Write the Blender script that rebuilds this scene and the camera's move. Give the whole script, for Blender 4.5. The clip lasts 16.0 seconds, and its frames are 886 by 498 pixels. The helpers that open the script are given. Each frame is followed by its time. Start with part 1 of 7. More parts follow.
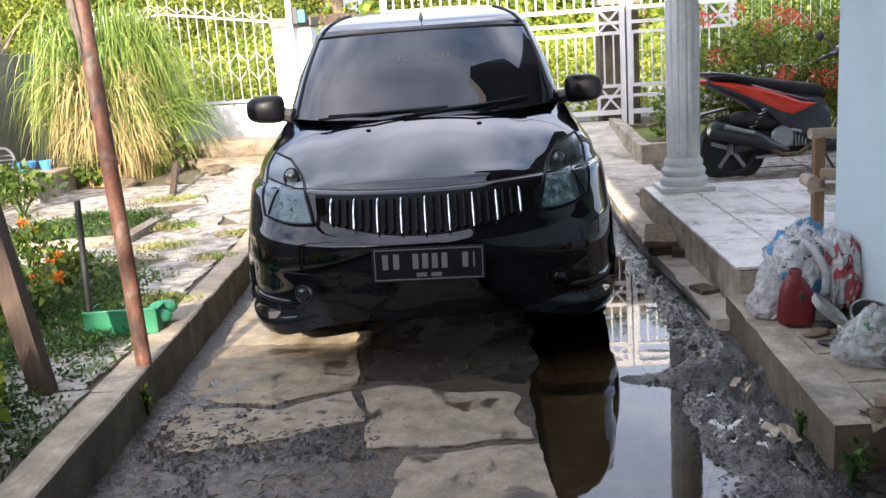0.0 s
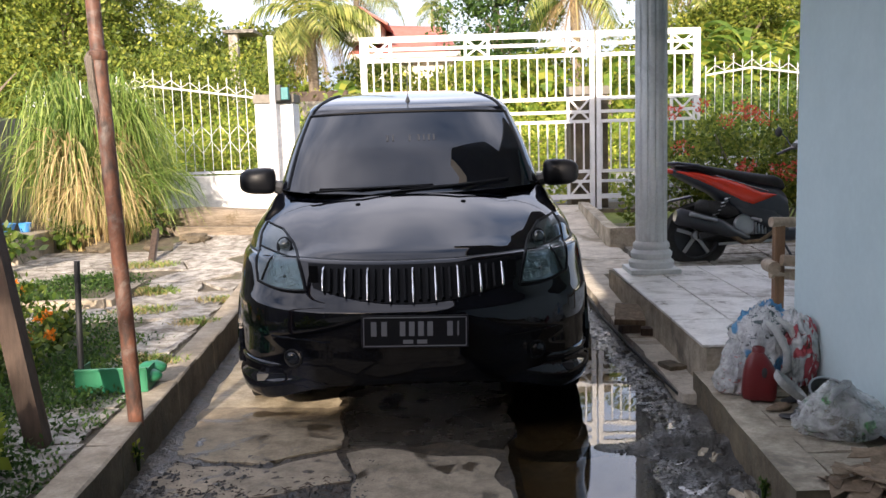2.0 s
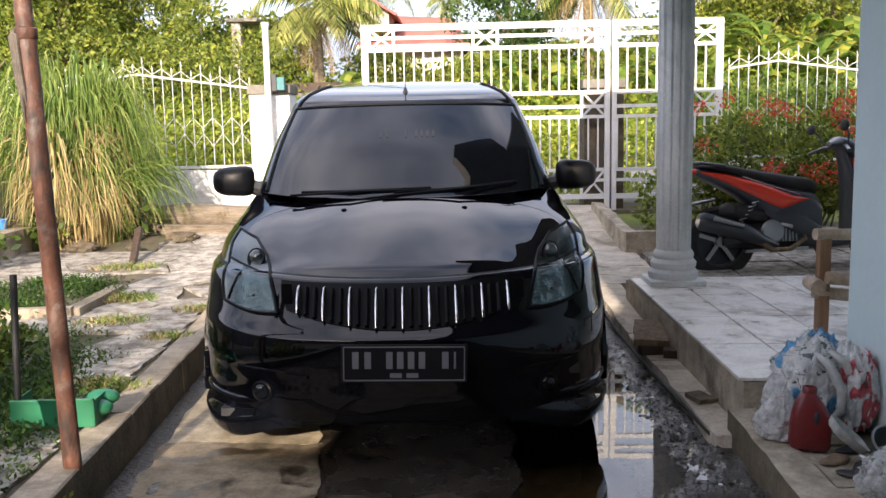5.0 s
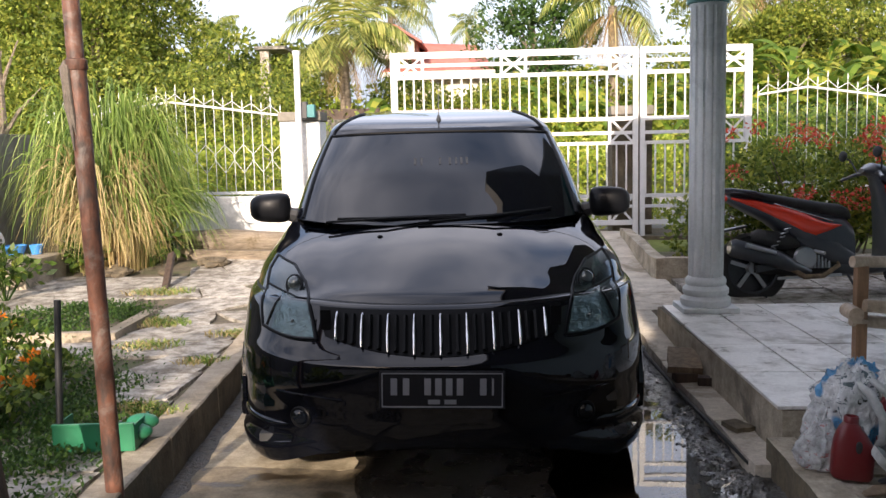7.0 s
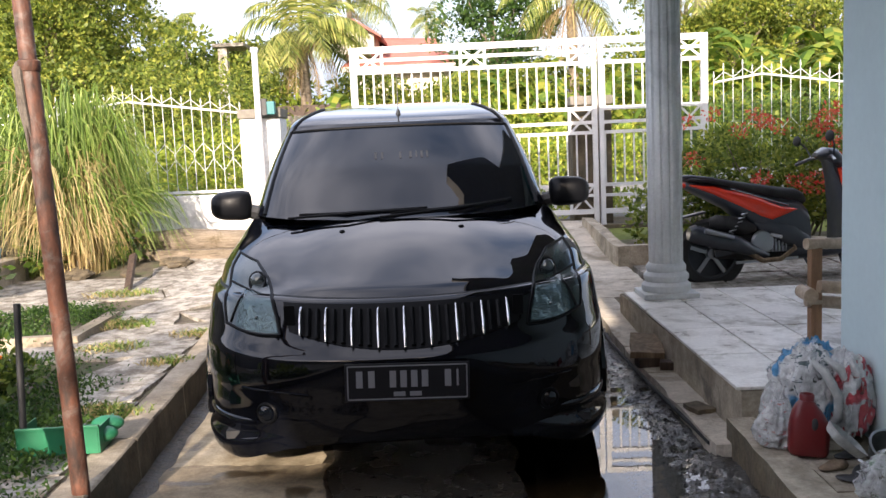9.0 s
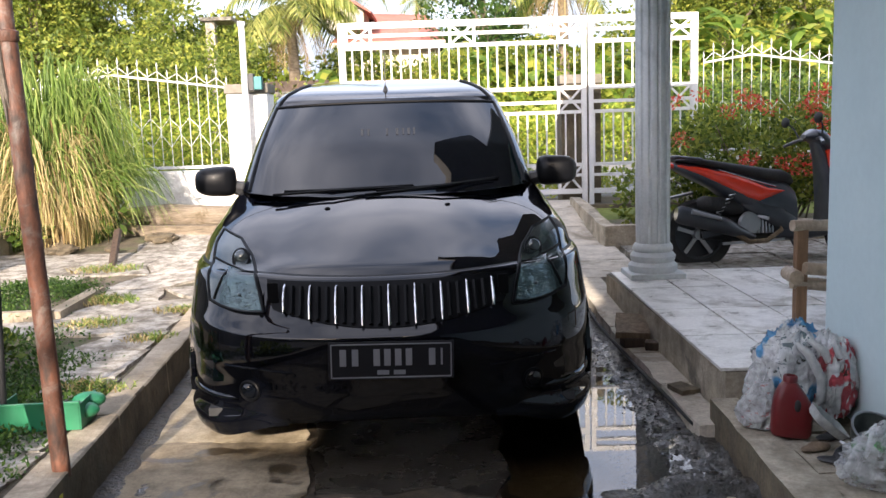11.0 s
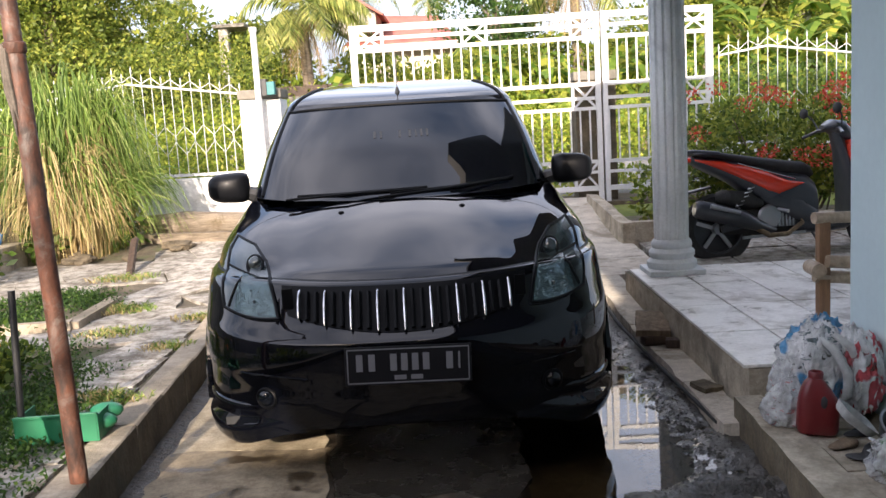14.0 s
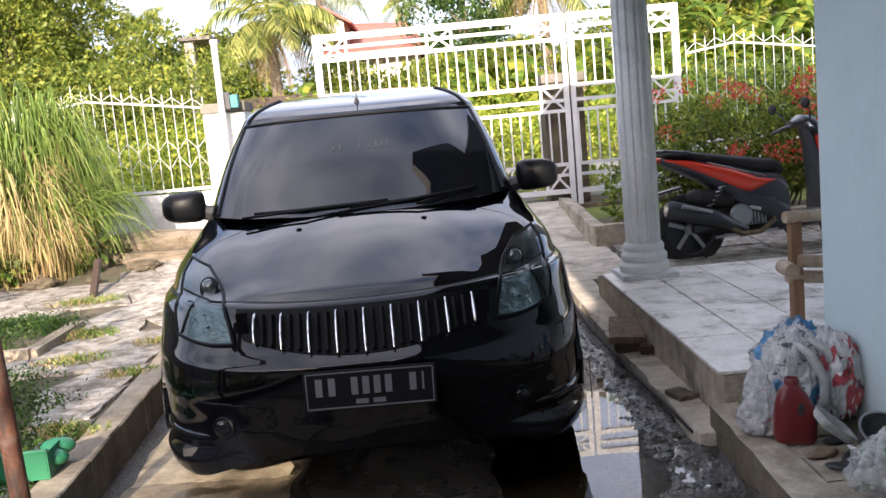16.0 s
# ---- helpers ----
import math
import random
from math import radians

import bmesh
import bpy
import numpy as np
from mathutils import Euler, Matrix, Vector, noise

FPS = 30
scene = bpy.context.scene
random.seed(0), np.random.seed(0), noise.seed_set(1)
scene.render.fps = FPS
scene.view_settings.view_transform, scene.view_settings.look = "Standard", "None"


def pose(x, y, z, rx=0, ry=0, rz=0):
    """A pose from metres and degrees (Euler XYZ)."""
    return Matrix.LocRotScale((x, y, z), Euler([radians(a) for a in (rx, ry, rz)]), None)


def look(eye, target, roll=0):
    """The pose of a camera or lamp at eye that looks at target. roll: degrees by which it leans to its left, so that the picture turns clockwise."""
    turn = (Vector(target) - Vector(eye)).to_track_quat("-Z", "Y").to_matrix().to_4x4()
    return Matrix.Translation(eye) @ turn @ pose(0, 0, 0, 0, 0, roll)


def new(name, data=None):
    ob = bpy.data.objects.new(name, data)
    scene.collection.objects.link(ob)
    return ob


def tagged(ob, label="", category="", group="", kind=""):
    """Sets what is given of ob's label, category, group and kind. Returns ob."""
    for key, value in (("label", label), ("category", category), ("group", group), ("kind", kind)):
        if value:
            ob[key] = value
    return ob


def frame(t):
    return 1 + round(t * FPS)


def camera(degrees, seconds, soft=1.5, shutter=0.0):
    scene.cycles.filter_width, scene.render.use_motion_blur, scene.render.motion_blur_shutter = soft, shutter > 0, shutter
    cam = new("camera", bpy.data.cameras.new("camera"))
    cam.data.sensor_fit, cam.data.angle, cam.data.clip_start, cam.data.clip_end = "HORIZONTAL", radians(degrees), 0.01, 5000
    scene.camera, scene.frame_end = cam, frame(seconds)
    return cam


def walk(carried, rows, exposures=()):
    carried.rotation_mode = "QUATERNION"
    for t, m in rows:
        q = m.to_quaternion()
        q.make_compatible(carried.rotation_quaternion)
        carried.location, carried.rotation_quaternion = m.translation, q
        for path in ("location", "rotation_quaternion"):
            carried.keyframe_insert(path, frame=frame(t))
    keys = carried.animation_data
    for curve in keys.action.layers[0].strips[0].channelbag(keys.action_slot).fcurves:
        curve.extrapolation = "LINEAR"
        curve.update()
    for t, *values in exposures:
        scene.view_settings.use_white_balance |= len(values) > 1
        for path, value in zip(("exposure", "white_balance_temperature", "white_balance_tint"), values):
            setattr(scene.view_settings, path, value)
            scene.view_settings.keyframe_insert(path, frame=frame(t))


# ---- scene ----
cam = camera(52.6, 16.0)
PATH = [
    (0, (0.124, -0.267, 1.256), (0.001, 1.684, 0.832), -4.0),
    (0.5, (0.068, -0.445, 1.248), (0.018, 1.515, 0.854), -3.5),
    (1, (0.054, -0.495, 1.265), (0.078, 1.48, 0.952), -1.9),
    (1.5, (0.064, -0.499, 1.263), (0.097, 1.485, 1.01), -1.1),
    (2, (0.034, -0.474, 1.266), (0.001, 1.509, 1.01), -1.7),
    (2.5, (0.034, -0.463, 1.265), (-0.012, 1.519, 1.004), -1.8),
    (3, (0.068, -0.382, 1.251), (0.085, 1.591, 0.919), -3.3),
    (5.5, (0.074, 0.144, 1.288), (-0.001, 2.125, 1.024), -0.5),
    (6, (0.066, 0.15, 1.294), (-0.057, 2.129, 1.029), -1.2),
    (6.5, (0.046, 0.107, 1.295), (-0.059, 2.087, 1.035), -1.5),
    (7, (0.021, 0.073, 1.289), (-0.082, 2.059, 1.075), -1.2),
    (7.5, (0.022, 0.043, 1.291), (-0.089, 2.029, 1.078), -1.3),
    (8, (0.036, 0.05, 1.283), (-0.034, 2.037, 1.068), -2.6),
    (8.5, (0.043, 0.041, 1.287), (-0.016, 2.028, 1.067), -2.8),
    (9, (0.037, 0.046, 1.286), (0.01, 2.033, 1.056), -2.5),
    (9.5, (0.03, 0.051, 1.282), (0.017, 2.036, 1.037), -1.2),
    (12, (0.058, 0.077, 1.288), (0.041, 2.056, 1.002), -2.8),
    (12.5, (0.044, 0.069, 1.293), (-0.007, 2.048, 1.011), -3.7),
    (13, (0.029, 0.062, 1.285), (-0.046, 2.041, 1.008), -3.1),
    (13.5, (0.022, 0.075, 1.281), (-0.01, 2.055, 1.005), -2.3),
    (14, (0.059, 0.111, 1.282), (0.016, 2.091, 1.006), -3.4),
    (14.5, (0.122, 0.172, 1.293), (0.076, 2.153, 1.019), -4.4),
    (15, (0.178, 0.23, 1.294), (0.077, 2.209, 1.023), -3.8),
    (15.5, (0.159, 0.237, 1.299), (0.103, 2.219, 1.035), -4.2),
    (16, (0.128, 0.239, 1.295), (0.132, 2.221, 1.027), -5.3),
]
walk(cam, [(t, look(eye, target, roll)) for t, eye, target, roll in PATH], [(0.0, 1.78, 6330, 17), (0.5, 1.55, 6380, 17), (1.0, 1.11, 6480, 18), (1.5, 1.1, 6480, 18), (2.0, 1.19, 6480, 18), (2.5, 1.34, 6480, 18), (3.0, 1.52, 6430, 18), (5.5, 1.07, 6530, 18), (6.0, 1.2, 6480, 18), (6.5, 1.33, 6480, 18), (7.0, 1.0, 6530, 18), (7.5, 1.02, 6480, 18), (8.0, 1.04, 6480, 18), (8.5, 1.21, 6480, 18), (9.5, 1.25, 6430, 18), (12, 1.42, 6380, 17), (13.0, 1.43, 6430, 18), (13.5, 1.22, 6480, 18), (14.5, 1.3, 6430, 18), (16.0, 1.33, 6430, 19)])

# ---- light ----
SUN_EL, SUN_AZ = 20.0, 7.0          # low sun behind the camera
world = bpy.data.worlds.new("sky")
scene.world = world
world.use_nodes = True
wn = world.node_tree.nodes
sky = wn.new("ShaderNodeTexSky")
sky.sky_type, sky.sun_disc = "NISHITA", False
sky.sun_elevation, sky.sun_rotation = radians(SUN_EL), radians(180 + SUN_AZ)
sky.air_density, sky.dust_density = 1.0, 2.5
# thin bright cloud over the blue
co, mp, cl, cr, mx = [wn.new("ShaderNode" + k) for k in ("TexCoord", "Mapping", "TexNoise", "ValToRGB", "Mix")]
mp.inputs["Scale"].default_value = (1.0, 1.0, 2.2)
cl.inputs["Scale"].default_value, cl.inputs["Detail"].default_value, cl.inputs["Roughness"].default_value = 2.2, 6.0, 0.55
cr.color_ramp.elements[0].position, cr.color_ramp.elements[1].position = 0.37, 0.72
mx.data_type = "RGBA"
low = wn.new("ShaderNodeValToRGB")
low.color_ramp.elements[0].position, low.color_ramp.elements[0].color = 0.05, (0.23, 0.27, 0.32, 1)
low.color_ramp.elements[1].position, low.color_ramp.elements[1].color = 0.32, (0.77, 0.78, 0.82, 1)
haze, both = wn.new("ShaderNodeMapRange"), wn.new("ShaderNodeMath")
haze.inputs[1].default_value, haze.inputs[2].default_value, haze.inputs[3].default_value, haze.inputs[4].default_value = 0.06, 0.28, 1.0, 0.0
both.operation = "MAXIMUM"
lift = wn.new("ShaderNodeVectorMath")
lift.operation = "SCALE"
lift.inputs[3].default_value = 10.0
sep, high, thin = [wn.new("ShaderNode" + k) for k in ("SeparateXYZ", "MapRange", "Math")]
high.inputs[1].default_value, high.inputs[2].default_value, high.inputs[3].default_value, high.inputs[4].default_value = 0.30, 0.92, 1.0, 0.78
thin.operation = "MULTIPLY"
for a, b in ((co.outputs["Generated"], sep.inputs[0]), (sep.outputs[2], high.inputs[0]), (high.outputs[0], thin.inputs[1]), (cr.outputs[0], thin.inputs[0]), (sep.outputs[2], haze.inputs[0]), (haze.outputs[0], both.inputs[0]), (thin.outputs[0], both.inputs[1]), (both.outputs[0], mx.inputs[0]), (sep.outputs[2], low.inputs[0]), (low.outputs[0], lift.inputs[0]), (lift.outputs[0], mx.inputs[7])):
    world.node_tree.links.new(a, b)
for a, b in ((co.outputs["Generated"], mp.inputs[0]), (mp.outputs[0], cl.inputs["Vector"]), (cl.outputs[0], cr.inputs[0]),
             (sky.outputs[0], mx.inputs[6]), (mx.outputs[2], wn["Background"].inputs[0])):
    world.node_tree.links.new(a, b)
wn["Background"].inputs[1].default_value = 0.15
sun = new("sun", bpy.data.lights.new("sun", "SUN"))
sun.data.energy, sun.data.angle, sun.data.color = 4.6, radians(0.6), (1.0, 0.88, 0.70)
ca, sa = math.cos(radians(SUN_EL)), math.sin(radians(SUN_EL))
SUN_WAY = Vector((math.sin(radians(SUN_AZ)) * ca, math.cos(radians(SUN_AZ)) * ca, -sa))
sun.matrix_world = look(-SUN_WAY * 30, (0, 0, 0))


# ---- materials ----
def shader(name):
    m = bpy.data.materials.new(name)
    m.use_nodes = True
    nt = m.node_tree
    return m, nt, nt.nodes["Principled BSDF"]


def link(nt, a, b):
    nt.links.new(a, b)


def ramp(nt, fac, stops):
    r = nt.nodes.new("ShaderNodeValToRGB")
    while len(r.color_ramp.elements) < len(stops):
        r.color_ramp.elements.new(0.5)
    for e, (p, c) in zip(r.color_ramp.elements, stops):
        e.position, e.color = p, (*c, 1) if len(c) == 3 else c
    link(nt, fac, r.inputs[0])
    return r.outputs[0]


def tex(nt, scale, detail=4.0, rough=0.6, kind="noise", stretch=(1, 1, 1), space="Object", distort=0.0):
    co = nt.nodes.new("ShaderNodeTexCoord")
    mp = nt.nodes.new("ShaderNodeMapping")
    mp.inputs["Scale"].default_value = stretch
    link(nt, co.outputs[space], mp.inputs[0])
    if kind == "noise":
        n = nt.nodes.new("ShaderNodeTexNoise")
        n.inputs["Detail"].default_value, n.inputs["Roughness"].default_value = detail, rough
        n.inputs["Distortion"].default_value = distort
        out = n.outputs[0]
    else:
        n = nt.nodes.new("ShaderNodeTexVoronoi")
        out = n.outputs[0]
    n.inputs["Scale"].default_value = scale
    link(nt, mp.outputs[0], n.inputs["Vector"])
    return out


def mixc(nt, fac, a, b, mode="MIX"):
    m = nt.nodes.new("ShaderNodeMix")
    m.data_type, m.blend_type = "RGBA", mode
    for sock, v in ((m.inputs[0], fac), (m.inputs[6], a), (m.inputs[7], b)):
        if isinstance(v, (int, float)):
            sock.default_value = v
        elif isinstance(v, tuple):
            sock.default_value = (*v, 1)
        else:
            link(nt, v, sock)
    return m.outputs[2]


def bump(nt, b, height, strength, dist=0.01):
    n = nt.nodes.new("ShaderNodeBump")
    n.inputs["Strength"].default_value, n.inputs["Distance"].default_value = strength, dist
    link(nt, height, n.inputs["Height"])
    link(nt, n.outputs[0], b.inputs["Normal"])


def surf(name, dark, light, rough=0.8, scale=6.0, fine=60.0, stretch=(1, 1, 1), metal=0.0, relief=0.3, stain=None, spread=(0.3, 0.7), island=0.0, space="Object", rough_var=0.0, spec=0.5, grit=0.8):
    """A two-scale surface: dark to light over large noise, fine grain, optional stain colour, relief."""
    m, nt, b = shader(name)
    big, small = tex(nt, scale, 5, 0.65, stretch=stretch, space=space), tex(nt, fine, 3, 0.7, stretch=stretch, space=space)
    col = ramp(nt, big, [(spread[0], dark), (spread[1], light)])
    grain = ramp(nt, small, [(0.3, (0.72, 0.72, 0.72)), (0.7, (1.12, 1.12, 1.12))])
    col = mixc(nt, grit, col, grain, "MULTIPLY")
    if stain:
        f = ramp(nt, tex(nt, scale * 0.45, 6, 0.7, distort=0.6, space=space), [(0.52, (0, 0, 0)), (0.66, (1, 1, 1))])
        col = mixc(nt, f, col, stain)
    if island:
        g = nt.nodes.new("ShaderNodeNewGeometry")
        o = nt.nodes.new("ShaderNodeObjectInfo")
        add = nt.nodes.new("ShaderNodeMath")
        add.operation = "ADD"
        link(nt, g.outputs["Random Per Island"], add.inputs[0])
        link(nt, o.outputs["Random"], add.inputs[1])
        fr = nt.nodes.new("ShaderNodeMath")
        fr.operation = "FRACT"
        link(nt, add.outputs[0], fr.inputs[0])
        v = ramp(nt, fr.outputs[0], [(0.0, (1 - island,) * 3), (1.0, (1 + island,) * 3)])
        col = mixc(nt, 1.0, col, v, "MULTIPLY")
    link(nt, col, b.inputs["Base Color"])
    b.inputs["Roughness"].default_value, b.inputs["Metallic"].default_value = rough, metal
    b.inputs["Specular IOR Level"].default_value = spec
    if rough_var:
        rv = ramp(nt, big, [(0.3, (max(rough - rough_var, 0.03),) * 3), (0.7, (min(rough + rough_var, 1),) * 3)])
        link(nt, rv, b.inputs["Roughness"])
    if relief:
        mix = nt.nodes.new("ShaderNodeMath")
        mix.operation = "ADD"
        link(nt, big, mix.inputs[0])
        link(nt, small, mix.inputs[1])
        bump(nt, b, mix.outputs[0], relief, 0.01)
    return m


def leafy(name, a, b_, c=None, trans=0.45, rough=0.5, scale=0.8):
    """Foliage: each leaf its own tint, light shining partly through it."""
    m = bpy.data.materials.new(name)
    m.use_nodes = True
    nt = m.node_tree
    nt.nodes.remove(nt.nodes["Principled BSDF"])
    g = nt.nodes.new("ShaderNodeNewGeometry")
    stops = [(0.0, a), (0.6, b_)] + ([(1.0, c)] if c else [])
    col = ramp(nt, g.outputs["Random Per Island"], stops)
    patch = ramp(nt, tex(nt, scale, 3, 0.6), [(0.3, (0.65, 0.7, 0.6)), (0.7, (1.2, 1.15, 1.1))])
    col = mixc(nt, 1.0, col, patch, "MULTIPLY")
    p = nt.nodes.new("ShaderNodeBsdfPrincipled")
    p.inputs["Roughness"].default_value, p.inputs["Specular IOR Level"].default_value = rough, 0.3
    t = nt.nodes.new("ShaderNodeBsdfTranslucent")
    mx = nt.nodes.new("ShaderNodeMixShader")
    mx.inputs[0].default_value = trans
    link(nt, col, p.inputs["Base Color"])
    link(nt, col, t.inputs["Color"])
    link(nt, p.outputs[0], mx.inputs[1])
    link(nt, t.outputs[0], mx.inputs[2])
    link(nt, mx.outputs[0], nt.nodes["Material Output"].inputs[0])
    return m


def paint(name, col, rough=0.25, coat=1.0, metal=0.0, dirt=0.0, spec=0.5, ior=1.5):
    """Glossy lacquer or plastic with a little dust."""
    m, nt, b = shader(name)
    n = tex(nt, 9, 6, 0.7)
    d = tuple(min(c * (1 - dirt) + 0.25 * dirt, 1) for c in col)
    link(nt, ramp(nt, n, [(0.35, col), (0.75, d)]), b.inputs["Base Color"])
    link(nt, ramp(nt, tex(nt, 25, 5, 0.7), [(0.3, (rough,) * 3), (0.8, (min(rough + 0.12 * (dirt > 0) + 0.02, 1),) * 3)]), b.inputs["Roughness"])
    b.inputs["Metallic"].default_value, b.inputs["Coat Weight"].default_value = metal, coat
    b.inputs["Coat Roughness"].default_value, b.inputs["Coat IOR"].default_value = 0.02, ior
    b.inputs["Specular IOR Level"].default_value = spec
    return m


CAR_BLACK = paint("car_black", (0.003, 0.0033, 0.005), 0.6, 1.0, 0.0, 0.0, 0.0, 1.5)
GLASS_DARK = paint("tinted_glass", (0.004, 0.005, 0.007), 0.5, 1.0, 0.0, 0.0, 0.0)
for _m in (CAR_BLACK, GLASS_DARK):
    _m.node_tree.nodes["Principled BSDF"].inputs["Coat Tint"].default_value = (0.80, 0.89, 1.0, 1)
TRIM_BLACK = paint("black_plastic", (0.02, 0.021, 0.023), 0.45, 0.0, 0.0, 0.05)
MIRROR_GREY = paint("mirror_shell", (0.005, 0.0055, 0.007), 0.4, 0.1, 0.0, 0.0, 0.12)
GRILLE_BLACK = paint("grille_black", (0.003, 0.0033, 0.004), 0.4, 0.0, 0.0, 0.0, 0.10)
RUBBER = surf("rubber", (0.012, 0.012, 0.012), (0.03, 0.03, 0.03), 0.75, 10, 80, relief=0.1)
CHROME = paint("chrome", (0.60, 0.61, 0.64), 0.14, 0.0, 1.0)
STEEL = paint("wheel_alloy", (0.45, 0.46, 0.48), 0.3, 0.3, 0.9, 0.2)
LAMP_GREY = paint("smoked_reflector", (0.022, 0.036, 0.038), 0.2, 0.55, 0.5)
LAMP_DEEP = paint("smoked_reflector_deep", (0.075, 0.12, 0.125), 0.12, 0.4, 0.9)
_nt, _b = LAMP_DEEP.node_tree, LAMP_DEEP.node_tree.nodes["Principled BSDF"]
bump(_nt, _b, tex(_nt, 30, 3, 0.6, distort=2.0), 0.8, 0.02)
LENS = paint("lamp_lens", (0.06, 0.075, 0.08), 0.1, 1.0, 0.3)
PLATE = paint("plate_black", (0.007, 0.007, 0.009), 0.5, 0.0, 0.0, 0.0, 0.2)
BIKE_DARK = paint("scooter_plastic", (0.026, 0.031, 0.042), 0.35, 0.6, 0.0, 0.08)
PLATE_WHITE = paint("plate_paint", (0.15, 0.155, 0.17), 0.5, 0.0)
WHITE_PAINT = surf("white_gloss_paint", (0.52, 0.53, 0.54), (0.68, 0.685, 0.69), 0.4, 3, 40, relief=0.05, grit=0.2)
WALL_PAINT = surf("pale_blue_wall", (0.49, 0.605, 0.62), (0.57, 0.68, 0.69), 0.7, 1.1, 30, relief=0.02, stain=(0.475, 0.585, 0.60), grit=0.12)
PLINTH_WHITE = surf("whitewash", (0.62, 0.62, 0.6), (0.85, 0.85, 0.83), 0.85, 2.5, 30, relief=0.3, stain=(0.45, 0.43, 0.38))
COLUMN_GREY = surf("column_paint", (0.53, 0.57, 0.58), (0.70, 0.73, 0.735), 0.55, 3.0, 45, relief=0.1, stain=(0.37, 0.41, 0.42), grit=0.35)
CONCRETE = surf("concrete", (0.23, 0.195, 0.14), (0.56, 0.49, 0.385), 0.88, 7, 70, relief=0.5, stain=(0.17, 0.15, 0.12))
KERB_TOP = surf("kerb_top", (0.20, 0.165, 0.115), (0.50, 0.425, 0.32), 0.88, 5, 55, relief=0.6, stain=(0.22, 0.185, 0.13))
# darker concrete; also carries the shade on kerb and step sides
CONCRETE_DARK = surf("old_dark_concrete", (0.055, 0.044, 0.028), (0.19, 0.152, 0.098), 0.9, 5, 50, relief=0.6, stain=(0.09, 0.085, 0.06))
PAVING = surf("paving_stone", (0.16, 0.14, 0.11), (0.47, 0.44, 0.385), 0.88, 11, 55, relief=1.0, stain=(0.16, 0.135, 0.10), spread=(0.36, 0.58), island=0.14)
PATH_STONE = surf("worn_path", (0.40, 0.355, 0.285), (0.70, 0.635, 0.53), 0.85, 6, 60, relief=0.5, stain=(0.25, 0.21, 0.15))
TILE = surf("porch_tile", (0.56, 0.54, 0.49), (0.86, 0.845, 0.80), 0.38, 7, 60, relief=0.12, stain=(0.36, 0.335, 0.28), spread=(0.34, 0.56), island=0.06, rough_var=0.15, grit=0.45)
SOIL = surf("soil", (0.06, 0.05, 0.034), (0.17, 0.14, 0.095), 0.95, 6, 60, relief=0.8, stain=(0.09, 0.10, 0.04))


def drenched(name, dark, light, scale, film, rough):
    """Lumpy wet ground: dark hollows, paler crests, a film of water that shines along the coarse relief."""
    m, nt, b = shader(name)
    big, mid, fine = tex(nt, scale, 5, 0.7), tex(nt, 38, 4, 0.7), tex(nt, 120, 2, 0.6)
    col = ramp(nt, big, [(0.34, dark), (0.68, light)])
    col = mixc(nt, 1.0, col, ramp(nt, mid, [(0.34, (0.35, 0.35, 0.36)), (0.66, (1.35, 1.32, 1.28))]), "MULTIPLY")
    g = nt.nodes.new("ShaderNodeNewGeometry")
    col = mixc(nt, 1.0, col, ramp(nt, g.outputs["Random Per Island"], [(0.0, (0.5, 0.5, 0.5)), (1.0, (1.4, 1.4, 1.4))]), "MULTIPLY")
    link(nt, col, b.inputs["Base Color"])
    link(nt, ramp(nt, big, [(0.35, (rough,) * 3), (0.65, (min(rough + 0.4, 1),) * 3)]), b.inputs["Roughness"])
    bump(nt, b, mid, 0.9, 0.02)
    b.inputs["Coat Weight"].default_value, b.inputs["Coat Roughness"].default_value, b.inputs["Coat IOR"].default_value = film, 0.05, 1.33
    cn = nt.nodes.new("ShaderNodeBump")
    cn.inputs["Strength"].default_value, cn.inputs["Distance"].default_value = 0.55, 0.02
    link(nt, mid, cn.inputs["Height"])
    link(nt, cn.outputs[0], b.inputs["Coat Normal"])
    return m


GRAVEL = drenched("wet_gravel", (0.016, 0.015, 0.013), (0.070, 0.064, 0.055), 9, 0.9, 0.25)
TRODDEN = drenched("trodden_mud", (0.022, 0.017, 0.011), (0.115, 0.088, 0.058), 5, 0.8, 0.40)
# soaked slabs, near black so that they carry the car's shadow too
SLAB_WET_SHADED = surf("soaked_shaded_slab", (0.018, 0.016, 0.013), (0.06, 0.052, 0.04), 0.25, 4.0, 60, relief=0.4, rough_var=0.2)


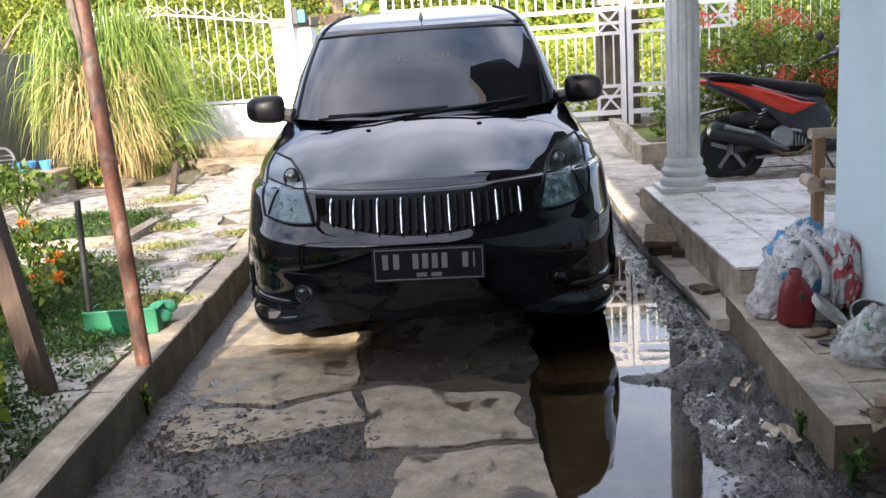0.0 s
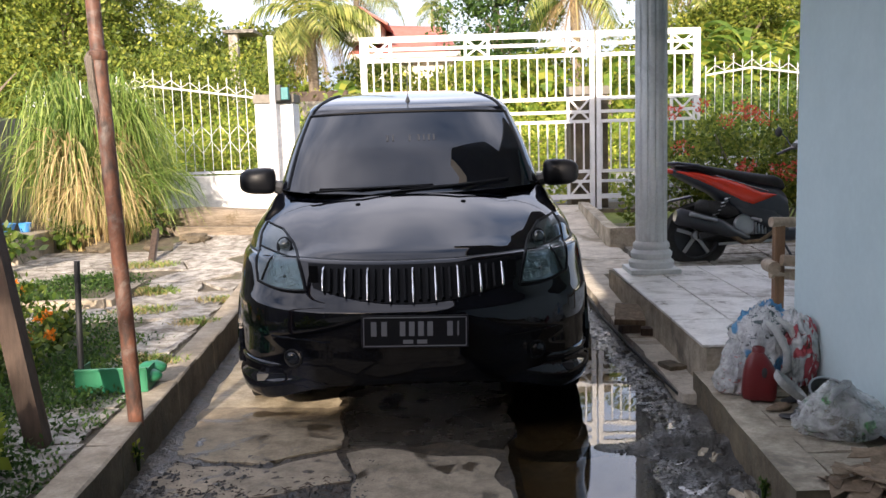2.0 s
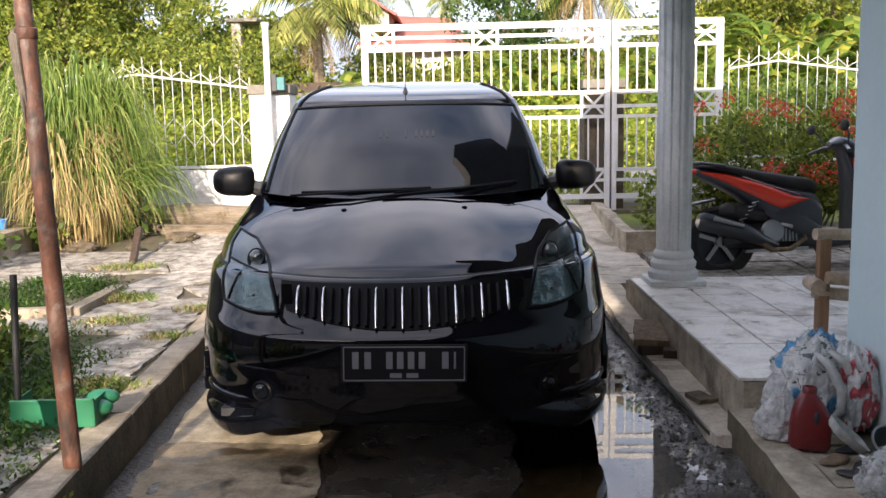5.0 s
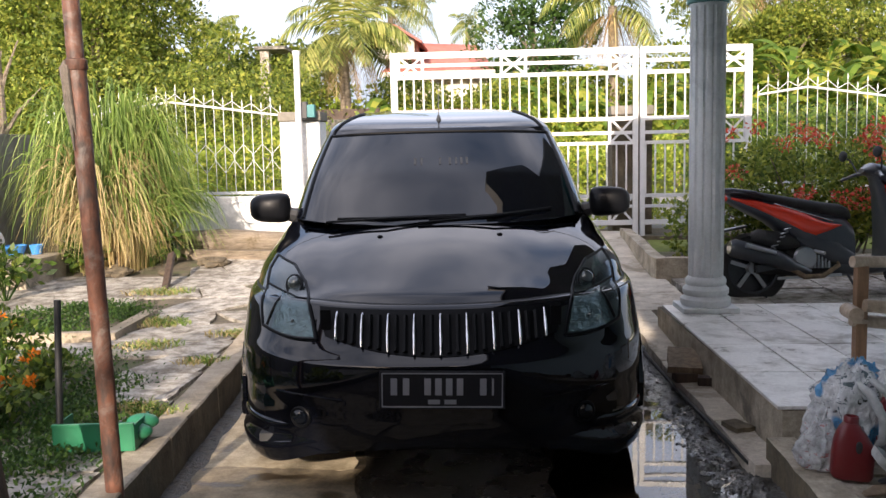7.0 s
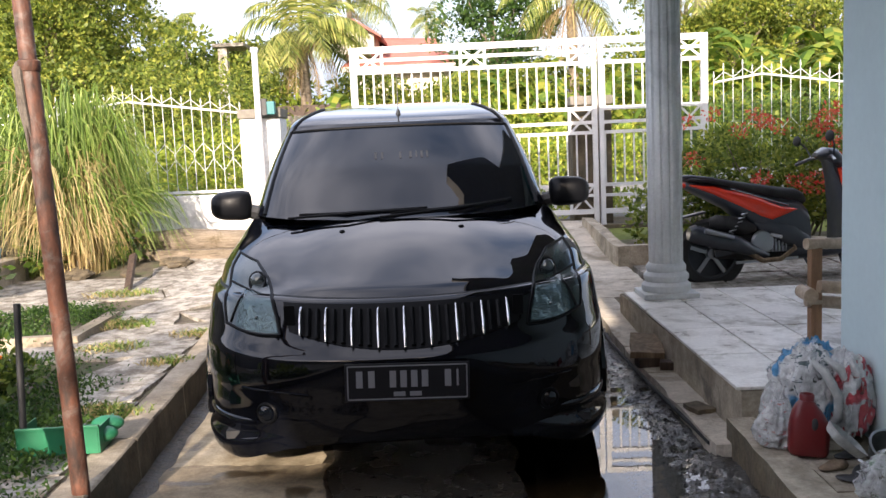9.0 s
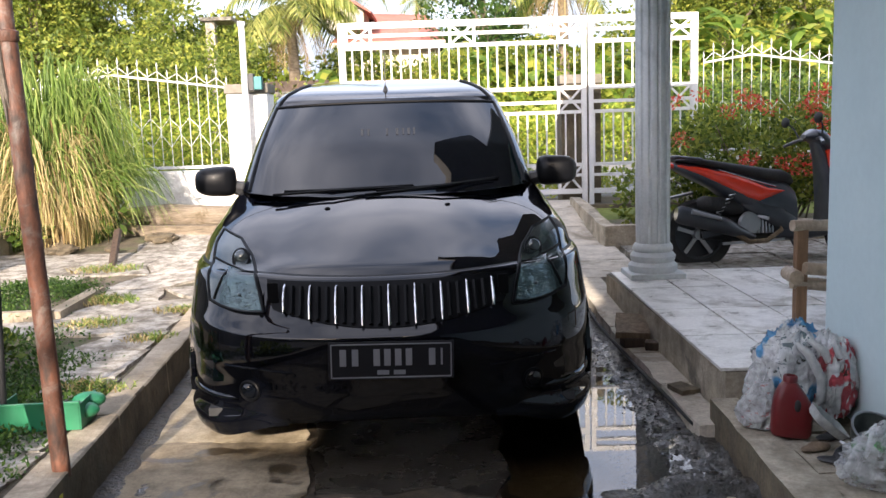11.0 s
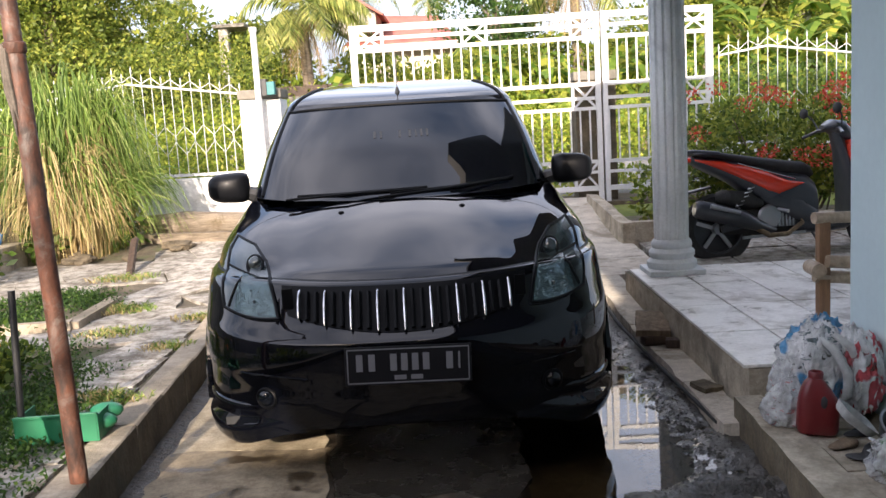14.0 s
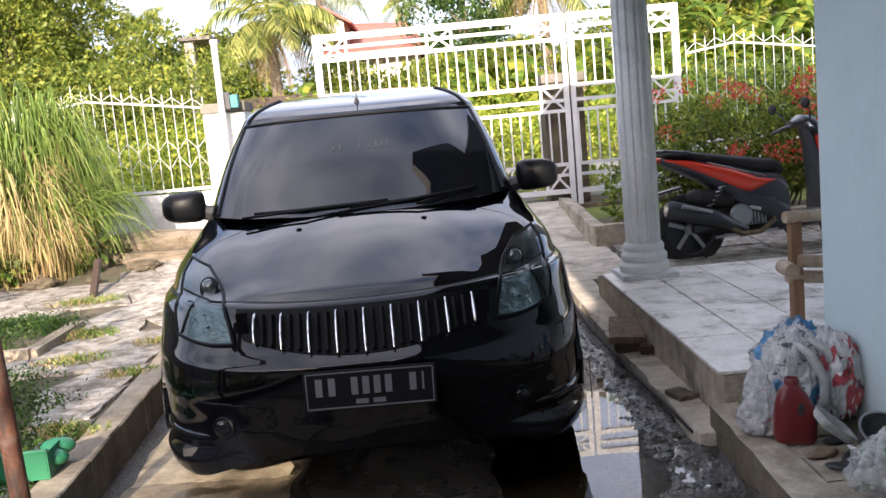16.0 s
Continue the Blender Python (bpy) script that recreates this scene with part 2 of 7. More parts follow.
def soaked(name, dry_dark, dry_light, wet, edge, scale=3.2):
    """Concrete that has dried in patches: pale and matt there, dark and shiny where it is still wet."""
    m, nt, b = shader(name)
    big, fine = tex(nt, 9, 6, 0.7), tex(nt, 130, 3, 0.75)
    dry = mixc(nt, 0.8, ramp(nt, big, [(0.32, dry_dark), (0.66, dry_light)]), ramp(nt, fine, [(0.3, (0.7, 0.7, 0.7)), (0.7, (1.15, 1.15, 1.15))]), "MULTIPLY")
    damp = mixc(nt, 0.7, ramp(nt, big, [(0.3, tuple(0.55 * c for c in wet)), (0.7, wet)]), ramp(nt, fine, [(0.3, (0.6, 0.6, 0.6)), (0.7, (1.2, 1.2, 1.2))]), "MULTIPLY")
    f = ramp(nt, tex(nt, scale, 7, 0.62, distort=0.5), [(edge - 0.02, (0, 0, 0)), (edge + 0.04, (1, 1, 1))])
    link(nt, mixc(nt, f, dry, damp), b.inputs["Base Color"])
    link(nt, ramp(nt, f, [(0.0, (0.85, 0.85, 0.85)), (1.0, (0.30, 0.30, 0.30))]), b.inputs["Roughness"])
    add = nt.nodes.new("ShaderNodeMath")
    add.operation = "ADD"
    link(nt, big, add.inputs[0])
    link(nt, fine, add.inputs[1])
    bump(nt, b, add.outputs[0], 0.3, 0.006)
    return m


SLAB = soaked("drive_slab", (0.16, 0.125, 0.08), (0.36, 0.295, 0.20), (0.11, 0.082, 0.048), 0.56, 5.0)
SLAB_DAMP = soaked("damp_slab", (0.17, 0.14, 0.098), (0.35, 0.29, 0.21), (0.085, 0.066, 0.042), 0.58, 5.5)
# paler copy of SLAB: the sun patch by the kerb is in its colour
SLAB_SUNLIT = soaked("sunlit_slab", (0.30, 0.24, 0.15), (0.60, 0.51, 0.36), (0.24, 0.18, 0.10), 0.60, 5.0)
WOOD_OLD = surf("weathered_wood", (0.11, 0.075, 0.045), (0.30, 0.22, 0.14), 0.85, 3, 40, stretch=(9, 9, 1), relief=0.5)
WOOD_DARK = surf("dark_plank", (0.032, 0.021, 0.015), (0.095, 0.061, 0.042), 0.7, 3, 40, stretch=(9, 9, 1), relief=0.4)
LOG = surf("dry_log", (0.10, 0.078, 0.055), (0.33, 0.27, 0.20), 0.9, 7, 40, stretch=(0.6, 5, 5), relief=1.0, stain=(0.12, 0.09, 0.05))
BAMBOO = surf("bamboo", (0.30, 0.215, 0.14), (0.56, 0.45, 0.34), 0.5, 5, 40, relief=0.15)
RUST = surf("rusty_pipe", (0.05, 0.032, 0.026), (0.20, 0.082, 0.048), 0.55, 16, 70, stretch=(1, 1, 0.45), relief=0.3, stain=(0.19, 0.165, 0.145), spread=(0.36, 0.62))
MUD = surf("puddle_mud", (0.10, 0.078, 0.045), (0.23, 0.18, 0.11), 0.8, 5, 60, relief=0.4, stain=(0.15, 0.11, 0.06))
RED_PLASTIC = paint("red_plastic", (0.14, 0.004, 0.006), 0.4, 0.2, 0.0, 0.06)
RED_LACQUER = paint("red_lacquer", (0.80, 0.05, 0.02), 0.22, 0.8)
GREEN_PLASTIC = paint("green_plastic", (0.008, 0.17, 0.075), 0.4, 0.1, 0.0, 0.08)
BLUE_PLASTIC = paint("blue_plastic", (0.05, 0.25, 0.62), 0.45, 0.1)
BAG_WHITE = surf("white_plastic_bag", (0.30, 0.31, 0.30), (0.60, 0.61, 0.58), 0.35, 12, 50, relief=0.4, grit=0.4)
RUBBISH = surf("bagged_rubbish", (0.03, 0.045, 0.035), (0.20, 0.17, 0.12), 0.6, 22, 80, relief=0.4)
CARD = surf("torn_cardboard", (0.15, 0.105, 0.065), (0.34, 0.25, 0.17), 0.9, 8, 60, relief=0.3, island=0.2)
ROOF_RED = surf("red_roof", (0.33, 0.10, 0.075), (0.50, 0.19, 0.15), 0.8, 1.2, 14, relief=0.3)
ROOF_DARK = surf("roof_underside", (0.20, 0.19, 0.175), (0.32, 0.31, 0.29), 0.9, 1.5, 20, relief=0.2)
PLASTER_FAR = surf("far_plaster", (0.50, 0.45, 0.38), (0.72, 0.68, 0.6), 0.9, 0.7, 8, relief=0.2, stain=(0.3, 0.27, 0.22))
BRICK_WALL = surf("mossy_wall", (0.10, 0.09, 0.075), (0.27, 0.25, 0.21), 0.9, 1.2, 12, relief=0.5, stain=(0.08, 0.09, 0.05))
ASPHALT = surf("road_asphalt", (0.16, 0.155, 0.145), (0.30, 0.29, 0.27), 0.9, 2, 40, relief=0.3)
GRASS_GROUND = surf("meadow_ground", (0.10, 0.13, 0.03), (0.26, 0.30, 0.07), 0.95, 0.9, 14, relief=0.5)
BARK = surf("bark", (0.12, 0.09, 0.06), (0.30, 0.25, 0.19), 0.9, 6, 30, stretch=(1, 1, 4), relief=0.7)
LEAF_MID = leafy("leaf_mid", (0.03, 0.06, 0.012), (0.085, 0.145, 0.025), (0.21, 0.25, 0.04), 0.35)
LEAF_TREE = leafy("leaf_tree", (0.06, 0.10, 0.018), (0.20, 0.26, 0.042), (0.40, 0.41, 0.08), 0.45)
LEAF_DARK = leafy("leaf_dark", (0.02, 0.05, 0.012), (0.05, 0.11, 0.025), (0.10, 0.17, 0.03), 0.35)
LEAF_YELLOW = leafy("leaf_yellow", (0.12, 0.20, 0.025), (0.30, 0.38, 0.05), (0.50, 0.50, 0.10), 0.45)
LEAF_BANANA = leafy("leaf_banana", (0.07, 0.15, 0.02), (0.20, 0.30, 0.045), (0.46, 0.44, 0.08), 0.5)
GRASS_GREEN = leafy("grass_green", (0.06, 0.12, 0.022), (0.20, 0.30, 0.065), (0.42, 0.47, 0.16), 0.35, scale=1.5)
GRASS_STRAW = leafy("grass_straw", (0.22, 0.155, 0.07), (0.42, 0.33, 0.16), (0.60, 0.50, 0.27), 0.25, scale=1.5)
PALM_GREEN = leafy("palm_green", (0.09, 0.13, 0.03), (0.24, 0.28, 0.07), (0.46, 0.44, 0.15), 0.3)
PALM_DRY = leafy("palm_dry", (0.24, 0.15, 0.07), (0.40, 0.28, 0.14), (0.50, 0.40, 0.22), 0.3)
PETAL_RED = leafy("petal_red", (0.62, 0.05, 0.03), (0.80, 0.12, 0.08), (0.80, 0.22, 0.18), 0.35)
PETAL_ORANGE = leafy("petal_orange", (0.70, 0.16, 0.01), (0.80, 0.26, 0.02), None, 0.35)


# ---- mesh tools ----
def thing(name, m, label, category, group="", kind=""):
    ob = new(name)
    ob.matrix_world = m
    ob.empty_display_size = 0.1
    return tagged(ob, label, category, group, kind)


def finish(name, bm, material, smooth=False, sharp=40):
    me = bpy.data.meshes.new(name)
    bmesh.ops.recalc_face_normals(bm, faces=bm.faces)
    bm.to_mesh(me)
    bm.free()
    for mt in (material if isinstance(material, (list, tuple)) else [material]):
        me.materials.append(mt)
    if smooth:
        me.polygons.foreach_set("use_smooth", [True] * len(me.polygons))
        me.set_sharp_from_angle(angle=radians(sharp))
    return me


def part(name, bm, material, parent=None, label="", smooth=False, sharp=40):
    ob = new(name, finish(name, bm, material, smooth, sharp))
    if parent:
        ob.parent = parent
    return tagged(ob, label)


def solid(name, bm, material, label, category, group="", kind="", smooth=False, m=None):
    ob = new(name, finish(name, bm, material, smooth))
    if m is not None:
        ob.matrix_world = m
    return tagged(ob, label, category, group, kind)


def raw(name, verts, faces, material, smooth=False):
    me = bpy.data.meshes.new(name)
    me.from_pydata([tuple(v) for v in verts], [], faces)
    me.materials.append(material)
    if smooth:
        me.polygons.foreach_set("use_smooth", [True] * len(me.polygons))
    me.update()
    return me


def box(bm, lo, hi, bevel=0.0, turn=None):
    c, s = [(a + b) / 2 for a, b in zip(lo, hi)], [b - a for a, b in zip(lo, hi)]
    m = Matrix.Translation(c) @ (turn or Matrix.Identity(4)) @ Matrix.Diagonal((*s, 1))
    r = bmesh.ops.create_cube(bm, size=1, matrix=m)
    if bevel:
        es = list({e for v in r["verts"] for e in v.link_edges})
        bmesh.ops.bevel(bm, geom=es, offset=bevel, segments=2, affect="EDGES", profile=0.6)
    return bm


def tube(bm, pts, radii, seg=8, cap=True):
    """A round bar along pts; radii one number or one each."""
    pts = [Vector(p) for p in pts]
    if isinstance(radii, (int, float)):
        radii = [radii] * len(pts)
    rings, side = [], None
    for i, p in enumerate(pts):
        way = (pts[min(i + 1, len(pts) - 1)] - pts[max(i - 1, 0)]).normalized()
        ref = side if side is not None and abs(side.dot(way)) < 0.95 else (Vector((0, 0, 1)) if abs(way.z) < 0.9 else Vector((1, 0, 0)))
        side = (ref - way * ref.dot(way)).normalized()
        up = way.cross(side)
        rings.append([bm.verts.new(p + radii[i] * (math.cos(a) * side + math.sin(a) * up)) for a in (2 * math.pi * k / seg for k in range(seg))])
    for r0, r1 in zip(rings, rings[1:]):
        for k in range(seg):
            bm.faces.new((r0[k], r0[(k + 1) % seg], r1[(k + 1) % seg], r1[k]))
    if cap:
        bm.faces.new(rings[0][::-1])
        bm.faces.new(rings[-1])
    return bm


def bar(bm, a, b, w, d=None):
    """A square bar from a to b, w wide and d deep."""
    a, b = Vector(a), Vector(b)
    way = (b - a).normalized()
    ref = Vector((0, 1, 0)) if abs(way.y) < 0.9 else Vector((0, 0, 1))
    side = way.cross(ref).normalized()
    up = side.cross(way)
    w, d = w / 2, (d or w) / 2
    vs = [bm.verts.new(p + side * sx * w + up * sy * d) for p in (a, b) for sx, sy in ((-1, -1), (1, -1), (1, 1), (-1, 1))]
    for f in ((0, 1, 2, 3), (7, 6, 5, 4), (0, 4, 5, 1), (1, 5, 6, 2), (2, 6, 7, 3), (3, 7, 4, 0)):
        bm.faces.new([vs[i] for i in f])
    return bm


def lathe(bm, profile, seg=24, centre=(0, 0), wave=None):
    """Turns (r, z) rows round the z axis; wave(angle, row) scales the radius."""
    rings = []
    for i, (r, z) in enumerate(profile):
        ring = []
        for k in range(seg):
            a = 2 * math.pi * k / seg
            rr = r * (wave(a, i) if wave else 1)
            ring.append(bm.verts.new((centre[0] + rr * math.cos(a), centre[1] + rr * math.sin(a), z)))
        rings.append(ring)
    for r0, r1 in zip(rings, rings[1:]):
        for k in range(seg):
            bm.faces.new((r0[k], r0[(k + 1) % seg], r1[(k + 1) % seg], r1[k]))
    bm.faces.new(rings[0][::-1])
    bm.faces.new(rings[-1])
    return bm


def slab(bm, outline, z0, z1, rough=0.0, step=0.0):
    """A flat piece with that outline (x, y), from z0 up to z1."""
    if step:
        pts = []
        for (ax, ay), (bx, by) in zip(outline, outline[1:] + outline[:1]):
            n = max(1, int(math.hypot(bx - ax, by - ay) / step))
            for k in range(n):
                f = k / n
                j = rough if k else rough * 0.3
                pts.append((ax + (bx - ax) * f + random.uniform(-j, j), ay + (by - ay) * f + random.uniform(-j, j)))
        outline = pts
    lo, hi = [[bm.verts.new((x, y, z)) for x, y in outline] for z in (z0, z1)]
    n = len(outline)
    for k in range(n):
        bm.faces.new((lo[k], lo[(k + 1) % n], hi[(k + 1) % n], hi[k]))
    bm.faces.new(hi)
    bm.faces.new(lo[::-1])
    return bm


def grid(name, x0, x1, y0, y1, step, height, material):
    xs, ys = np.arange(x0, x1 + step / 2, step), np.arange(y0, y1 + step / 2, step)
    verts = [(x, y, height(x, y)) for y in ys for x in xs]
    n = len(xs)
    faces = [(j * n + i, j * n + i + 1, (j + 1) * n + i + 1, (j + 1) * n + i) for j in range(len(ys) - 1) for i in range(n - 1)]
    return raw(name, verts, faces, material, True)


def nz(x, y, s, seed=0.0):
    return noise.noise(Vector((x * s, y * s, seed)))


def smooth(a, b, x):
    t = min(max((x - a) / (b - a), 0), 1)
    return t * t * (3 - 2 * t)


# ---- ground and large structure ----
def rise(y):
    """How the land climbs from the yard to the street."""
    return 0.14 * smooth(4.6, 7.8, y) + 0.24 * smooth(7.8, 9.6, y)


def garden_z(x, y):
    return 0.165 + 0.75 * rise(y) * smooth(4.5, 9, y)


KERB = lambda y: -1.03 - 0.068 * y         # inner face of the kerb along the drive


def ground_height(x, y):
    if y > 9.9:
        return 0.36 + 0.0 * x
    return -0.12 + rise(y) * 1.25


def build_ground():
    xs = [-400, -60, -20, -12, -8, -6, -5, -4, -3, -2, -1, 0, 1, 2, 3, 4, 5, 6, 8, 12, 20, 60, 400]
    ys = [-400, -60, -20, -8, -4, 0, 2, 4, 5, 6, 7, 7.8, 8.4, 9, 9.6, 10, 11, 13, 16, 20, 30, 60, 200, 900]
    verts = [(x, y, ground_height(x, y)) for y in ys for x in xs]
    n = len(xs)
    faces = [(j * n + i, j * n + i + 1, (j + 1) * n + i + 1, (j + 1) * n + i) for j in range(len(ys) - 1) for i in range(n - 1)]
    tagged(new("ground", raw("ground", verts, faces, GRASS_GROUND)), "grassy earth running out to the horizon", "ground", kind="structure")


build_ground()


def drive_height(x, y):
    """Wet, worn drive bed: a long hollow beside the right wheel track, gravel ridges, broken crust near the camera."""
    z = rise(y) - 0.012
    hollow = smooth(0.20, 0.34, x) * (1 - smooth(0.60 + 0.16 * smooth(2.75, 3.4, y) + 0.10 * nz(x, y, 3.0), 0.80 + 0.12 * smooth(2.75, 3.4, y), x)) * (1 - smooth(5.2, 6.2, y)) 
    z -= 0.030 * hollow
    z += 0.042 * math.exp(-((y - 3.02 - 0.05 * nz(x, 0, 4)) / 0.085) ** 2) * smooth(0.47, 0.62, x)
    z += 0.022 * max(0, nz(x, y, 5.0, 3)) * smooth(0.55, 0.8, x)
    gravel = smooth(0.62, 0.9, x + 0.10 * nz(x, y, 3)) + (1 - smooth(2.55, 2.95, y + 0.25 * nz(x, y, 2.2, 5) + 0.5 * smooth(-0.4, -1.1, x) * -1)) * (1 - smooth(-0.55, -0.2, x))
    z += min(gravel, 1) * (0.014 * nz(x, y, 19, 1) + 0.011 * nz(x, y, 43, 2) + 0.002)
    z += 0.004 * nz(x, y, 6, 7) + 0.015 * smooth(0.16, 0.0, x - KERB(y))
    return z


def build_drive():
    me = grid("driveway", -1.75, 1.6, -3.0, 9.45, 0.02, drive_height, GRAVEL)
    me.materials.append(MUD)
    me.materials.append(TRODDEN)
    for p in me.polygons:
        x, y, _ = p.center
        if x < 0.3:
            p.material_index = 2
        if 0.16 < x + 0.05 * nz(x, y, 5) < 0.80 + 0.10 * nz(0, y, 2.5, 4) and y < 6.3 and abs(y - 3.02) > 0.06 and drive_height(x, y) < -0.02:
            p.material_index = 1
    tagged(new("driveway", me), "wet gravelly driveway bed with a long puddled hollow", "driveway", kind="structure")
    m, nt, b = shader("puddle_water")
    b.inputs["Base Color"].default_value = (0.045, 0.035, 0.02, 1)
    b.inputs["Roughness"].default_value, b.inputs["Specular IOR Level"].default_value = 0.015, 0.6
    b.inputs["IOR"].default_value = 1.33
    b.inputs["Transmission Weight"].default_value = 0.0
    bump(nt, b, tex(nt, 5, 2, 0.5), 0.02, 0.01)
    tr = nt.nodes.new("ShaderNodeBsdfTransparent")
    tr.inputs[0].default_value = (0.78, 0.71, 0.58, 1)
    gl = nt.nodes.new("ShaderNodeBsdfGlossy")
    gl.inputs["Roughness"].default_value = 0.02
    fr = nt.nodes.new("ShaderNodeFresnel")
    fr.inputs[0].default_value = 1.8
    mx = nt.nodes.new("ShaderNodeMixShader")
    link(nt, fr.outputs[0], mx.inputs[0])
    link(nt, tr.outputs[0], mx.inputs[1])
    link(nt, gl.outputs[0], mx.inputs[2])
    link(nt, mx.outputs[0], nt.nodes["Material Output"].inputs[0])
    nb = nt.nodes.new("ShaderNodeBump")
    nb.inputs["Strength"].default_value, nb.inputs["Distance"].default_value = 0.03, 0.01
    link(nt, tex(nt, 4, 2, 0.5), nb.inputs["Height"])
    link(nt, nb.outputs[0], gl.inputs["Normal"])
    me = raw("puddle", [(0.12, 0.0, -0.014), (1.05, 0.0, -0.014), (1.05, 5.9, -0.014), (0.12, 5.9, -0.014)], [(0, 1, 2, 3)], m)
    tagged(new("puddle", me), "shallow brown puddle lying beside the car", "water", kind="structure")
    rng = np.random.default_rng(15)
    v, f = [], []
    for k in range(22000):
        if k < 9000:
            x, y = rng.uniform(0.66, 1.06), 1.4 + 4.6 * rng.random() ** 1.4
        else:
            x, y = rng.uniform(-1.13, -0.3), rng.uniform(1.4, 2.95)
            if nz(x, y, 2.5, 9) < -0.05:
                continue
        r = 0.002 + 0.008 * rng.random() ** 3
        z = drive_height(x, y) + r * 0.3
        n = len(v)
        j = rng.uniform(0.6, 1.2, 6) * r
        v += [(x + j[0], y, z), (x, y + j[1], z), (x - j[2], y, z), (x, y - j[3], z), (x + 0.2 * j[4], y, z + 0.8 * j[4]), (x, y, z - r)]
        f += [(n + a, n + (a + 1) % 4, n + 4) for a in range(4)]
    # straw and twigs trodden into the mud
    tv, tf = [], []
    for _ in range(600):
        x, y = rng.uniform(-1.05, -0.35), rng.uniform(1.4, 2.75)
        if nz(x, y, 3.0, 21) < 0.0:
            continue
        a, L, w = rng.uniform(0, 3.14), rng.uniform(0.02, 0.07), rng.uniform(0.0012, 0.003)
        dx, dy, z = math.cos(a) * L / 2, math.sin(a) * L / 2, drive_height(x, y) + 0.006
        n = len(tv)
        tv += [(x - dx, y - dy, z), (x + dy / L * w * 2, y - dx / L * w * 2, z + 0.004), (x + dx, y + dy, z + rng.uniform(0, 0.006)), (x - dy / L * w * 2, y + dx / L * w * 2, z + 0.004), (x, y, z + 0.008)]
        tf += [(n + q, n + (q + 1) % 4, n + 4) for q in range(4)]
    tagged(new("trodden_twigs", raw("trodden_twigs", tv, tf, WOOD_DARK)), "broken twigs and straw trodden into the mud", "twigs", kind="stuff")
    tagged(new("loose_gravel", raw("loose_gravel", v, f, GRAVEL)), "loose wet pebbles strewn over the drive", "gravel", kind="stuff")
    # thin black tube laid along the edge of the path
    hose = bmesh.new()
    tube(hose, [(0.955, 6.3, 0.085), (0.965, 5.4, 0.04), (1.0, 4.5, 0.03), (1.045, 3.6, 0.03)], 0.0095, 8)
    solid("edge_strip", hose, RUBBER, "thin black strip along the path edge", "strip", smooth=True)


build_drive()


def drive_slabs():
    root = thing("drive_paving", pose(0, 0, 0), "cracked damp concrete slabs of the driveway", "paving", kind="structure")
    z = -0.005
    pieces = [
        [(-1.16, 3.02), (-0.75, 2.93), (-0.47, 3.05), (-0.53, 3.642), (-1.2, 3.642)],
        [(-1.13, 2.6), (-0.95, 2.5), (-0.62, 2.62), (-0.4, 2.72), (-0.46, 2.99), (-0.74, 2.87), (-1.14, 2.95)],
        [(-0.41, 2.99), (-0.3, 3.03), (-0.12, 2.98), (0.1, 2.96), (0.17, 2.86), (0.13, 2.72), (0.19, 2.5), (-0.36, 2.49)],
        [(-0.44, 3.1), (-0.2, 3.08), (0.0, 3.13), (0.2, 3.05), (0.26, 3.2), (0.22, 4.6), (-0.55, 4.6), (-0.52, 3.6)],
        [(-0.2, 2.43), (0.22, 2.46), (0.26, 2.05), (0.24, 1.2), (-0.28, 1.2), (-0.23, 2.2)],
        [(-1.28, 3.645), (-0.56, 3.645), (-0.6, 5.2), (-1.36, 5.2)],
        [(-0.55, 4.64), (0.2, 4.64), (0.2, 6.4), (-0.6, 6.4)],
        [(-1.37, 5.24), (-0.64, 5.24), (-0.66, 7.0), (-1.46, 7.0)],
    ]
    for o in pieces:
        bm = bmesh.new()
        slab(bm, o, -0.05, z + random.uniform(-0.001, 0.001), 0.003, 0.025)
        for v in bm.verts:
            v.co.x += 0.05 * noise.noise(v.co * 4.5) + 0.010 * noise.noise(v.co * 15)
            v.co.y += 0.05 * noise.noise(v.co * 4.5 + Vector((9, 0, 0))) + 0.010 * noise.noise(v.co * 15 + Vector((9, 0, 0)))
            v.co.z += rise(v.co.y)
        part("paving_slab", bm, SLAB_WET_SHADED if o[0] in ((-0.44, 3.1), (-0.55, 4.64)) else SLAB_SUNLIT if o[0][0] < -1.25 else SLAB if o[0][1] > 3 else SLAB_DAMP, root)


def build_kerb():
    root = thing("kerb", pose(0, 0, 0), "low mortared concrete kerb along the driveway", "kerb", kind="structure")
    y = -2.6
    while y < 8.2:
        y2 = y + random.uniform(0.75, 1.0)
        bm = bmesh.new()
        w = 0.15
        n = 6
        rows = []
        for k in range(n + 1):
            yy = y + 0.004 + (y2 - y - 0.008) * k / n
            x = KERB(yy)
            j = [random.uniform(-0.006, 0.006) for _ in range(5)]
            top = 0.175 + rise(yy) * 0.8
            rows.append([bm.verts.new(p) for p in ((x + 0.004 + j[0], yy, -0.1), (x + 0.5 * j[1], yy, top - 0.007), (x - 0.008, yy, top + j[2] * 0.3), (x - w + 0.02, yy, top + j[3] * 0.5), (x - w + j[4], yy, top - 0.03), (x - w, yy, -0.1))])
        for r0, r1 in zip(rows, rows[1:]):
            for k in range(5):
                bm.faces.new((r0[k], r0[k + 1], r1[k + 1], r1[k]))
        bm.faces.new(rows[0])
        bm.faces.new(rows[-1][::-1])
        # side and top colours differ partly for light: sides dark and stained, tops sunlit
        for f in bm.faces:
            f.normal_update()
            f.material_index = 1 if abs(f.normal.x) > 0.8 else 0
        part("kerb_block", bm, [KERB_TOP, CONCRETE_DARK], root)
        y = y2


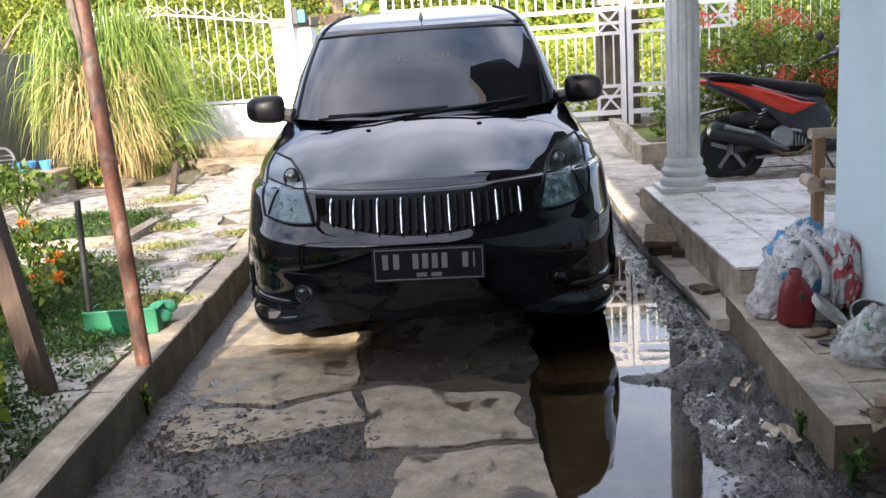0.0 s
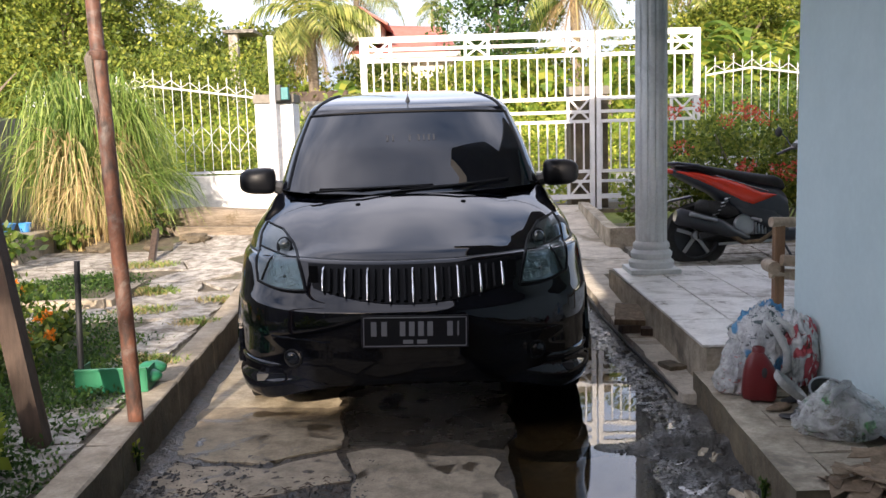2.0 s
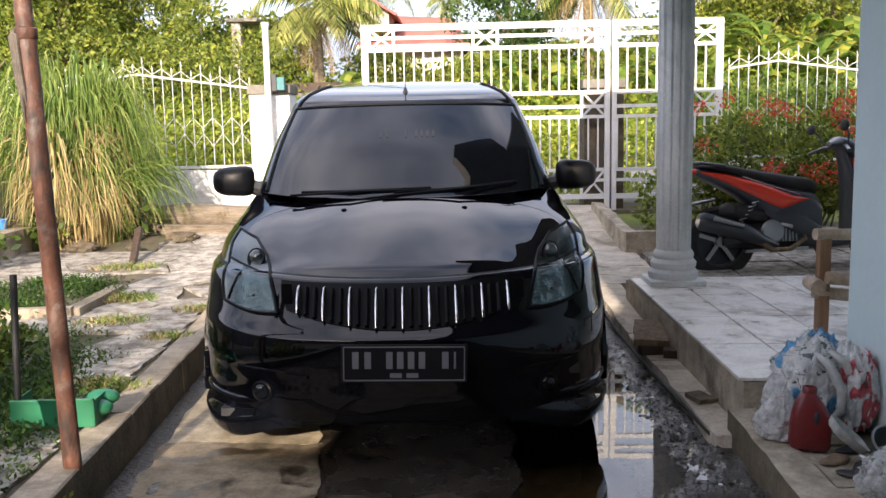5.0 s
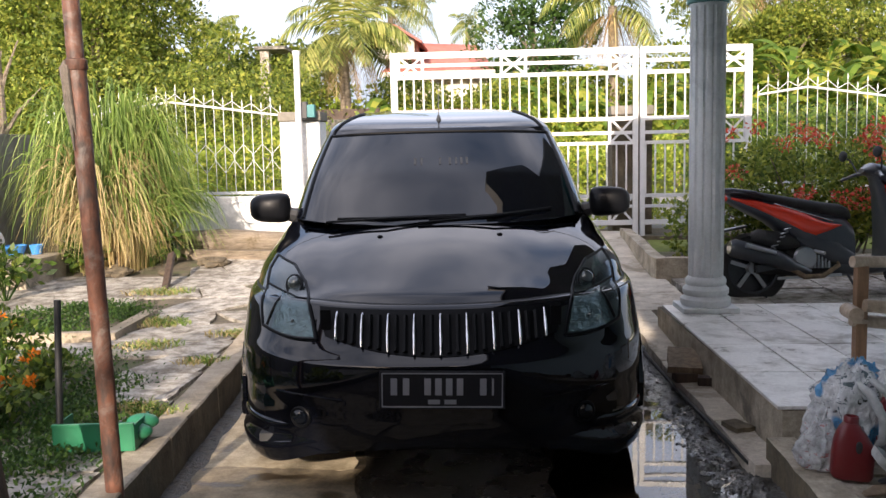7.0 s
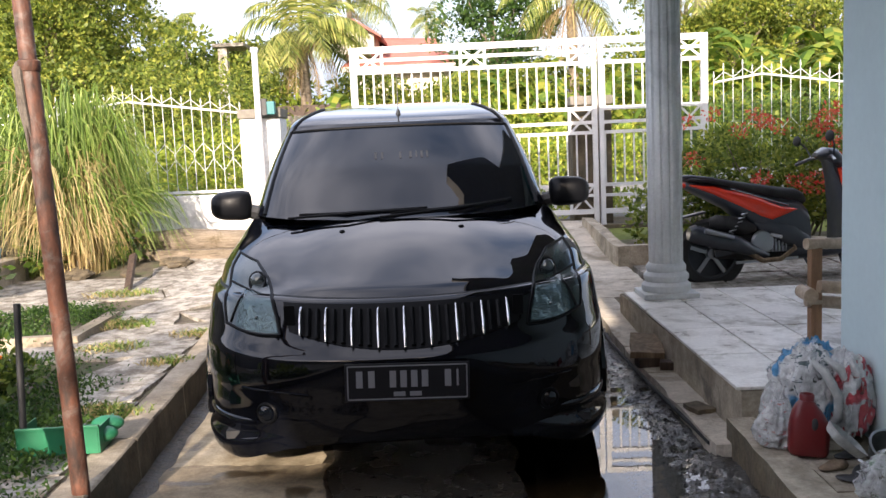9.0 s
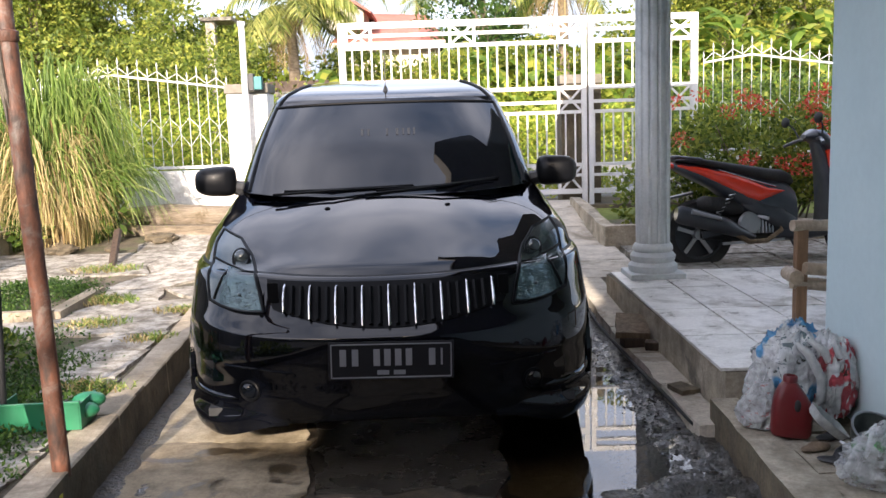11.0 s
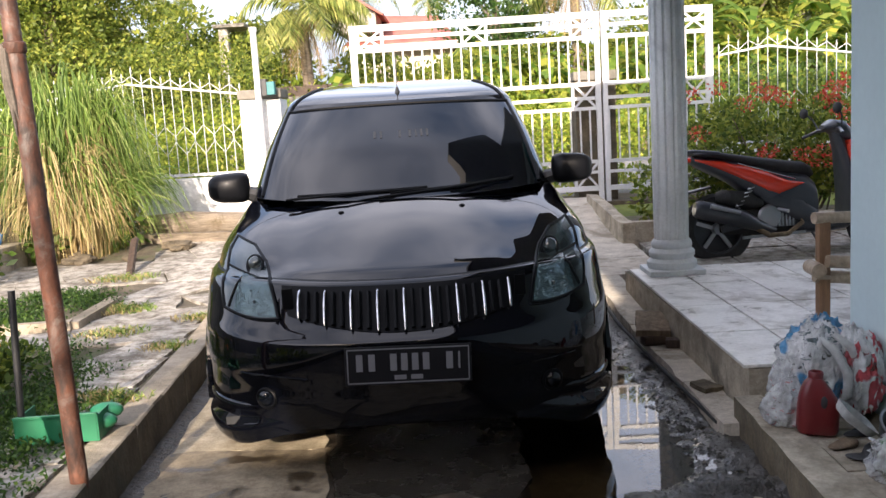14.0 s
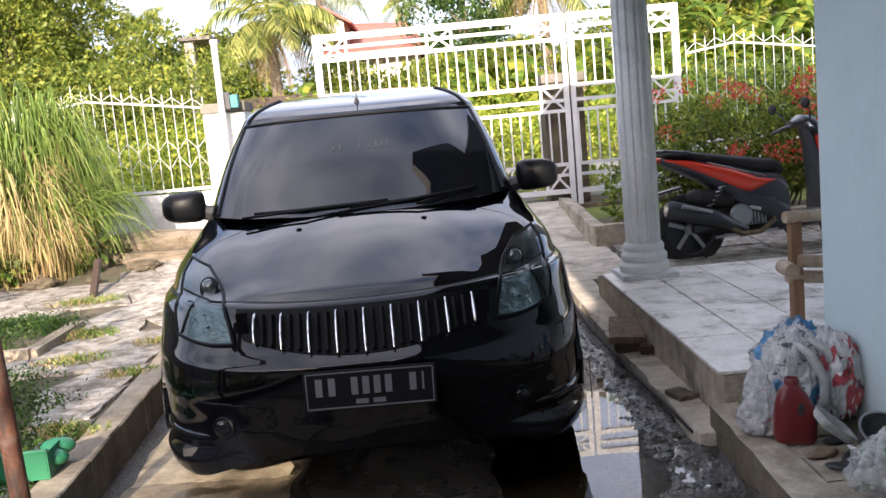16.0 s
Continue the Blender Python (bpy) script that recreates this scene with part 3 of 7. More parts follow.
def build_porch():
    porch = thing("porch", pose(0, 0, 0), "raised porch floor of worn pale tiles with a raw concrete edge", "porch", kind="structure")
    bm = bmesh.new()
    slab(bm, [(1.18, 3.62), (4.8, 3.62), (4.8, 6.05), (1.14, 6.05)], -0.1, 0.236)
    ob = part("porch_base", bm, [CONCRETE, CONCRETE_DARK], porch)
    for p in ob.data.polygons:
        p.material_index = 1 if p.normal.z > 0.5 else 0
    xs, ys = [1.165, 1.455, 1.775, 2.10, 2.42, 2.74, 3.06, 3.38, 3.70, 4.02, 4.34, 4.7], [3.63, 4.20, 4.80, 5.42, 6.04]
    for i in range(len(xs) - 1):
        for j in range(len(ys) - 1):
            bm = bmesh.new()
            box(bm, (xs[i] + (0.0055 if i else 0.0), ys[j] + 0.0055, 0.2365), (xs[i + 1] - 0.0055, ys[j + 1] - 0.0055, 0.25 + random.uniform(-0.001, 0.001)), 0.003)
            part("tile", bm, TILE, porch)
    strip = thing("side_path", pose(0, 0, 0), "narrow broken concrete path beside the driveway", "path", kind="structure")
    y = 3.52
    while y < 9.3:
        y2 = y + random.uniform(0.5, 0.8)
        bm = bmesh.new()
        x0 = lambda t: 1.075 - 0.024 * (t - 2.4)
        zt = 0.05 + rise(y2) * 1.0
        slab(bm, [(x0(y), y + 0.005), (1.17 + (0.33 if y > 6.05 else 0), y + 0.005), (1.17 + (0.33 if y > 6.05 else 0), y2 - 0.005), (x0(y2), y2 - 0.005)], -0.1, zt, 0.008, 0.1)
        for v in bm.verts:
            if v.co.z > 0:
                v.co.z = 0.05 + rise(v.co.y) + 0.004 * nz(v.co.x, v.co.y, 3)
        part("path_slab", bm, PATH_STONE, strip)
        y = y2
    step = thing("porch_step", pose(0, 0, 0), "low mortared step with crumbling end", "step", kind="structure")
    bm = bmesh.new()
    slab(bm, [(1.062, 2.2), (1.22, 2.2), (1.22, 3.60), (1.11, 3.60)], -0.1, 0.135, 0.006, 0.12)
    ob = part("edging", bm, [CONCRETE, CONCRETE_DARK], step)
    # mossy sides coloured darker, their shade included, under a paler mortar top
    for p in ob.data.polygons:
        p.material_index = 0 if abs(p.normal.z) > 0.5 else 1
    bm = bmesh.new()
    slab(bm, [(1.225, 1.0), (1.7, 1.0), (1.7, 3.615), (1.225, 3.615)], -0.1, 0.115)
    part("bed", bm, CONCRETE_DARK, step)
    y = 2.25
    for w in (0.3, 0.28, 0.36, 0.34):
        bm = bmesh.new()
        slab(bm, [(1.23, y), (1.46, y + 0.02), (1.46, y + w - 0.01), (1.23, y + w - 0.01)], 0.1, 0.128 + random.uniform(-0.004, 0.004), 0.008, 0.08)
        part("brick_paver", bm, CONCRETE, step)
        y += w


def build_house():
    """The house on the porch side: side wall, porch roof and gable over it; an unseen ceiling and wall added behind the
    camera for shade.
    """
    bm = bmesh.new()
    box(bm, (1.573, -3.0, -0.1), (1.82, 3.60, 3.0))
    solid("wall_house_side", bm, WALL_PAINT, "smooth pale blue painted house wall", "wall", kind="structure")
    bm = bmesh.new()
    box(bm, (4.6, 3.60, -0.1), (4.8, 6.0, 3.0))
    solid("wall_porch_end", bm, WALL_PAINT, "pale blue wall closing the porch", "wall", kind="structure")
    bm = bmesh.new()
    box(bm, (1.82, 3.40, 0.1), (4.6, 3.60, 3.0))
    solid("wall_house_front", bm, WALL_PAINT, "pale blue house front behind the porch", "wall", kind="structure")
    # unseen wall: its profile sets the sun's edge, its dark face deepens reflections
    bm = bmesh.new()
    prof = [(-4.7, -0.2), (1.82, -0.2), (1.82, 4.3), (-0.6, 3.0), (-1.25, 2.42), (-1.9, 2.36), (-2.7, 2.28), (-4.7, 2.22)]
    a, c = [[bm.verts.new((x, y, z)) for x, z in prof] for y in (-3.0, -3.2)]
    bm.faces.new(a)
    bm.faces.new(c[::-1])
    for k in range(8):
        bm.faces.new((a[k], c[k], c[(k + 1) % 8], a[(k + 1) % 8]))
    solid("wall_back_shade", bm, BRICK_WALL, "unseen dark wall behind the yard, its sloping top shaped to cast shade", "wall", kind="structure")
    roof = thing("porch_roof", pose(0, 0, 0), "porch beam and low gabled roof above the column", "roof", kind="structure")
    bm = bmesh.new()
    box(bm, (1.30, 3.60, 2.352), (1.56, 6.0, 2.545))
    part("beam", bm, WALL_PAINT, roof)
    bm = bmesh.new()
    box(bm, (1.562, 5.72, 2.352), (4.8, 5.98, 2.545))
    part("beam", bm, WALL_PAINT, roof)
    bm = bmesh.new()
    rows = []
    for y in (-3.4, 5.0):
        rows.append([bm.verts.new(p) for p in ((0.86, y, 2.684), (3.2, y, 2.69), (5.9, y, 2.684), (5.9, y, 2.72), (3.2, y, 3.30), (0.86, y, 2.76))])
    bm.faces.new(rows[0])
    bm.faces.new(rows[1][::-1])
    for k in range(6):
        bm.faces.new((rows[0][k], rows[1][k], rows[1][(k + 1) % 6], rows[0][(k + 1) % 6]))
    part("roof_body", bm, ROOF_DARK, roof)
    bm = bmesh.new()
    slab(bm, [(0.28, -3.4), (5.9, -3.4), (5.9, 6.6), (1.2, 6.6), (0.95, 6.35), (0.80, 5.75), (0.70, 5.42), (0.46, 5.47), (0.09, 5.30), (0.09, 5.18), (0.25, 5.04)], 2.55, 2.68)
    part("eave", bm, ROOF_DARK, roof)
    bm = bmesh.new()
    box(bm, (0.255, -3.4, 2.53), (0.278, 4.9, 2.70))
    part("fascia", bm, WOOD_DARK, roof)
    # unseen slab, added to darken the near ground and the car's nose
    bm = bmesh.new()
    box(bm, (-1.32, -3.0, 2.40), (0.12, 0.9, 2.52))
    solid("ceiling_shade", bm, ROOF_DARK, "unseen ceiling added overhead to cut sky light", "ceiling", kind="structure")


def build_column():
    col = thing("porch_column", pose(1.403, 5.84, 0.25), "grey-white fluted porch column with a teal capital and stepped base", "column")
    bm = bmesh.new()
    box(bm, (-0.175, -0.165, 0), (0.175, 0.165, 0.035), 0.006)
    part("plinth", bm, COLUMN_GREY, col)
    bm = bmesh.new()
    prof = [(0.150, 0.035), (0.157, 0.05), (0.157, 0.078), (0.143, 0.092), (0.133, 0.10), (0.143, 0.115), (0.145, 0.140), (0.130, 0.158), (0.122, 0.165), (0.128, 0.178), (0.128, 0.198), (0.119, 0.212), (0.112, 0.22)]
    lathe(bm, prof, 40)
    part("base_moulding", bm, COLUMN_GREY, col, smooth=True)
    bm = bmesh.new()
    flute = lambda a, i: 1.0 - 0.13 * max(0.0, math.cos(13 * a)) ** 0.8 if 0 < i < 9 else 0.985
    lathe(bm, [(0.110, 0.215 + 1.69 * k / 9) for k in range(10)], 208, wave=flute)
    part("shaft", bm, COLUMN_GREY, col, smooth=True)
    bm = bmesh.new()
    lathe(bm, [(0.112, 1.903), (0.113, 1.915), (0.112, 1.922)], 40)
    part("neck", bm, COLUMN_GREY, col, smooth=True)
    teal = surf("teal_paint", (0.05, 0.20, 0.21), (0.09, 0.29, 0.30), 0.5, 4, 40, relief=0.05, grit=0.3)
    bm = bmesh.new()
    lathe(bm, [(0.112, 1.920), (0.130, 1.925), (0.134, 1.955), (0.130, 1.99), (0.122, 2.005), (0.122, 2.015), (0.14, 2.03), (0.15, 2.045), (0.15, 2.06)], 40)
    part("capital", bm, teal, col, "teal painted capital", True)
    bm = bmesh.new()
    box(bm, (-0.17, -0.17, 2.06), (0.17, 0.17, 2.10), 0.004)
    part("abacus", bm, teal, col)


drive_slabs()
build_kerb()
build_porch()
build_house()
build_column()


# ---- gate and fences ----
GY = 9.54


def build_gate():
    g = thing("gate", pose(0, GY, 0), "white painted steel gate with crossed square panels", "gate")

    def b(name, a, c, w, d=None):
        bm = bmesh.new()
        bar(bm, a, c, w, d)
        part(name, bm, WHITE_PAINT, g)

    x0, xm, x1 = -0.945, 1.59, 2.70
    top, bot = 2.325, 0.50
    for x, w in ((x0, 0.07), (1.555, 0.05), (1.625, 0.05), (x1, 0.07)):
        b("stile", (x, 0, 0.35 if 1 < x < 2 else bot - 0.02), (x, 0, top), w, 0.05)
    for z, w in ((top - 0.03, 0.065), (2.19, 0.035), (2.07, 0.04), (1.60, 0.04), (1.455, 0.035), (1.35, 0.035), (0.80, 0.035), (0.69, 0.03), (0.52, 0.05)):
        b("rail", (x0 + 0.035, 0.003, z), (1.53, 0.003, z), w, 0.04)
        b("rail", (1.65, 0.003, z), (x1 - 0.035, 0.003, z), w, 0.04)
    cells = [-0.77, 0.30, 1.415, 2.55]
    for cx in cells:
        for za, zb in ((2.09, 2.27), (1.36, 1.595), (0.53, 0.79)):
            if cx == 1.415 or za > 2 or cx == 2.55:
                for s in (-1, 1):
                    b("cross_bar", (cx - 0.11 * s, -0.006, za), (cx + 0.11 * s, -0.006 - 0.012 * s, zb), 0.022, 0.012)
                for s in (-1, 1):
                    b("cell_bar", (cx + 0.125 * s, 0.0, za), (cx + 0.125 * s, 0.0, zb), 0.03, 0.03)
    x = x0 + 0.105
    while x < x1 - 0.06:
        if abs(x - xm) > 0.07:
            b("upright_bar", (x, 0, 1.62), (x, 0, 2.05), 0.016)
            b("upright_bar", (x, 0, 0.82), (x, 0, 1.335), 0.016)
        x += 0.1


def build_fence(name, xa, xb, peak, side):
    f = thing(name, pose(0, GY, 0), "white wrought iron fence with spear tips and diamond ornaments", "fence", "street fence")

    def top(x):
        return 1.90 - 0.16 * abs(x - peak) / 1.15 if abs(x - peak) < 3 else 1.74

    def tube_part(pname, pts, r, seg=6):
        bm = bmesh.new()
        tube(bm, pts, r, seg)
        part(pname, bm, WHITE_PAINT, f)

    n = int(abs(xb - xa) / 0.1)
    for k in range(n + 1):
        x = xa + (xb - xa) * k / n
        ph = k % 3
        bm = bmesh.new()
        tube(bm, [(x, 0, 0.90), (x, 0, top(x) + (0.10 if k % 2 else 0.03))], 0.0040, 6)
        t = top(x) + (0.10 if k % 2 else 0.03)
        tube(bm, [(x, 0, t), (x, 0, t + 0.02), (x, 0, t + 0.07)], [0.004, 0.009, 0.001], 6)
        part("picket", bm, WHITE_PAINT, f)
        if k < n:
            x2 = xa + (xb - xa) * (k + 1) / n
            if k % 2 == 0:
                tube_part("ornament", [(x, -0.01, 1.12), (x + (x2 - x) * 0.9, -0.01, 1.24), (x2, -0.01, 1.27), (x + (x2 - x) * 1.1, -0.01, 1.30), (x, -0.01, 1.42)], 0.0030)
                tube_part("ornament", [(x, -0.012, top(x) - 0.0), (x2, -0.012, top(x2) + 0.07)], 0.0036)
            else:
                tube_part("ornament", [(x2, -0.01, 1.12), (x2 - (x2 - x) * 0.9, -0.01, 1.24), (x, -0.01, 1.27), (x2 - (x2 - x) * 1.1, -0.01, 1.30), (x2, -0.01, 1.42)], 0.0030)
                tube_part("ornament", [(x, -0.012, top(x) + 0.07), (x2, -0.012, top(x2) - 0.0)], 0.0036)
    xs = [xa + (xb - xa) * k / 12 for k in range(13)]
    for dz, r in ((0.0, 0.014),):
        bm = bmesh.new()
        tube(bm, [(p, 0.0, top(p) - 0.02) for p in sorted(xs + [peak])], 0.012, 6)
        part("top_rail", bm, WHITE_PAINT, f)
    bm = bmesh.new()
    bar(bm, (xa, 0, 0.905), (xb, 0, 0.905), 0.03, 0.03)
    part("bottom_rail", bm, WHITE_PAINT, f)


def build_street_wall():
    def wall(name, lo, hi, mat, label, cap=0.0):
        bm = bmesh.new()
        box(bm, lo, hi, 0.008)
        solid(name, bm, mat, label, "wall", kind="structure")
    wall("wall_fence_left", (-4.75, GY - 0.06, 0.1), (-2.155, GY + 0.08, 0.87), PLINTH_WHITE, "whitewashed plinth wall under the fence")
    wall("wall_fence_right", (2.80, GY - 0.06, 0.1), (9.0, GY + 0.08, 0.87), PLINTH_WHITE, "whitewashed plinth wall under the fence")
    for name, x, mat, lab in (("pillar", -1.93, PLINTH_WHITE, "whitewashed gate pillar with a dark weathered cap"), ("pillar", 1.545, CONCRETE_DARK, "grey raw concrete gate pillar with a dark cap")):
        p = thing(name, pose(x, GY + 0.34 if x > 0 else GY + 0.05, 0), lab, "pillar")
        bm = bmesh.new()
        box(bm, (-0.21, -0.2, 0.1), (0.21, 0.2, 1.64), 0.012)
        part("shaft", bm, mat, p)
        bm = bmesh.new()
        box(bm, (-0.225, -0.215, 1.645), (0.225, 0.215, 1.74), 0.012)
        part("cap", bm, BRICK_WALL, p)
    bm = bmesh.new()
    tube(bm, [(-1.905, 9.24, 0.3), (-1.905, 9.24, 2.31)], 0.032, 12)
    pp = thing("white_pipe", pose(0, 0, 0), "white plastic pipe standing before the pillar", "pipe")
    part("pipe_body", bm, WHITE_PAINT, pp)
    bm = bmesh.new()
    tube(bm, [(-1.905, 9.24, 2.30), (-1.905, 9.24, 2.345)], 0.04, 12)
    part("pipe_cap", bm, WHITE_PAINT, pp)
    mt = thing("meter_box", pose(-1.84, 9.30, 1.665), "small teal and black box on the pillar", "box")
    bm = bmesh.new()
    box(bm, (-0.05, -0.04, 0), (0.02, 0.04, 0.17), 0.006)
    part("black_case", bm, TRIM_BLACK, mt)
    bm = bmesh.new()
    box(bm, (0.022, -0.05, 0.01), (0.10, 0.04, 0.14), 0.006)
    part("teal_case", bm, paint("teal_plastic", (0.02, 0.15, 0.16), 0.5, 0.0), mt)


build_gate()
build_fence("fence", -2.16, -4.7, -3.35, -1)
build_fence("fence", 2.80, 9.0, 3.30, 1)
build_street_wall()
bm = bmesh.new()
box(bm, (-4.72, -3.0, -0.1), (-4.55, 9.45, 1.55), 0.01)
solid("wall_boundary", bm, BRICK_WALL, "dark weathered boundary wall of the garden", "wall", kind="structure")


# ---- the parked car: x across, y back from the number plate, z up ----
from mathutils.bvhtree import BVHTree

CAR = pose(-0.155, 3.185, 0.0, 0, 0, 2.8)


def ring_point(row, s):
    """Point on one body ring; s runs 0 at the nose, 1 at the side behind the front corner, 2 at the rear side, 3 at the tail."""
    zf, yf, w, zs, ysf, zr, yr, n = row
    if s <= 1:
        a = s * math.pi / 2
        x = w * math.sin(a) ** (2 / n)
        y = ysf - (ysf - yf) * max(math.cos(a), 0) ** (2 / n)
        f = (x / w) ** 2.2
        return x, y, zf + (zs - zf) * f
    ysr = yr - 0.45
    if s <= 2:
        f = s - 1
        return w, ysf + (ysr - ysf) * f, zs + (zr - zs) * f
    a = (s - 2) * math.pi / 2
    return w * math.cos(a) ** (2 / 3.6) if a < math.pi / 2 - 1e-6 else 0.0, ysr + (yr - ysr) * math.sin(a) ** (2 / 3.6), zr


def resample(rows, k):
    """Smooth rows between the given ones (Catmull-Rom)."""
    out = []
    R = [np.array(r, float) for r in rows]
    for i in range(len(R) - 1):
        p0, p1, p2, p3 = R[max(i - 1, 0)], R[i], R[i + 1], R[min(i + 2, len(R) - 1)]
        for j in range(k):
            t = j / k
            out.append(0.5 * (2 * p1 + (p2 - p0) * t + (2 * p0 - 5 * p1 + 4 * p2 - p3) * t * t + (3 * p1 - p0 - 3 * p2 + p3) * t ** 3))
    out.append(R[-1])
    return out


#        zf    yf    w     zs    ysf   zr    yr    n
LOWER = [(0.205, 0.110, 0.790, 0.140, 0.72, 0.22, 4.30, 2.7),
         (0.207, 0.075, 0.808, 0.142, 0.72, 0.22, 4.36, 2.7),
         (0.228, 0.056, 0.816, 0.190, 0.72, 0.25, 4.38, 2.7),
         (0.255, 0.044, 0.819, 0.250, 0.72, 0.31, 4.37, 2.7),
         (0.285, 0.034, 0.820, 0.300, 0.72, 0.36, 4.38, 2.7),
         (0.320, 0.026, 0.821, 0.345, 0.73, 0.40, 4.40, 2.7),
         (0.370, 0.020, 0.822, 0.400, 0.74, 0.44, 4.40, 2.7),
         (0.450, 0.005, 0.828, 0.450, 0.75, 0.50, 4.41, 2.7),
         (0.520, 0.003, 0.832, 0.530, 0.76, 0.60, 4.41, 2.6),
         (0.540, 0.010, 0.833, 0.565, 0.78, 0.65, 4.41, 2.6),
         (0.574, 0.046, 0.832, 0.606, 0.81, 0.68, 4.40, 2.6),
         (0.644, 0.100, 0.830, 0.685, 0.87, 0.75, 4.38, 2.6),
         (0.711, 0.150, 0.822, 0.760, 0.95, 0.82, 4.36, 2.6),
         (0.729, 0.192, 0.812, 0.785, 1.02, 0.86, 4.34, 2.5),
         (0.752, 0.238, 0.806, 0.830, 1.05, 0.88, 4.33, 2.4),
         (0.778, 0.310, 0.790, 0.868, 1.10, 0.90, 4.32, 2.4),
         (0.843, 0.500, 0.762, 0.917, 1.18, 0.94, 4.30, 2.4),
         (0.908, 0.700, 0.735, 0.955, 1.27, 0.96, 4.29, 2.4),
         (0.964, 0.900, 0.710, 0.987, 1.36, 0.98, 4.28, 2.4)]
UPPER = [(0.966, 0.905, 0.712, 0.989, 1.36, 0.98, 4.26, 2.5),
         (0.990, 0.965, 0.710, 1.02, 1.40, 1.05, 4.22, 2.6),
         (1.200, 1.330, 0.677, 1.21, 1.70, 1.22, 4.15, 3.0),
         (1.400, 1.695, 0.630, 1.385, 2.02, 1.39, 4.04, 3.4),
         (1.428, 1.755, 0.612, 1.425, 2.06, 1.43, 4.00, 3.4),
         (1.468, 1.90, 0.575, 1.47, 2.14, 1.49, 3.94, 3.4),
         (1.515, 2.20, 0.490, 1.525, 2.42, 1.54, 3.85, 3.2),
         (1.560, 2.60, 0.300, 1.562, 2.75, 1.57, 3.70, 3.0),
         (1.572, 2.95, 0.060, 1.572, 3.00, 1.578, 3.55, 3.0)]
S_LIST = [k / 26 for k in range(26)] + [1 + k / 34 for k in range(34)] + [2 + k / 12 for k in range(13)]


def shell(rows):
    pts = [[ring_point(r, s) for s in S_LIST] for r in rows]
    return pts


def patch(pts, keep, both=True):
    """Mesh of the shell's cells for which keep(i, j, centre) holds, with its mirror image."""
    bm = bmesh.new()
    for side in ((1, -1) if both else (1,)):
        vs = {}

        def v(i, j):
            if (i, j) not in vs:
                x, y, z = pts[i][j]
                vs[i, j] = bm.verts.new((side * x, y, z))
            return vs[i, j]
        for i in range(len(pts) - 1):
            for j in range(len(pts[0]) - 1):
                c = [sum(pts[a][b2][k] for a, b2 in ((i, j), (i + 1, j), (i + 1, j + 1), (i, j + 1))) / 4 for k in range(3)]
                if keep(i, j, c):
                    q = (v(i, j), v(i, j + 1), v(i + 1, j + 1), v(i + 1, j))
                    bm.faces.new(q if side > 0 else q[::-1])
    bmesh.ops.remove_doubles(bm, verts=bm.verts, dist=0.0015)
    return bm


WHEELS = ((0.86, 0.295), (3.46, 0.295))


def in_arch(c):
    return c[0] > 0.55 and any(math.hypot(c[1] - y, c[2] - z) < 0.335 for y, z in WHEELS)


def front_hit(tree, x, z):
    h = tree.ray_cast(Vector((x, -1.0, z)), Vector((0, 1, 0)))
    return h[0].y if h[0] else None


def fitted(tree, edge, lift, rows=18, cols=18, sgn=1):
    """A skin on the nose bounded by four edges: edge(u, v) gives (x, z)."""
    bm = bmesh.new()
    vs = []
    for i in range(rows + 1):
        line = []
        for j in range(cols + 1):
            x, z = edge(j / cols, i / rows)
            y = front_hit(tree, x, z)
            line.append(bm.verts.new((sgn * x, (0.6 if y is None else y) - lift, z)))
        vs.append(line)
    for i in range(rows):
        for j in range(cols):
            bm.faces.new((vs[i][j], vs[i][j + 1], vs[i + 1][j + 1], vs[i + 1][j]))
    return bm


def along(tree, pts, lift, r, bm, sgn=1, n=6, seg=6):
    """A thin bead on the nose through (x, z) points."""
    line = []
    for (ax, az), (bx, bz) in zip(pts, pts[1:]):
        for k in range(n):
            line.append((ax + (bx - ax) * k / n, az + (bz - az) * k / n))
    line.append(pts[-1])
    path = []
    for x, z in line:
        y = front_hit(tree, x, z)
        if y is not None:
            path.append((sgn * x, y - lift, z))
    if len(path) > 1:
        tube(bm, path, r, seg)
    return bm


def lathe_x(profile, seg=36):
    """Turns (r, x) rows round the x axis."""
    bm = bmesh.new()
    lathe(bm, profile, seg)
    bmesh.ops.rotate(bm, verts=bm.verts, cent=(0, 0, 0), matrix=Matrix.Rotation(radians(90), 3, "Y"))
    return bm


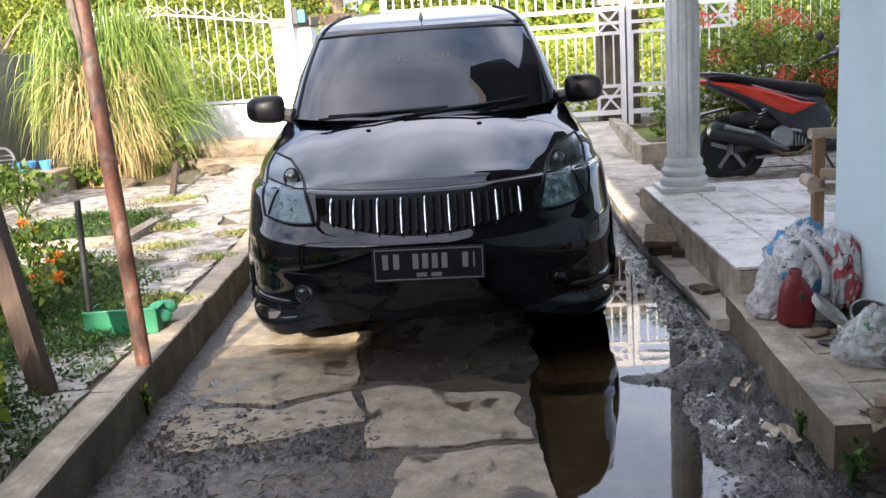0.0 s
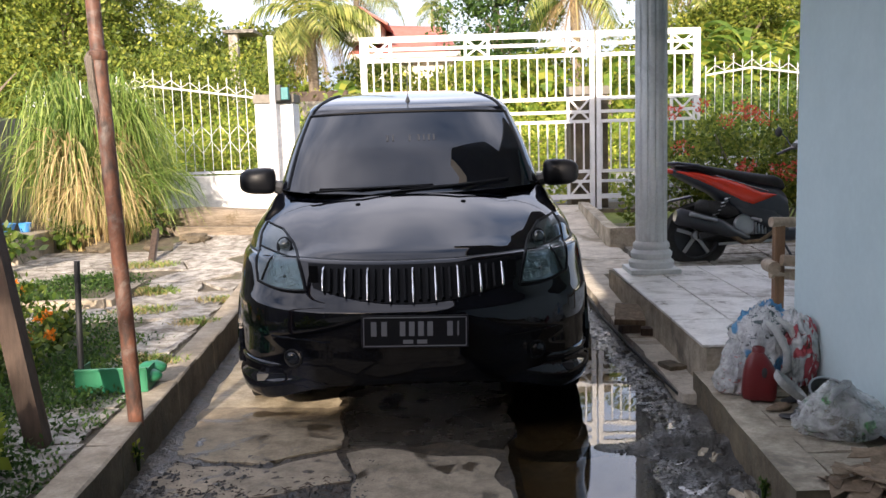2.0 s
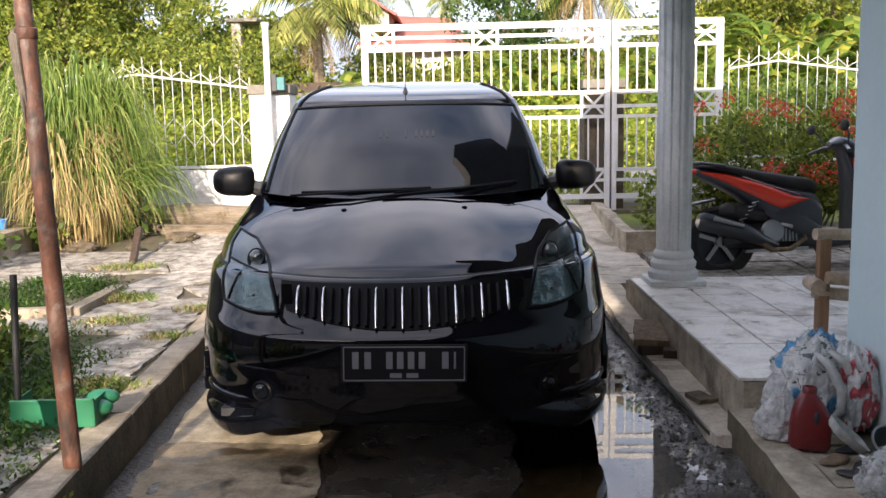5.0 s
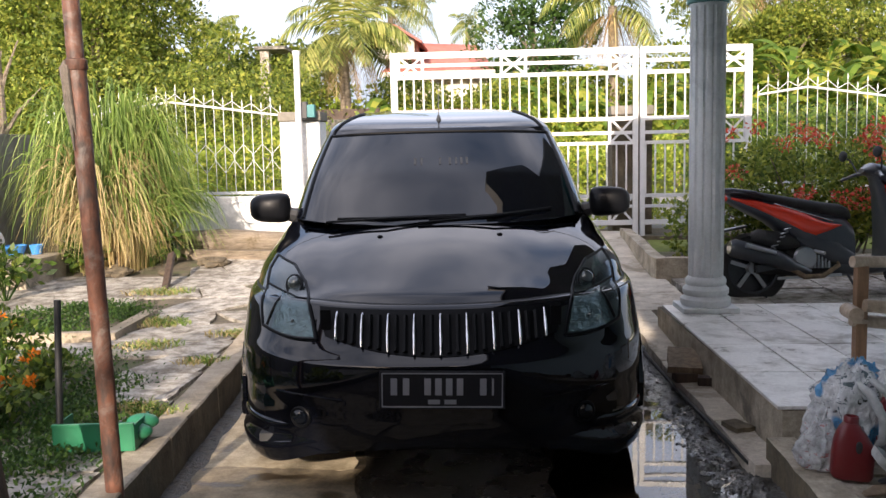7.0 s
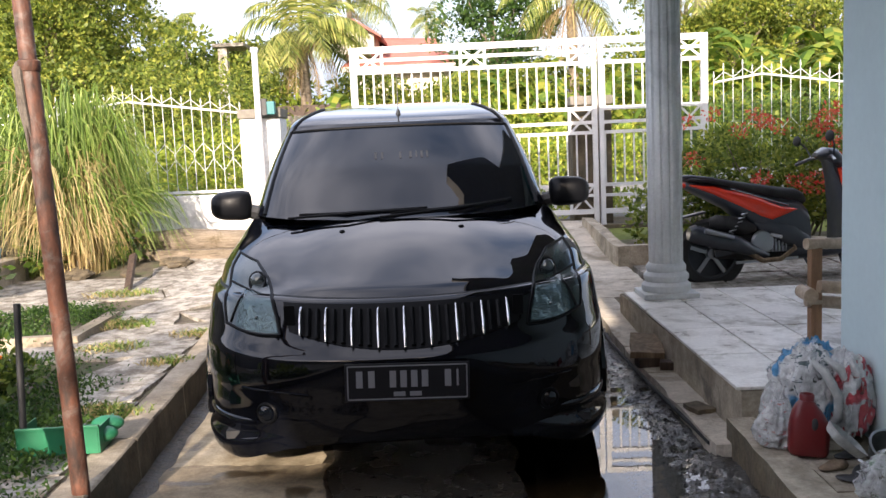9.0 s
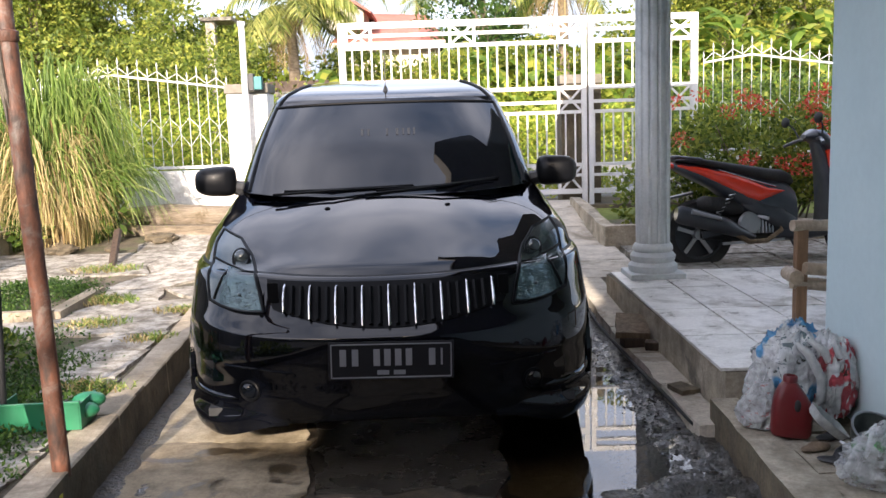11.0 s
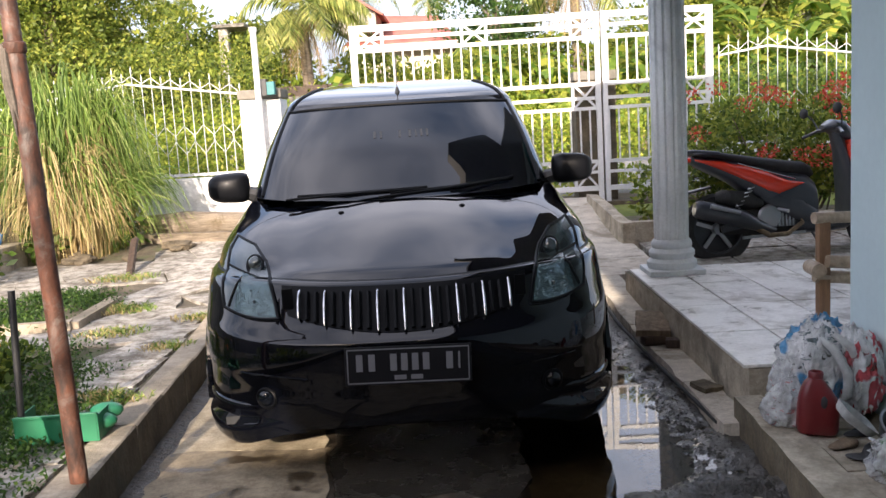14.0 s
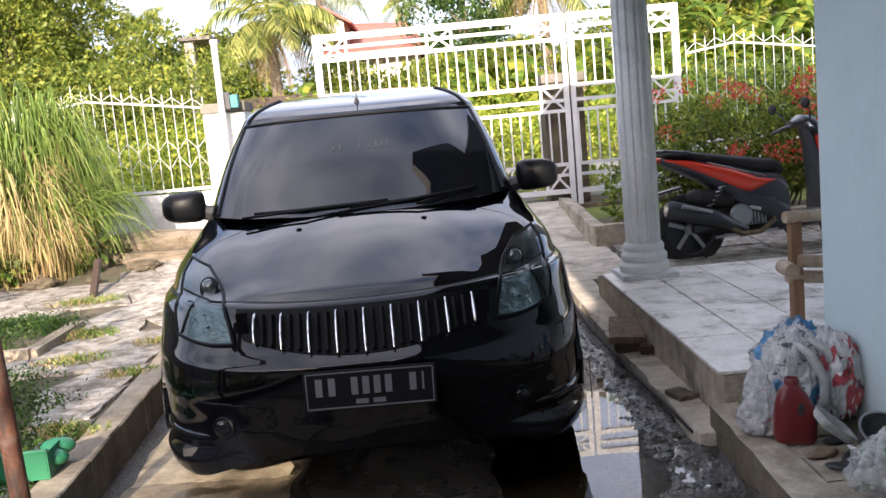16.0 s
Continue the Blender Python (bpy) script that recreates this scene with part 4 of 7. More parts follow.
def build_car():
    car = thing("car", CAR, "glossy black compact family van with chrome-barred grille, parked nose out", "car")
    # the bonnet is crowned: it falls gently from the middle to the wings
    low = [[(x, y, z - 0.11 * min(x, 0.48) ** 2 * smooth(0.20, 0.42, y) * smooth(0.72, 0.78, z) * (1 - smooth(1.05, 1.3, y))) for x, y, z in row] for row in shell(resample(LOWER, 3))]
    up = shell(resample(UPPER, 4))
    hood_i = 13 * 3
    body = patch(low, lambda i, j, c: i < hood_i - 1 and not in_arch(c))
    solid_tree = BVHTree.FromBMesh(patch(low, lambda i, j, c: True))
    b = part("body", body, CAR_BLACK, car, smooth=True)
    is_wing = lambda c: c[1] > 1.02 and c[0] > 0.60 or c[1] > 1.3
    hood = patch(low, lambda i, j, c: i >= hood_i and not is_wing(c))
    part("bonnet", hood, CAR_BLACK, car, smooth=True)
    part("wing", patch(low, lambda i, j, c: hood_i - 1 <= i and is_wing(c)), CAR_BLACK, car, smooth=True)
    part("bonnet_gap", patch(low, lambda i, j, c: i == hood_i - 1 and not is_wing(c)), GRILLE_BLACK, car)
    # glasshouse
    w_end = 26 * 0.70
    glass_top = 12
    part("windscreen", patch(up, lambda i, j, c: 2 <= i < glass_top and j < w_end), GLASS_DARK, car, "dark tinted windscreen", smooth=True)
    part("side_window", patch(up, lambda i, j, c: 5 <= i < glass_top - 1 and 29 <= j < 57 and j not in (40, 41, 52)), GLASS_DARK, car, smooth=True)
    part("rear_window", patch(up, lambda i, j, c: 5 <= i < glass_top - 1 and j >= 64), GLASS_DARK, car, smooth=True)
    def is_glass(i, j):
        return (2 <= i < glass_top and j < w_end) or (5 <= i < glass_top - 1 and (29 <= j < 57 and j not in (40, 41, 52) or j >= 64))
    part("roof", patch(up, lambda i, j, c: not is_glass(i, j) and i >= glass_top), CAR_BLACK, car, smooth=True)
    part("pillar_frame", patch(up, lambda i, j, c: not is_glass(i, j) and i < glass_top and not (i < 2 and j < w_end)), CAR_BLACK, car, smooth=True)
    part("cowl", patch(up, lambda i, j, c: i < 2 and j < w_end), GRILLE_BLACK, car, smooth=True)
    # roof seams and gutters
    for sgn in (-1, 1):
        bm = bmesh.new()
        pth = []
        for i in range(glass_top, len(up) - 8):
            x, y, z = up[i][17]
            pth.append((sgn * x, y, z + 0.003))
        x, y, z = pth[-1]
        pth += [(x * 0.98, y + 0.6, z + 0.01), (x * 0.97, 3.6, z)]
        tube(bm, pth, 0.008, 6)
        part("roof_gutter", bm, GRILLE_BLACK, car)
    bm = bmesh.new()
    pth = [up[glass_top][j] for j in range(0, 19)]
    tube(bm, [(-x, y - 0.002, z + 0.002) for x, y, z in pth[::-1]] + [(x, y - 0.002, z + 0.002) for x, y, z in pth[1:]], 0.006, 6)
    for sgn in (-1, 1):
        tube(bm, [(sgn * up[i][18][0], up[i][18][1] - 0.002, up[i][18][2]) for i in range(3, glass_top + 1)], 0.009, 6)
    part("windscreen_seal", bm, GRILLE_BLACK, car)
    # headlamps
    inner = [(0.460, 0.614), (0.476, 0.671), (0.497, 0.728), (0.541, 0.786), (0.610, 0.836)]
    outer = [(0.690, 0.640), (0.704, 0.692), (0.712, 0.754), (0.722, 0.817), (0.708, 0.860)]

    def lamp_edge(u, v):
        k = min(int(v * 4), 3)
        f = v * 4 - k
        p, q = [[e[k][c] + (e[k + 1][c] - e[k][c]) * f for c in (0, 1)] for e in (inner, outer)]
        return p[0] + (q[0] - p[0]) * u, p[1] + (q[1] - p[1]) * u - 0.012 * math.sin(math.pi * u) * (1 - v)
    for sgn in (-1, 1):
        lamp = part("headlamp", fitted(solid_tree, lamp_edge, 0.006, sgn=sgn), LAMP_GREY, car, "smoked glass headlamp", True)
        bm = bmesh.new()
        rim = [lamp_edge(k / 8, 0) for k in range(9)] + [lamp_edge(1, k / 8) for k in range(1, 9)] + [lamp_edge(1 - k / 8, 1) for k in range(1, 9)] + [lamp_edge(0, 1 - k / 8) for k in range(1, 9)]
        along(solid_tree, rim, 0.005, 0.0065, bm, sgn, 3)
        part("lamp_rim", bm, GRILLE_BLACK, lamp)
        bm = bmesh.new()
        along(solid_tree, [(0.50, 0.742), (0.56, 0.742), (0.62, 0.752), (0.67, 0.763), (0.708, 0.770)], 0.010, 0.0045, bm, sgn)
        along(solid_tree, [(0.62, 0.752), (0.642, 0.72), (0.660, 0.68), (0.672, 0.645)], 0.010, 0.004, bm, sgn)
        part("lamp_divider", bm, GRILLE_BLACK, lamp)
        low_bowl = fitted(solid_tree, lambda u, v: lamp_edge(0.04 + 0.76 * u * (1 - 0.25 * v), 0.04 + 0.52 * v), 0.009, 10, 10, sgn)
        part("low_reflector", low_bowl, LAMP_DEEP, lamp, smooth=True)
        cx, cz = 0.582, 0.777
        cy = front_hit(solid_tree, cx, cz) - 0.012
        bm = bmesh.new()
        ringp = [(sgn * cx + 0.034 * math.cos(a), cy - 0.010 + 0.030 * math.sin(a) + 0.020 * sgn * math.cos(a), cz + 0.034 * math.sin(a)) for a in (2 * math.pi * k / 28 for k in range(29))]
        tube(bm, ringp, 0.006, 6, False)
        part("projector_ring", bm, GRILLE_BLACK, lamp)
        bm = bmesh.new()
        bmesh.ops.create_uvsphere(bm, u_segments=20, v_segments=10, radius=0.034, matrix=Matrix.Translation((sgn * cx, cy + 0.014, cz)) @ Matrix.Diagonal((1, 0.8, 1, 1)))
        part("projector_lens", bm, LENS, lamp, smooth=True)
        bx, bz = 0.56, 0.67
        by = front_hit(solid_tree, bx, bz)
        bm = bmesh.new()
        bmesh.ops.create_uvsphere(bm, u_segments=12, v_segments=8, radius=0.007, matrix=Matrix.Translation((sgn * bx, by - 0.010, bz)))
        part("bulb", bm, LENS, lamp, smooth=True)
    # grille
    gtop = lambda x: 0.713 + 0.012 * min(abs(x) / 0.46, 1) ** 2
    gbot = lambda x: 0.562 + 0.066 * min(abs(x) / 0.46, 1) ** 2
    half = 0.455
    grille = part("grille", fitted(solid_tree, lambda u, v: ((2 * u - 1) * half * (1 - 0.06 * (1 - v)), gbot((2 * u - 1) * half) + (gtop((2 * u - 1) * half) - gbot((2 * u - 1) * half)) * v), 0.004, 10, 40), GRILLE_BLACK, car, "black grille")
    for k in range(9):
        x = -0.384 + 0.096 * k
        bm = bmesh.new()
        zs = [gbot(x) + 0.012 + (gtop(x) - gbot(x) - 0.03) * t / 6 for t in range(7)]
        ya, yb = front_hit(solid_tree, x, zs[0]), front_hit(solid_tree, x, zs[-1])
        pts = [(x, ya + (yb - ya) * i / 6 - 0.022 - 0.010 * math.sin(math.pi * i / 6), z) for i, z in enumerate(zs)]
        tube(bm, [(x, yb + 0.012, zs[-1] + 0.006)] + pts[::-1] + [(x, ya + 0.004, zs[0] - 0.005)], [0.003, 0.0048, 0.006, 0.0066, 0.0066, 0.0062, 0.0055, 0.0045, 0.0025], 8)
        part("chrome_bar", bm, CHROME, grille, "chrome upright bar", True)
        if k < 8:
            for dx in (0.03, 0.063):
                xx = x + dx
                bm = bmesh.new()
                zs = [gbot(xx) + 0.012 + (gtop(xx) - gbot(xx) - 0.03) * t / 4 for t in range(5)]
                tube(bm, [(xx, front_hit(solid_tree, xx, z) - 0.012, z) for z in zs], 0.009, 6)
                part("black_slat", bm, GRILLE_BLACK, grille, smooth=True)
    for sgn in (-1, 1):
        bm = bmesh.new()
        zz = gbot(0.42) + 0.03
        box(bm, (sgn * 0.425 - 0.02, front_hit(solid_tree, 0.425, zz) - 0.009, zz), (sgn * 0.425 + 0.02, front_hit(solid_tree, 0.425, zz) - 0.006, zz + 0.075), 0.002)
        part("grille_end", bm, GRILLE_BLACK, grille)
    # number plate: characters as plain bars
    plate = part("number_plate", box(bmesh.new(), (-0.222, -0.030, 0.383), (0.222, -0.020, 0.511), 0.003), PLATE, car, "black number plate in a thin frame")
    bm = bmesh.new()
    for a, c in (((-0.212, 0.391), (0.212, 0.391)), ((0.212, 0.391), (0.212, 0.503)), ((0.212, 0.503), (-0.212, 0.503)), ((-0.212, 0.503), (-0.212, 0.391))):
        bar(bm, (a[0], -0.031, a[1]), (c[0], -0.031, c[1]), 0.004, 0.003)
    part("plate_line", bm, PLATE_WHITE, plate)
    for x in (-0.185, -0.142, -0.066, -0.028, 0.010, 0.048, 0.130, 0.172):
        bm = bmesh.new()
        box(bm, (x + 0.003, -0.0325, 0.430), (x + (0.026 if x < 0.17 else 0.010), -0.0305, 0.487), 0.001)
        part("plate_bar", bm, PLATE_WHITE, plate)
    bm = bmesh.new()
    box(bm, (-0.05, -0.0325, 0.4), (-0.008, -0.0305, 0.415))
    box(bm, (0.008, -0.0325, 0.4), (0.05, -0.0305, 0.415))
    part("plate_bar", bm, PLATE_WHITE, plate)
    plate.matrix_local = Matrix.Translation((0, 0, 0.388)) @ Matrix.Rotation(radians(1.3), 4, "Y") @ Matrix.Diagonal((1, 1, 1.07, 1)) @ Matrix.Translation((0, 0, -0.383))
    # bumper: fog lamps, character line, skirt lip
    for sgn in (-1, 1):
        fx, fz = 0.525, 0.329
        fy = front_hit(solid_tree, fx, fz)
        fog = part("fog_lamp", bmesh_ring(sgn * fx, fy - 0.004, fz, 0.035, 0.006, sgn), GRILLE_BLACK, car, "round fog lamp", True)
        bm = bmesh.new()
        bmesh.ops.create_uvsphere(bm, u_segments=18, v_segments=8, radius=0.031, matrix=Matrix.Translation((sgn * fx, fy + 0.002, fz)) @ Matrix.Diagonal((1, 0.55, 1, 1)))
        part("fog_lens", bm, GLASS_DARK, fog, smooth=True)
        bm = bmesh.new()
        along(solid_tree, [(0.36, 0.405), (0.48, 0.415), (0.62, 0.42)], 0.003, 0.004, bm, sgn)
        part("crease", bm, CAR_BLACK, car, smooth=True)
    # spoiler lips wrapped round the two lower corners of the bumper
    profile = ((-0.020, 0.304), (0.004, 0.296), (0.009, 0.284), (0.003, 0.266), (0.000, 0.252), (0.002, 0.232), (0.014, 0.214), (0.020, 0.200), (0.019, 0.188), (0.010, 0.150), (0.002, 0.134), (-0.03, 0.132), (-0.08, 0.160))
    for sgn in (-1, 1):
        bm = bmesh.new()
        rows = []
        for k in range(25):
            s = 0.24 + 0.66 * k / 24
            p, a, c = [ring_point(LOWER[4], q) for q in (s, s - 0.01, s + 0.01)]
            n = Vector((c[1] - a[1], a[0] - c[0], 0)).normalized()
            grow = smooth(0.0, 0.45, k / 24)
            rows.append([bm.verts.new((sgn * (p[0] + n.x * (o * grow - 0.02 * (1 - grow))), p[1] + n.y * (o * grow - 0.02 * (1 - grow)), z + 0.055 * (1 - grow) * (0.32 - z) / 0.17)) for o, z in profile])
        for r0, r1 in zip(rows, rows[1:]):
            for k in range(len(profile) - 1):
                bm.faces.new((r0[k], r0[k + 1], r1[k + 1], r1[k]))
        bm.faces.new(rows[0])
        bm.faces.new(rows[-1][::-1])
        part("spoiler_lip", bm, CAR_BLACK, car, "glossy black corner lip", True, 60)
    # bonnet jets, wipers, aerial
    top_tree = BVHTree.FromBMesh(patch(low, lambda i, j, c: i >= hood_i))
    def hood_z(x, y):
        h = top_tree.ray_cast(Vector((x, y, 3)), Vector((0, 0, -1)))
        return h[0].z if h[0] else 0.95
    for x in (-0.262, 0.262):
        bm = bmesh.new()
        bmesh.ops.create_uvsphere(bm, u_segments=12, v_segments=6, radius=0.011, matrix=Matrix.Translation((x, 0.80, hood_z(x, 0.80))) @ Matrix.Diagonal((1.2, 1, 0.7, 1)))
        part("washer_jet", bm, GRILLE_BLACK, car)
    wt = BVHTree.FromBMesh(patch(up, lambda i, j, c: j < 24 and i < 14))
    def glass_pt(x, z, lift):
        h = wt.ray_cast(Vector((x, -1, z)), Vector((0, 1, 0)))
        return (x, (h[0].y if h[0] else 1.0) - lift, z)
    for x, w in ((-0.120, 0.006), (-0.088, 0.005), (0.005, 0.005), (0.055, 0.006), (0.085, 0.004), (0.112, 0.006), (0.140, 0.005)):
        bm = bmesh.new()
        box(bm, (x - w, glass_pt(x, 1.245, 0)[1] - 0.004, 1.215), (x + w, glass_pt(x, 1.245, 0)[1] - 0.002, 1.275))
        m = Matrix.Translation((0, glass_pt(x, 1.245, 0)[1], 1.245)) @ Matrix.Rotation(radians(-58), 4, "X") @ Matrix.Translation((0, -glass_pt(x, 1.245, 0)[1], -1.245))
        bm.transform(m)
        part("sticker_bar", bm, paint("faded_sticker", (0.016, 0.018, 0.022), 0.6, 0.0), car)
    for a, c, d in (((-0.52, 0.982), (-0.25, 0.996), (0.10, 1.000)), ((-0.10, 0.975), (0.25, 1.000), (0.50, 1.018))):
        wip = part("wiper", tube(bmesh.new(), [glass_pt(*a, 0.03), glass_pt(*c, 0.045), glass_pt(*d, 0.02)], [0.006, 0.006, 0.004], 6), GRILLE_BLACK, car)
        bm = bmesh.new()
        tube(bm, [glass_pt(a[0] + 0.05, a[1] + 0.012, 0.012), glass_pt(*c, 0.014), glass_pt(d[0] + 0.02, d[1] + 0.004, 0.012)], 0.007, 6)
        part("wiper_blade", bm, GRILLE_BLACK, wip)
    ant = part("aerial", tube(bmesh.new(), [(0, 1.90, 1.455), (0, 1.905, 1.475), (0, 1.91, 1.495)], [0.02, 0.013, 0.006], 8), TRIM_BLACK, car)
    part("whip", tube(bmesh.new(), [(0, 1.91, 1.49), (0, 1.94, 1.68)], [0.003, 0.002], 6), TRIM_BLACK, ant)
    # door mirrors
    for sgn in (-1, 1):
        bm = bmesh.new()
        bmesh.ops.create_uvsphere(bm, u_segments=20, v_segments=12, radius=1.0)
        for v in bm.verts:
            x, y, z = v.co
            p = lambda t, e: math.copysign(abs(t) ** e, t)
            v.co = Vector((sgn * (0.835 + 0.10 * p(x, 0.58)), 1.30 + 0.075 * y, 1.035 + (0.072 - 0.012 * x) * p(z, 0.55)))
        shellm = part("door_mirror", bm, MIRROR_GREY, car, "dark grey door mirror", True)
        bm = bmesh.new()
        tube(bm, [(sgn * 0.68, 1.34, 0.985), (sgn * 0.74, 1.32, 1.0), (sgn * 0.79, 1.31, 1.03)], [0.045, 0.035, 0.03], 8)
        part("mirror_foot", bm, TRIM_BLACK, shellm)
        bm = bmesh.new()
        box(bm, (sgn * 0.835 - 0.08, 1.362, 0.99), (sgn * 0.835 + 0.08, 1.372, 1.10), 0.01)
        part("mirror_glass", bm, CHROME, shellm)
    # wheels and arches
    for y, z in WHEELS:
        for sgn in (-1, 1):
            tyre = lathe_x([(0.17, -0.095), (0.27, -0.095), (0.29, -0.07), (0.293, 0), (0.29, 0.07), (0.27, 0.095), (0.17, 0.095)])
            w = part("wheel", tyre, RUBBER, car, "road wheel", True)
            w.location = (sgn * 0.725, y, 0.293)
            rim = lathe_x([(0.02, sgn * 0.06), (0.06, sgn * 0.07), (0.165, sgn * 0.085), (0.18, sgn * 0.09), (0.18, sgn * 0.098), (0.16, sgn * 0.098)])
            part("rim", rim, STEEL, w, smooth=True)
            bm = bmesh.new()
            pts = [(sgn * 0.822, y - 0.335 * math.cos(a), z + 0.335 * math.sin(a)) for a in (radians(-12 + 204 * k / 24) for k in range(25))]
            tube(bm, pts, 0.016, 6)
            part("arch_lip", bm, CAR_BLACK, car, smooth=True)
            well = lathe_x([(0.335, sgn * 0.0), (0.335, sgn * 0.28)], 24)
            bm = well
            bmesh.ops.translate(bm, verts=bm.verts, vec=(sgn * 0.53, y, z))
            part("wheel_well", bm, RUBBER, car)
    bm = bmesh.new()
    box(bm, (-0.7, 0.2, 0.21), (0.7, 4.2, 0.24))
    part("floor_pan", bm, TRIM_BLACK, car)
    bm = bmesh.new()
    box(bm, (-0.6, 1.2, 0.45), (0.6, 3.9, 0.9))
    part("cabin_trim", bm, TRIM_BLACK, car)


def bmesh_ring(x, y, z, r, t, sgn):
    bm = bmesh.new()
    tube(bm, [(x + r * math.cos(a), y + 0.012 * sgn * math.cos(a) * 1.5, z + r * math.sin(a)) for a in (2 * math.pi * k / 28 for k in range(29))], t, 6, False)
    return bm


build_car()


# ---- yard things ----
def crumple(bm, centre, size, lumps, seed, seg=(56, 36), flat=0.0):
    """A crumpled sack: a ball with sharp folds that gather towards the top, its underside flattened."""
    bmesh.ops.create_uvsphere(bm, u_segments=seg[0], v_segments=seg[1], radius=1.0)
    for v in bm.verts:
        p = v.co.copy()
        a = math.atan2(p.y, p.x)
        ridge = lambda q: 1 - 2 * abs(noise.noise(q))
        k = 1 + 0.18 * noise.noise(p * 1.4 + Vector((seed, 0, 0)))
        k += 0.30 * lumps * ridge(p * 2.3 + Vector((0, seed, 0))) + 0.26 * lumps * ridge(Vector((p.x * 4.5, p.y * 4.5, p.z * 1.5 + seed))) + 0.16 * lumps * ridge(Vector((p.x * 9 + seed, p.y * 9 + p.z * 2, p.z * 3)))
        k += 0.16 * lumps * ridge(Vector((a * 3.0, p.z * 0.8, seed))) * (0.4 + max(p.z, 0))
        v.co = Vector((p.x * size[0] * k, p.y * size[1] * k, max(p.z * size[2] * k, -size[2] * 0.80))) + Vector(centre)
    return bm


def gathered(bm, rx, ry, h, seed, ears=0.0, lean=(0.0, 0.0), seg=72, n=34):
    """A full thin bag drawn together at the top, with sharp folds that run up to the neck."""
    prof = ((0.0, 0.74), (0.08, 0.96), (0.3, 1.04), (0.5, 0.94), (0.66, 0.76), (0.8, 0.52), (0.9, 0.36), (1.0, 0.24))
    ridge = lambda q: 1 - 2 * abs(noise.noise(q))
    rows = []
    for i in range(n + 1):
        t = i / n
        k = next(j for j in range(len(prof) - 1) if t <= prof[j + 1][0])
        (ta, ra), (tb, rb) = prof[k], prof[k + 1]
        f = (t - ta) / (tb - ta)
        r0 = ra + (rb - ra) * (f * f * (3 - 2 * f))
        row = []
        for q in range(seg):
            a = 2 * math.pi * q / seg
            c, s = math.cos(a), math.sin(a)
            w = Vector((c * 1.5, s * 1.5, t * 2.2 + seed))
            r = r0 * (1 + 0.22 * noise.noise(w) + 0.15 * ridge(w * 2.3) + 0.10 * ridge(w * 5.1) + (0.04 + 0.34 * t ** 2.5) * ridge(Vector((c * 3.4, s * 3.4, t * 0.7 - seed))))
            z = h * t + 0.05 * h * noise.noise(w * 1.7) * smooth(0, 0.2, t) + ears * h * smooth(0.85, 1.0, t) * abs(c) ** 3
            row.append(bm.verts.new((rx * r * c + lean[0] * t * t + 0.5 * ears * rx * smooth(0.85, 1, t) * c, ry * r * s + lean[1] * t * t, z)))
        rows.append(row)
    for r0, r1 in zip(rows, rows[1:]):
        for q in range(seg):
            bm.faces.new((r0[q], r0[(q + 1) % seg], r1[(q + 1) % seg], r1[q]))
    bm.faces.new(rows[0][::-1])
    bm.faces.new(rows[-1])
    return bm


def film(name, prints, clear=0.0):
    """Thin crinkled plastic film, white, with printed patches: (scale, stretch, distortion, edge, colour)."""
    m, nt, b = shader(name)
    col = ramp(nt, tex(nt, 7, 4, 0.65), [(0.34, (0.50, 0.51, 0.50)), (0.62, (0.84, 0.85, 0.84))])
    for scale, stretch, distort, edge, ink in prints:
        f = ramp(nt, tex(nt, scale, 2, 0.5, stretch=stretch, distort=distort), [(edge, (0, 0, 0)), (edge + 0.025, (0.9, 0.9, 0.9))])
        col = mixc(nt, f, col, ink)
    link(nt, col, b.inputs["Base Color"])
    b.inputs["Roughness"].default_value = 0.17
    link(nt, ramp(nt, tex(nt, 11, 4, 0.65, distort=1.2), [(0.36, (0.50 - clear * 0.7,) * 3), (0.62, (0.95 - clear,) * 3)]), b.inputs["Alpha"])
    bump(nt, b, tex(nt, 15, 3, 0.5, stretch=(1, 1, 0.5), distort=3.5), 0.8, 0.02)
    return m


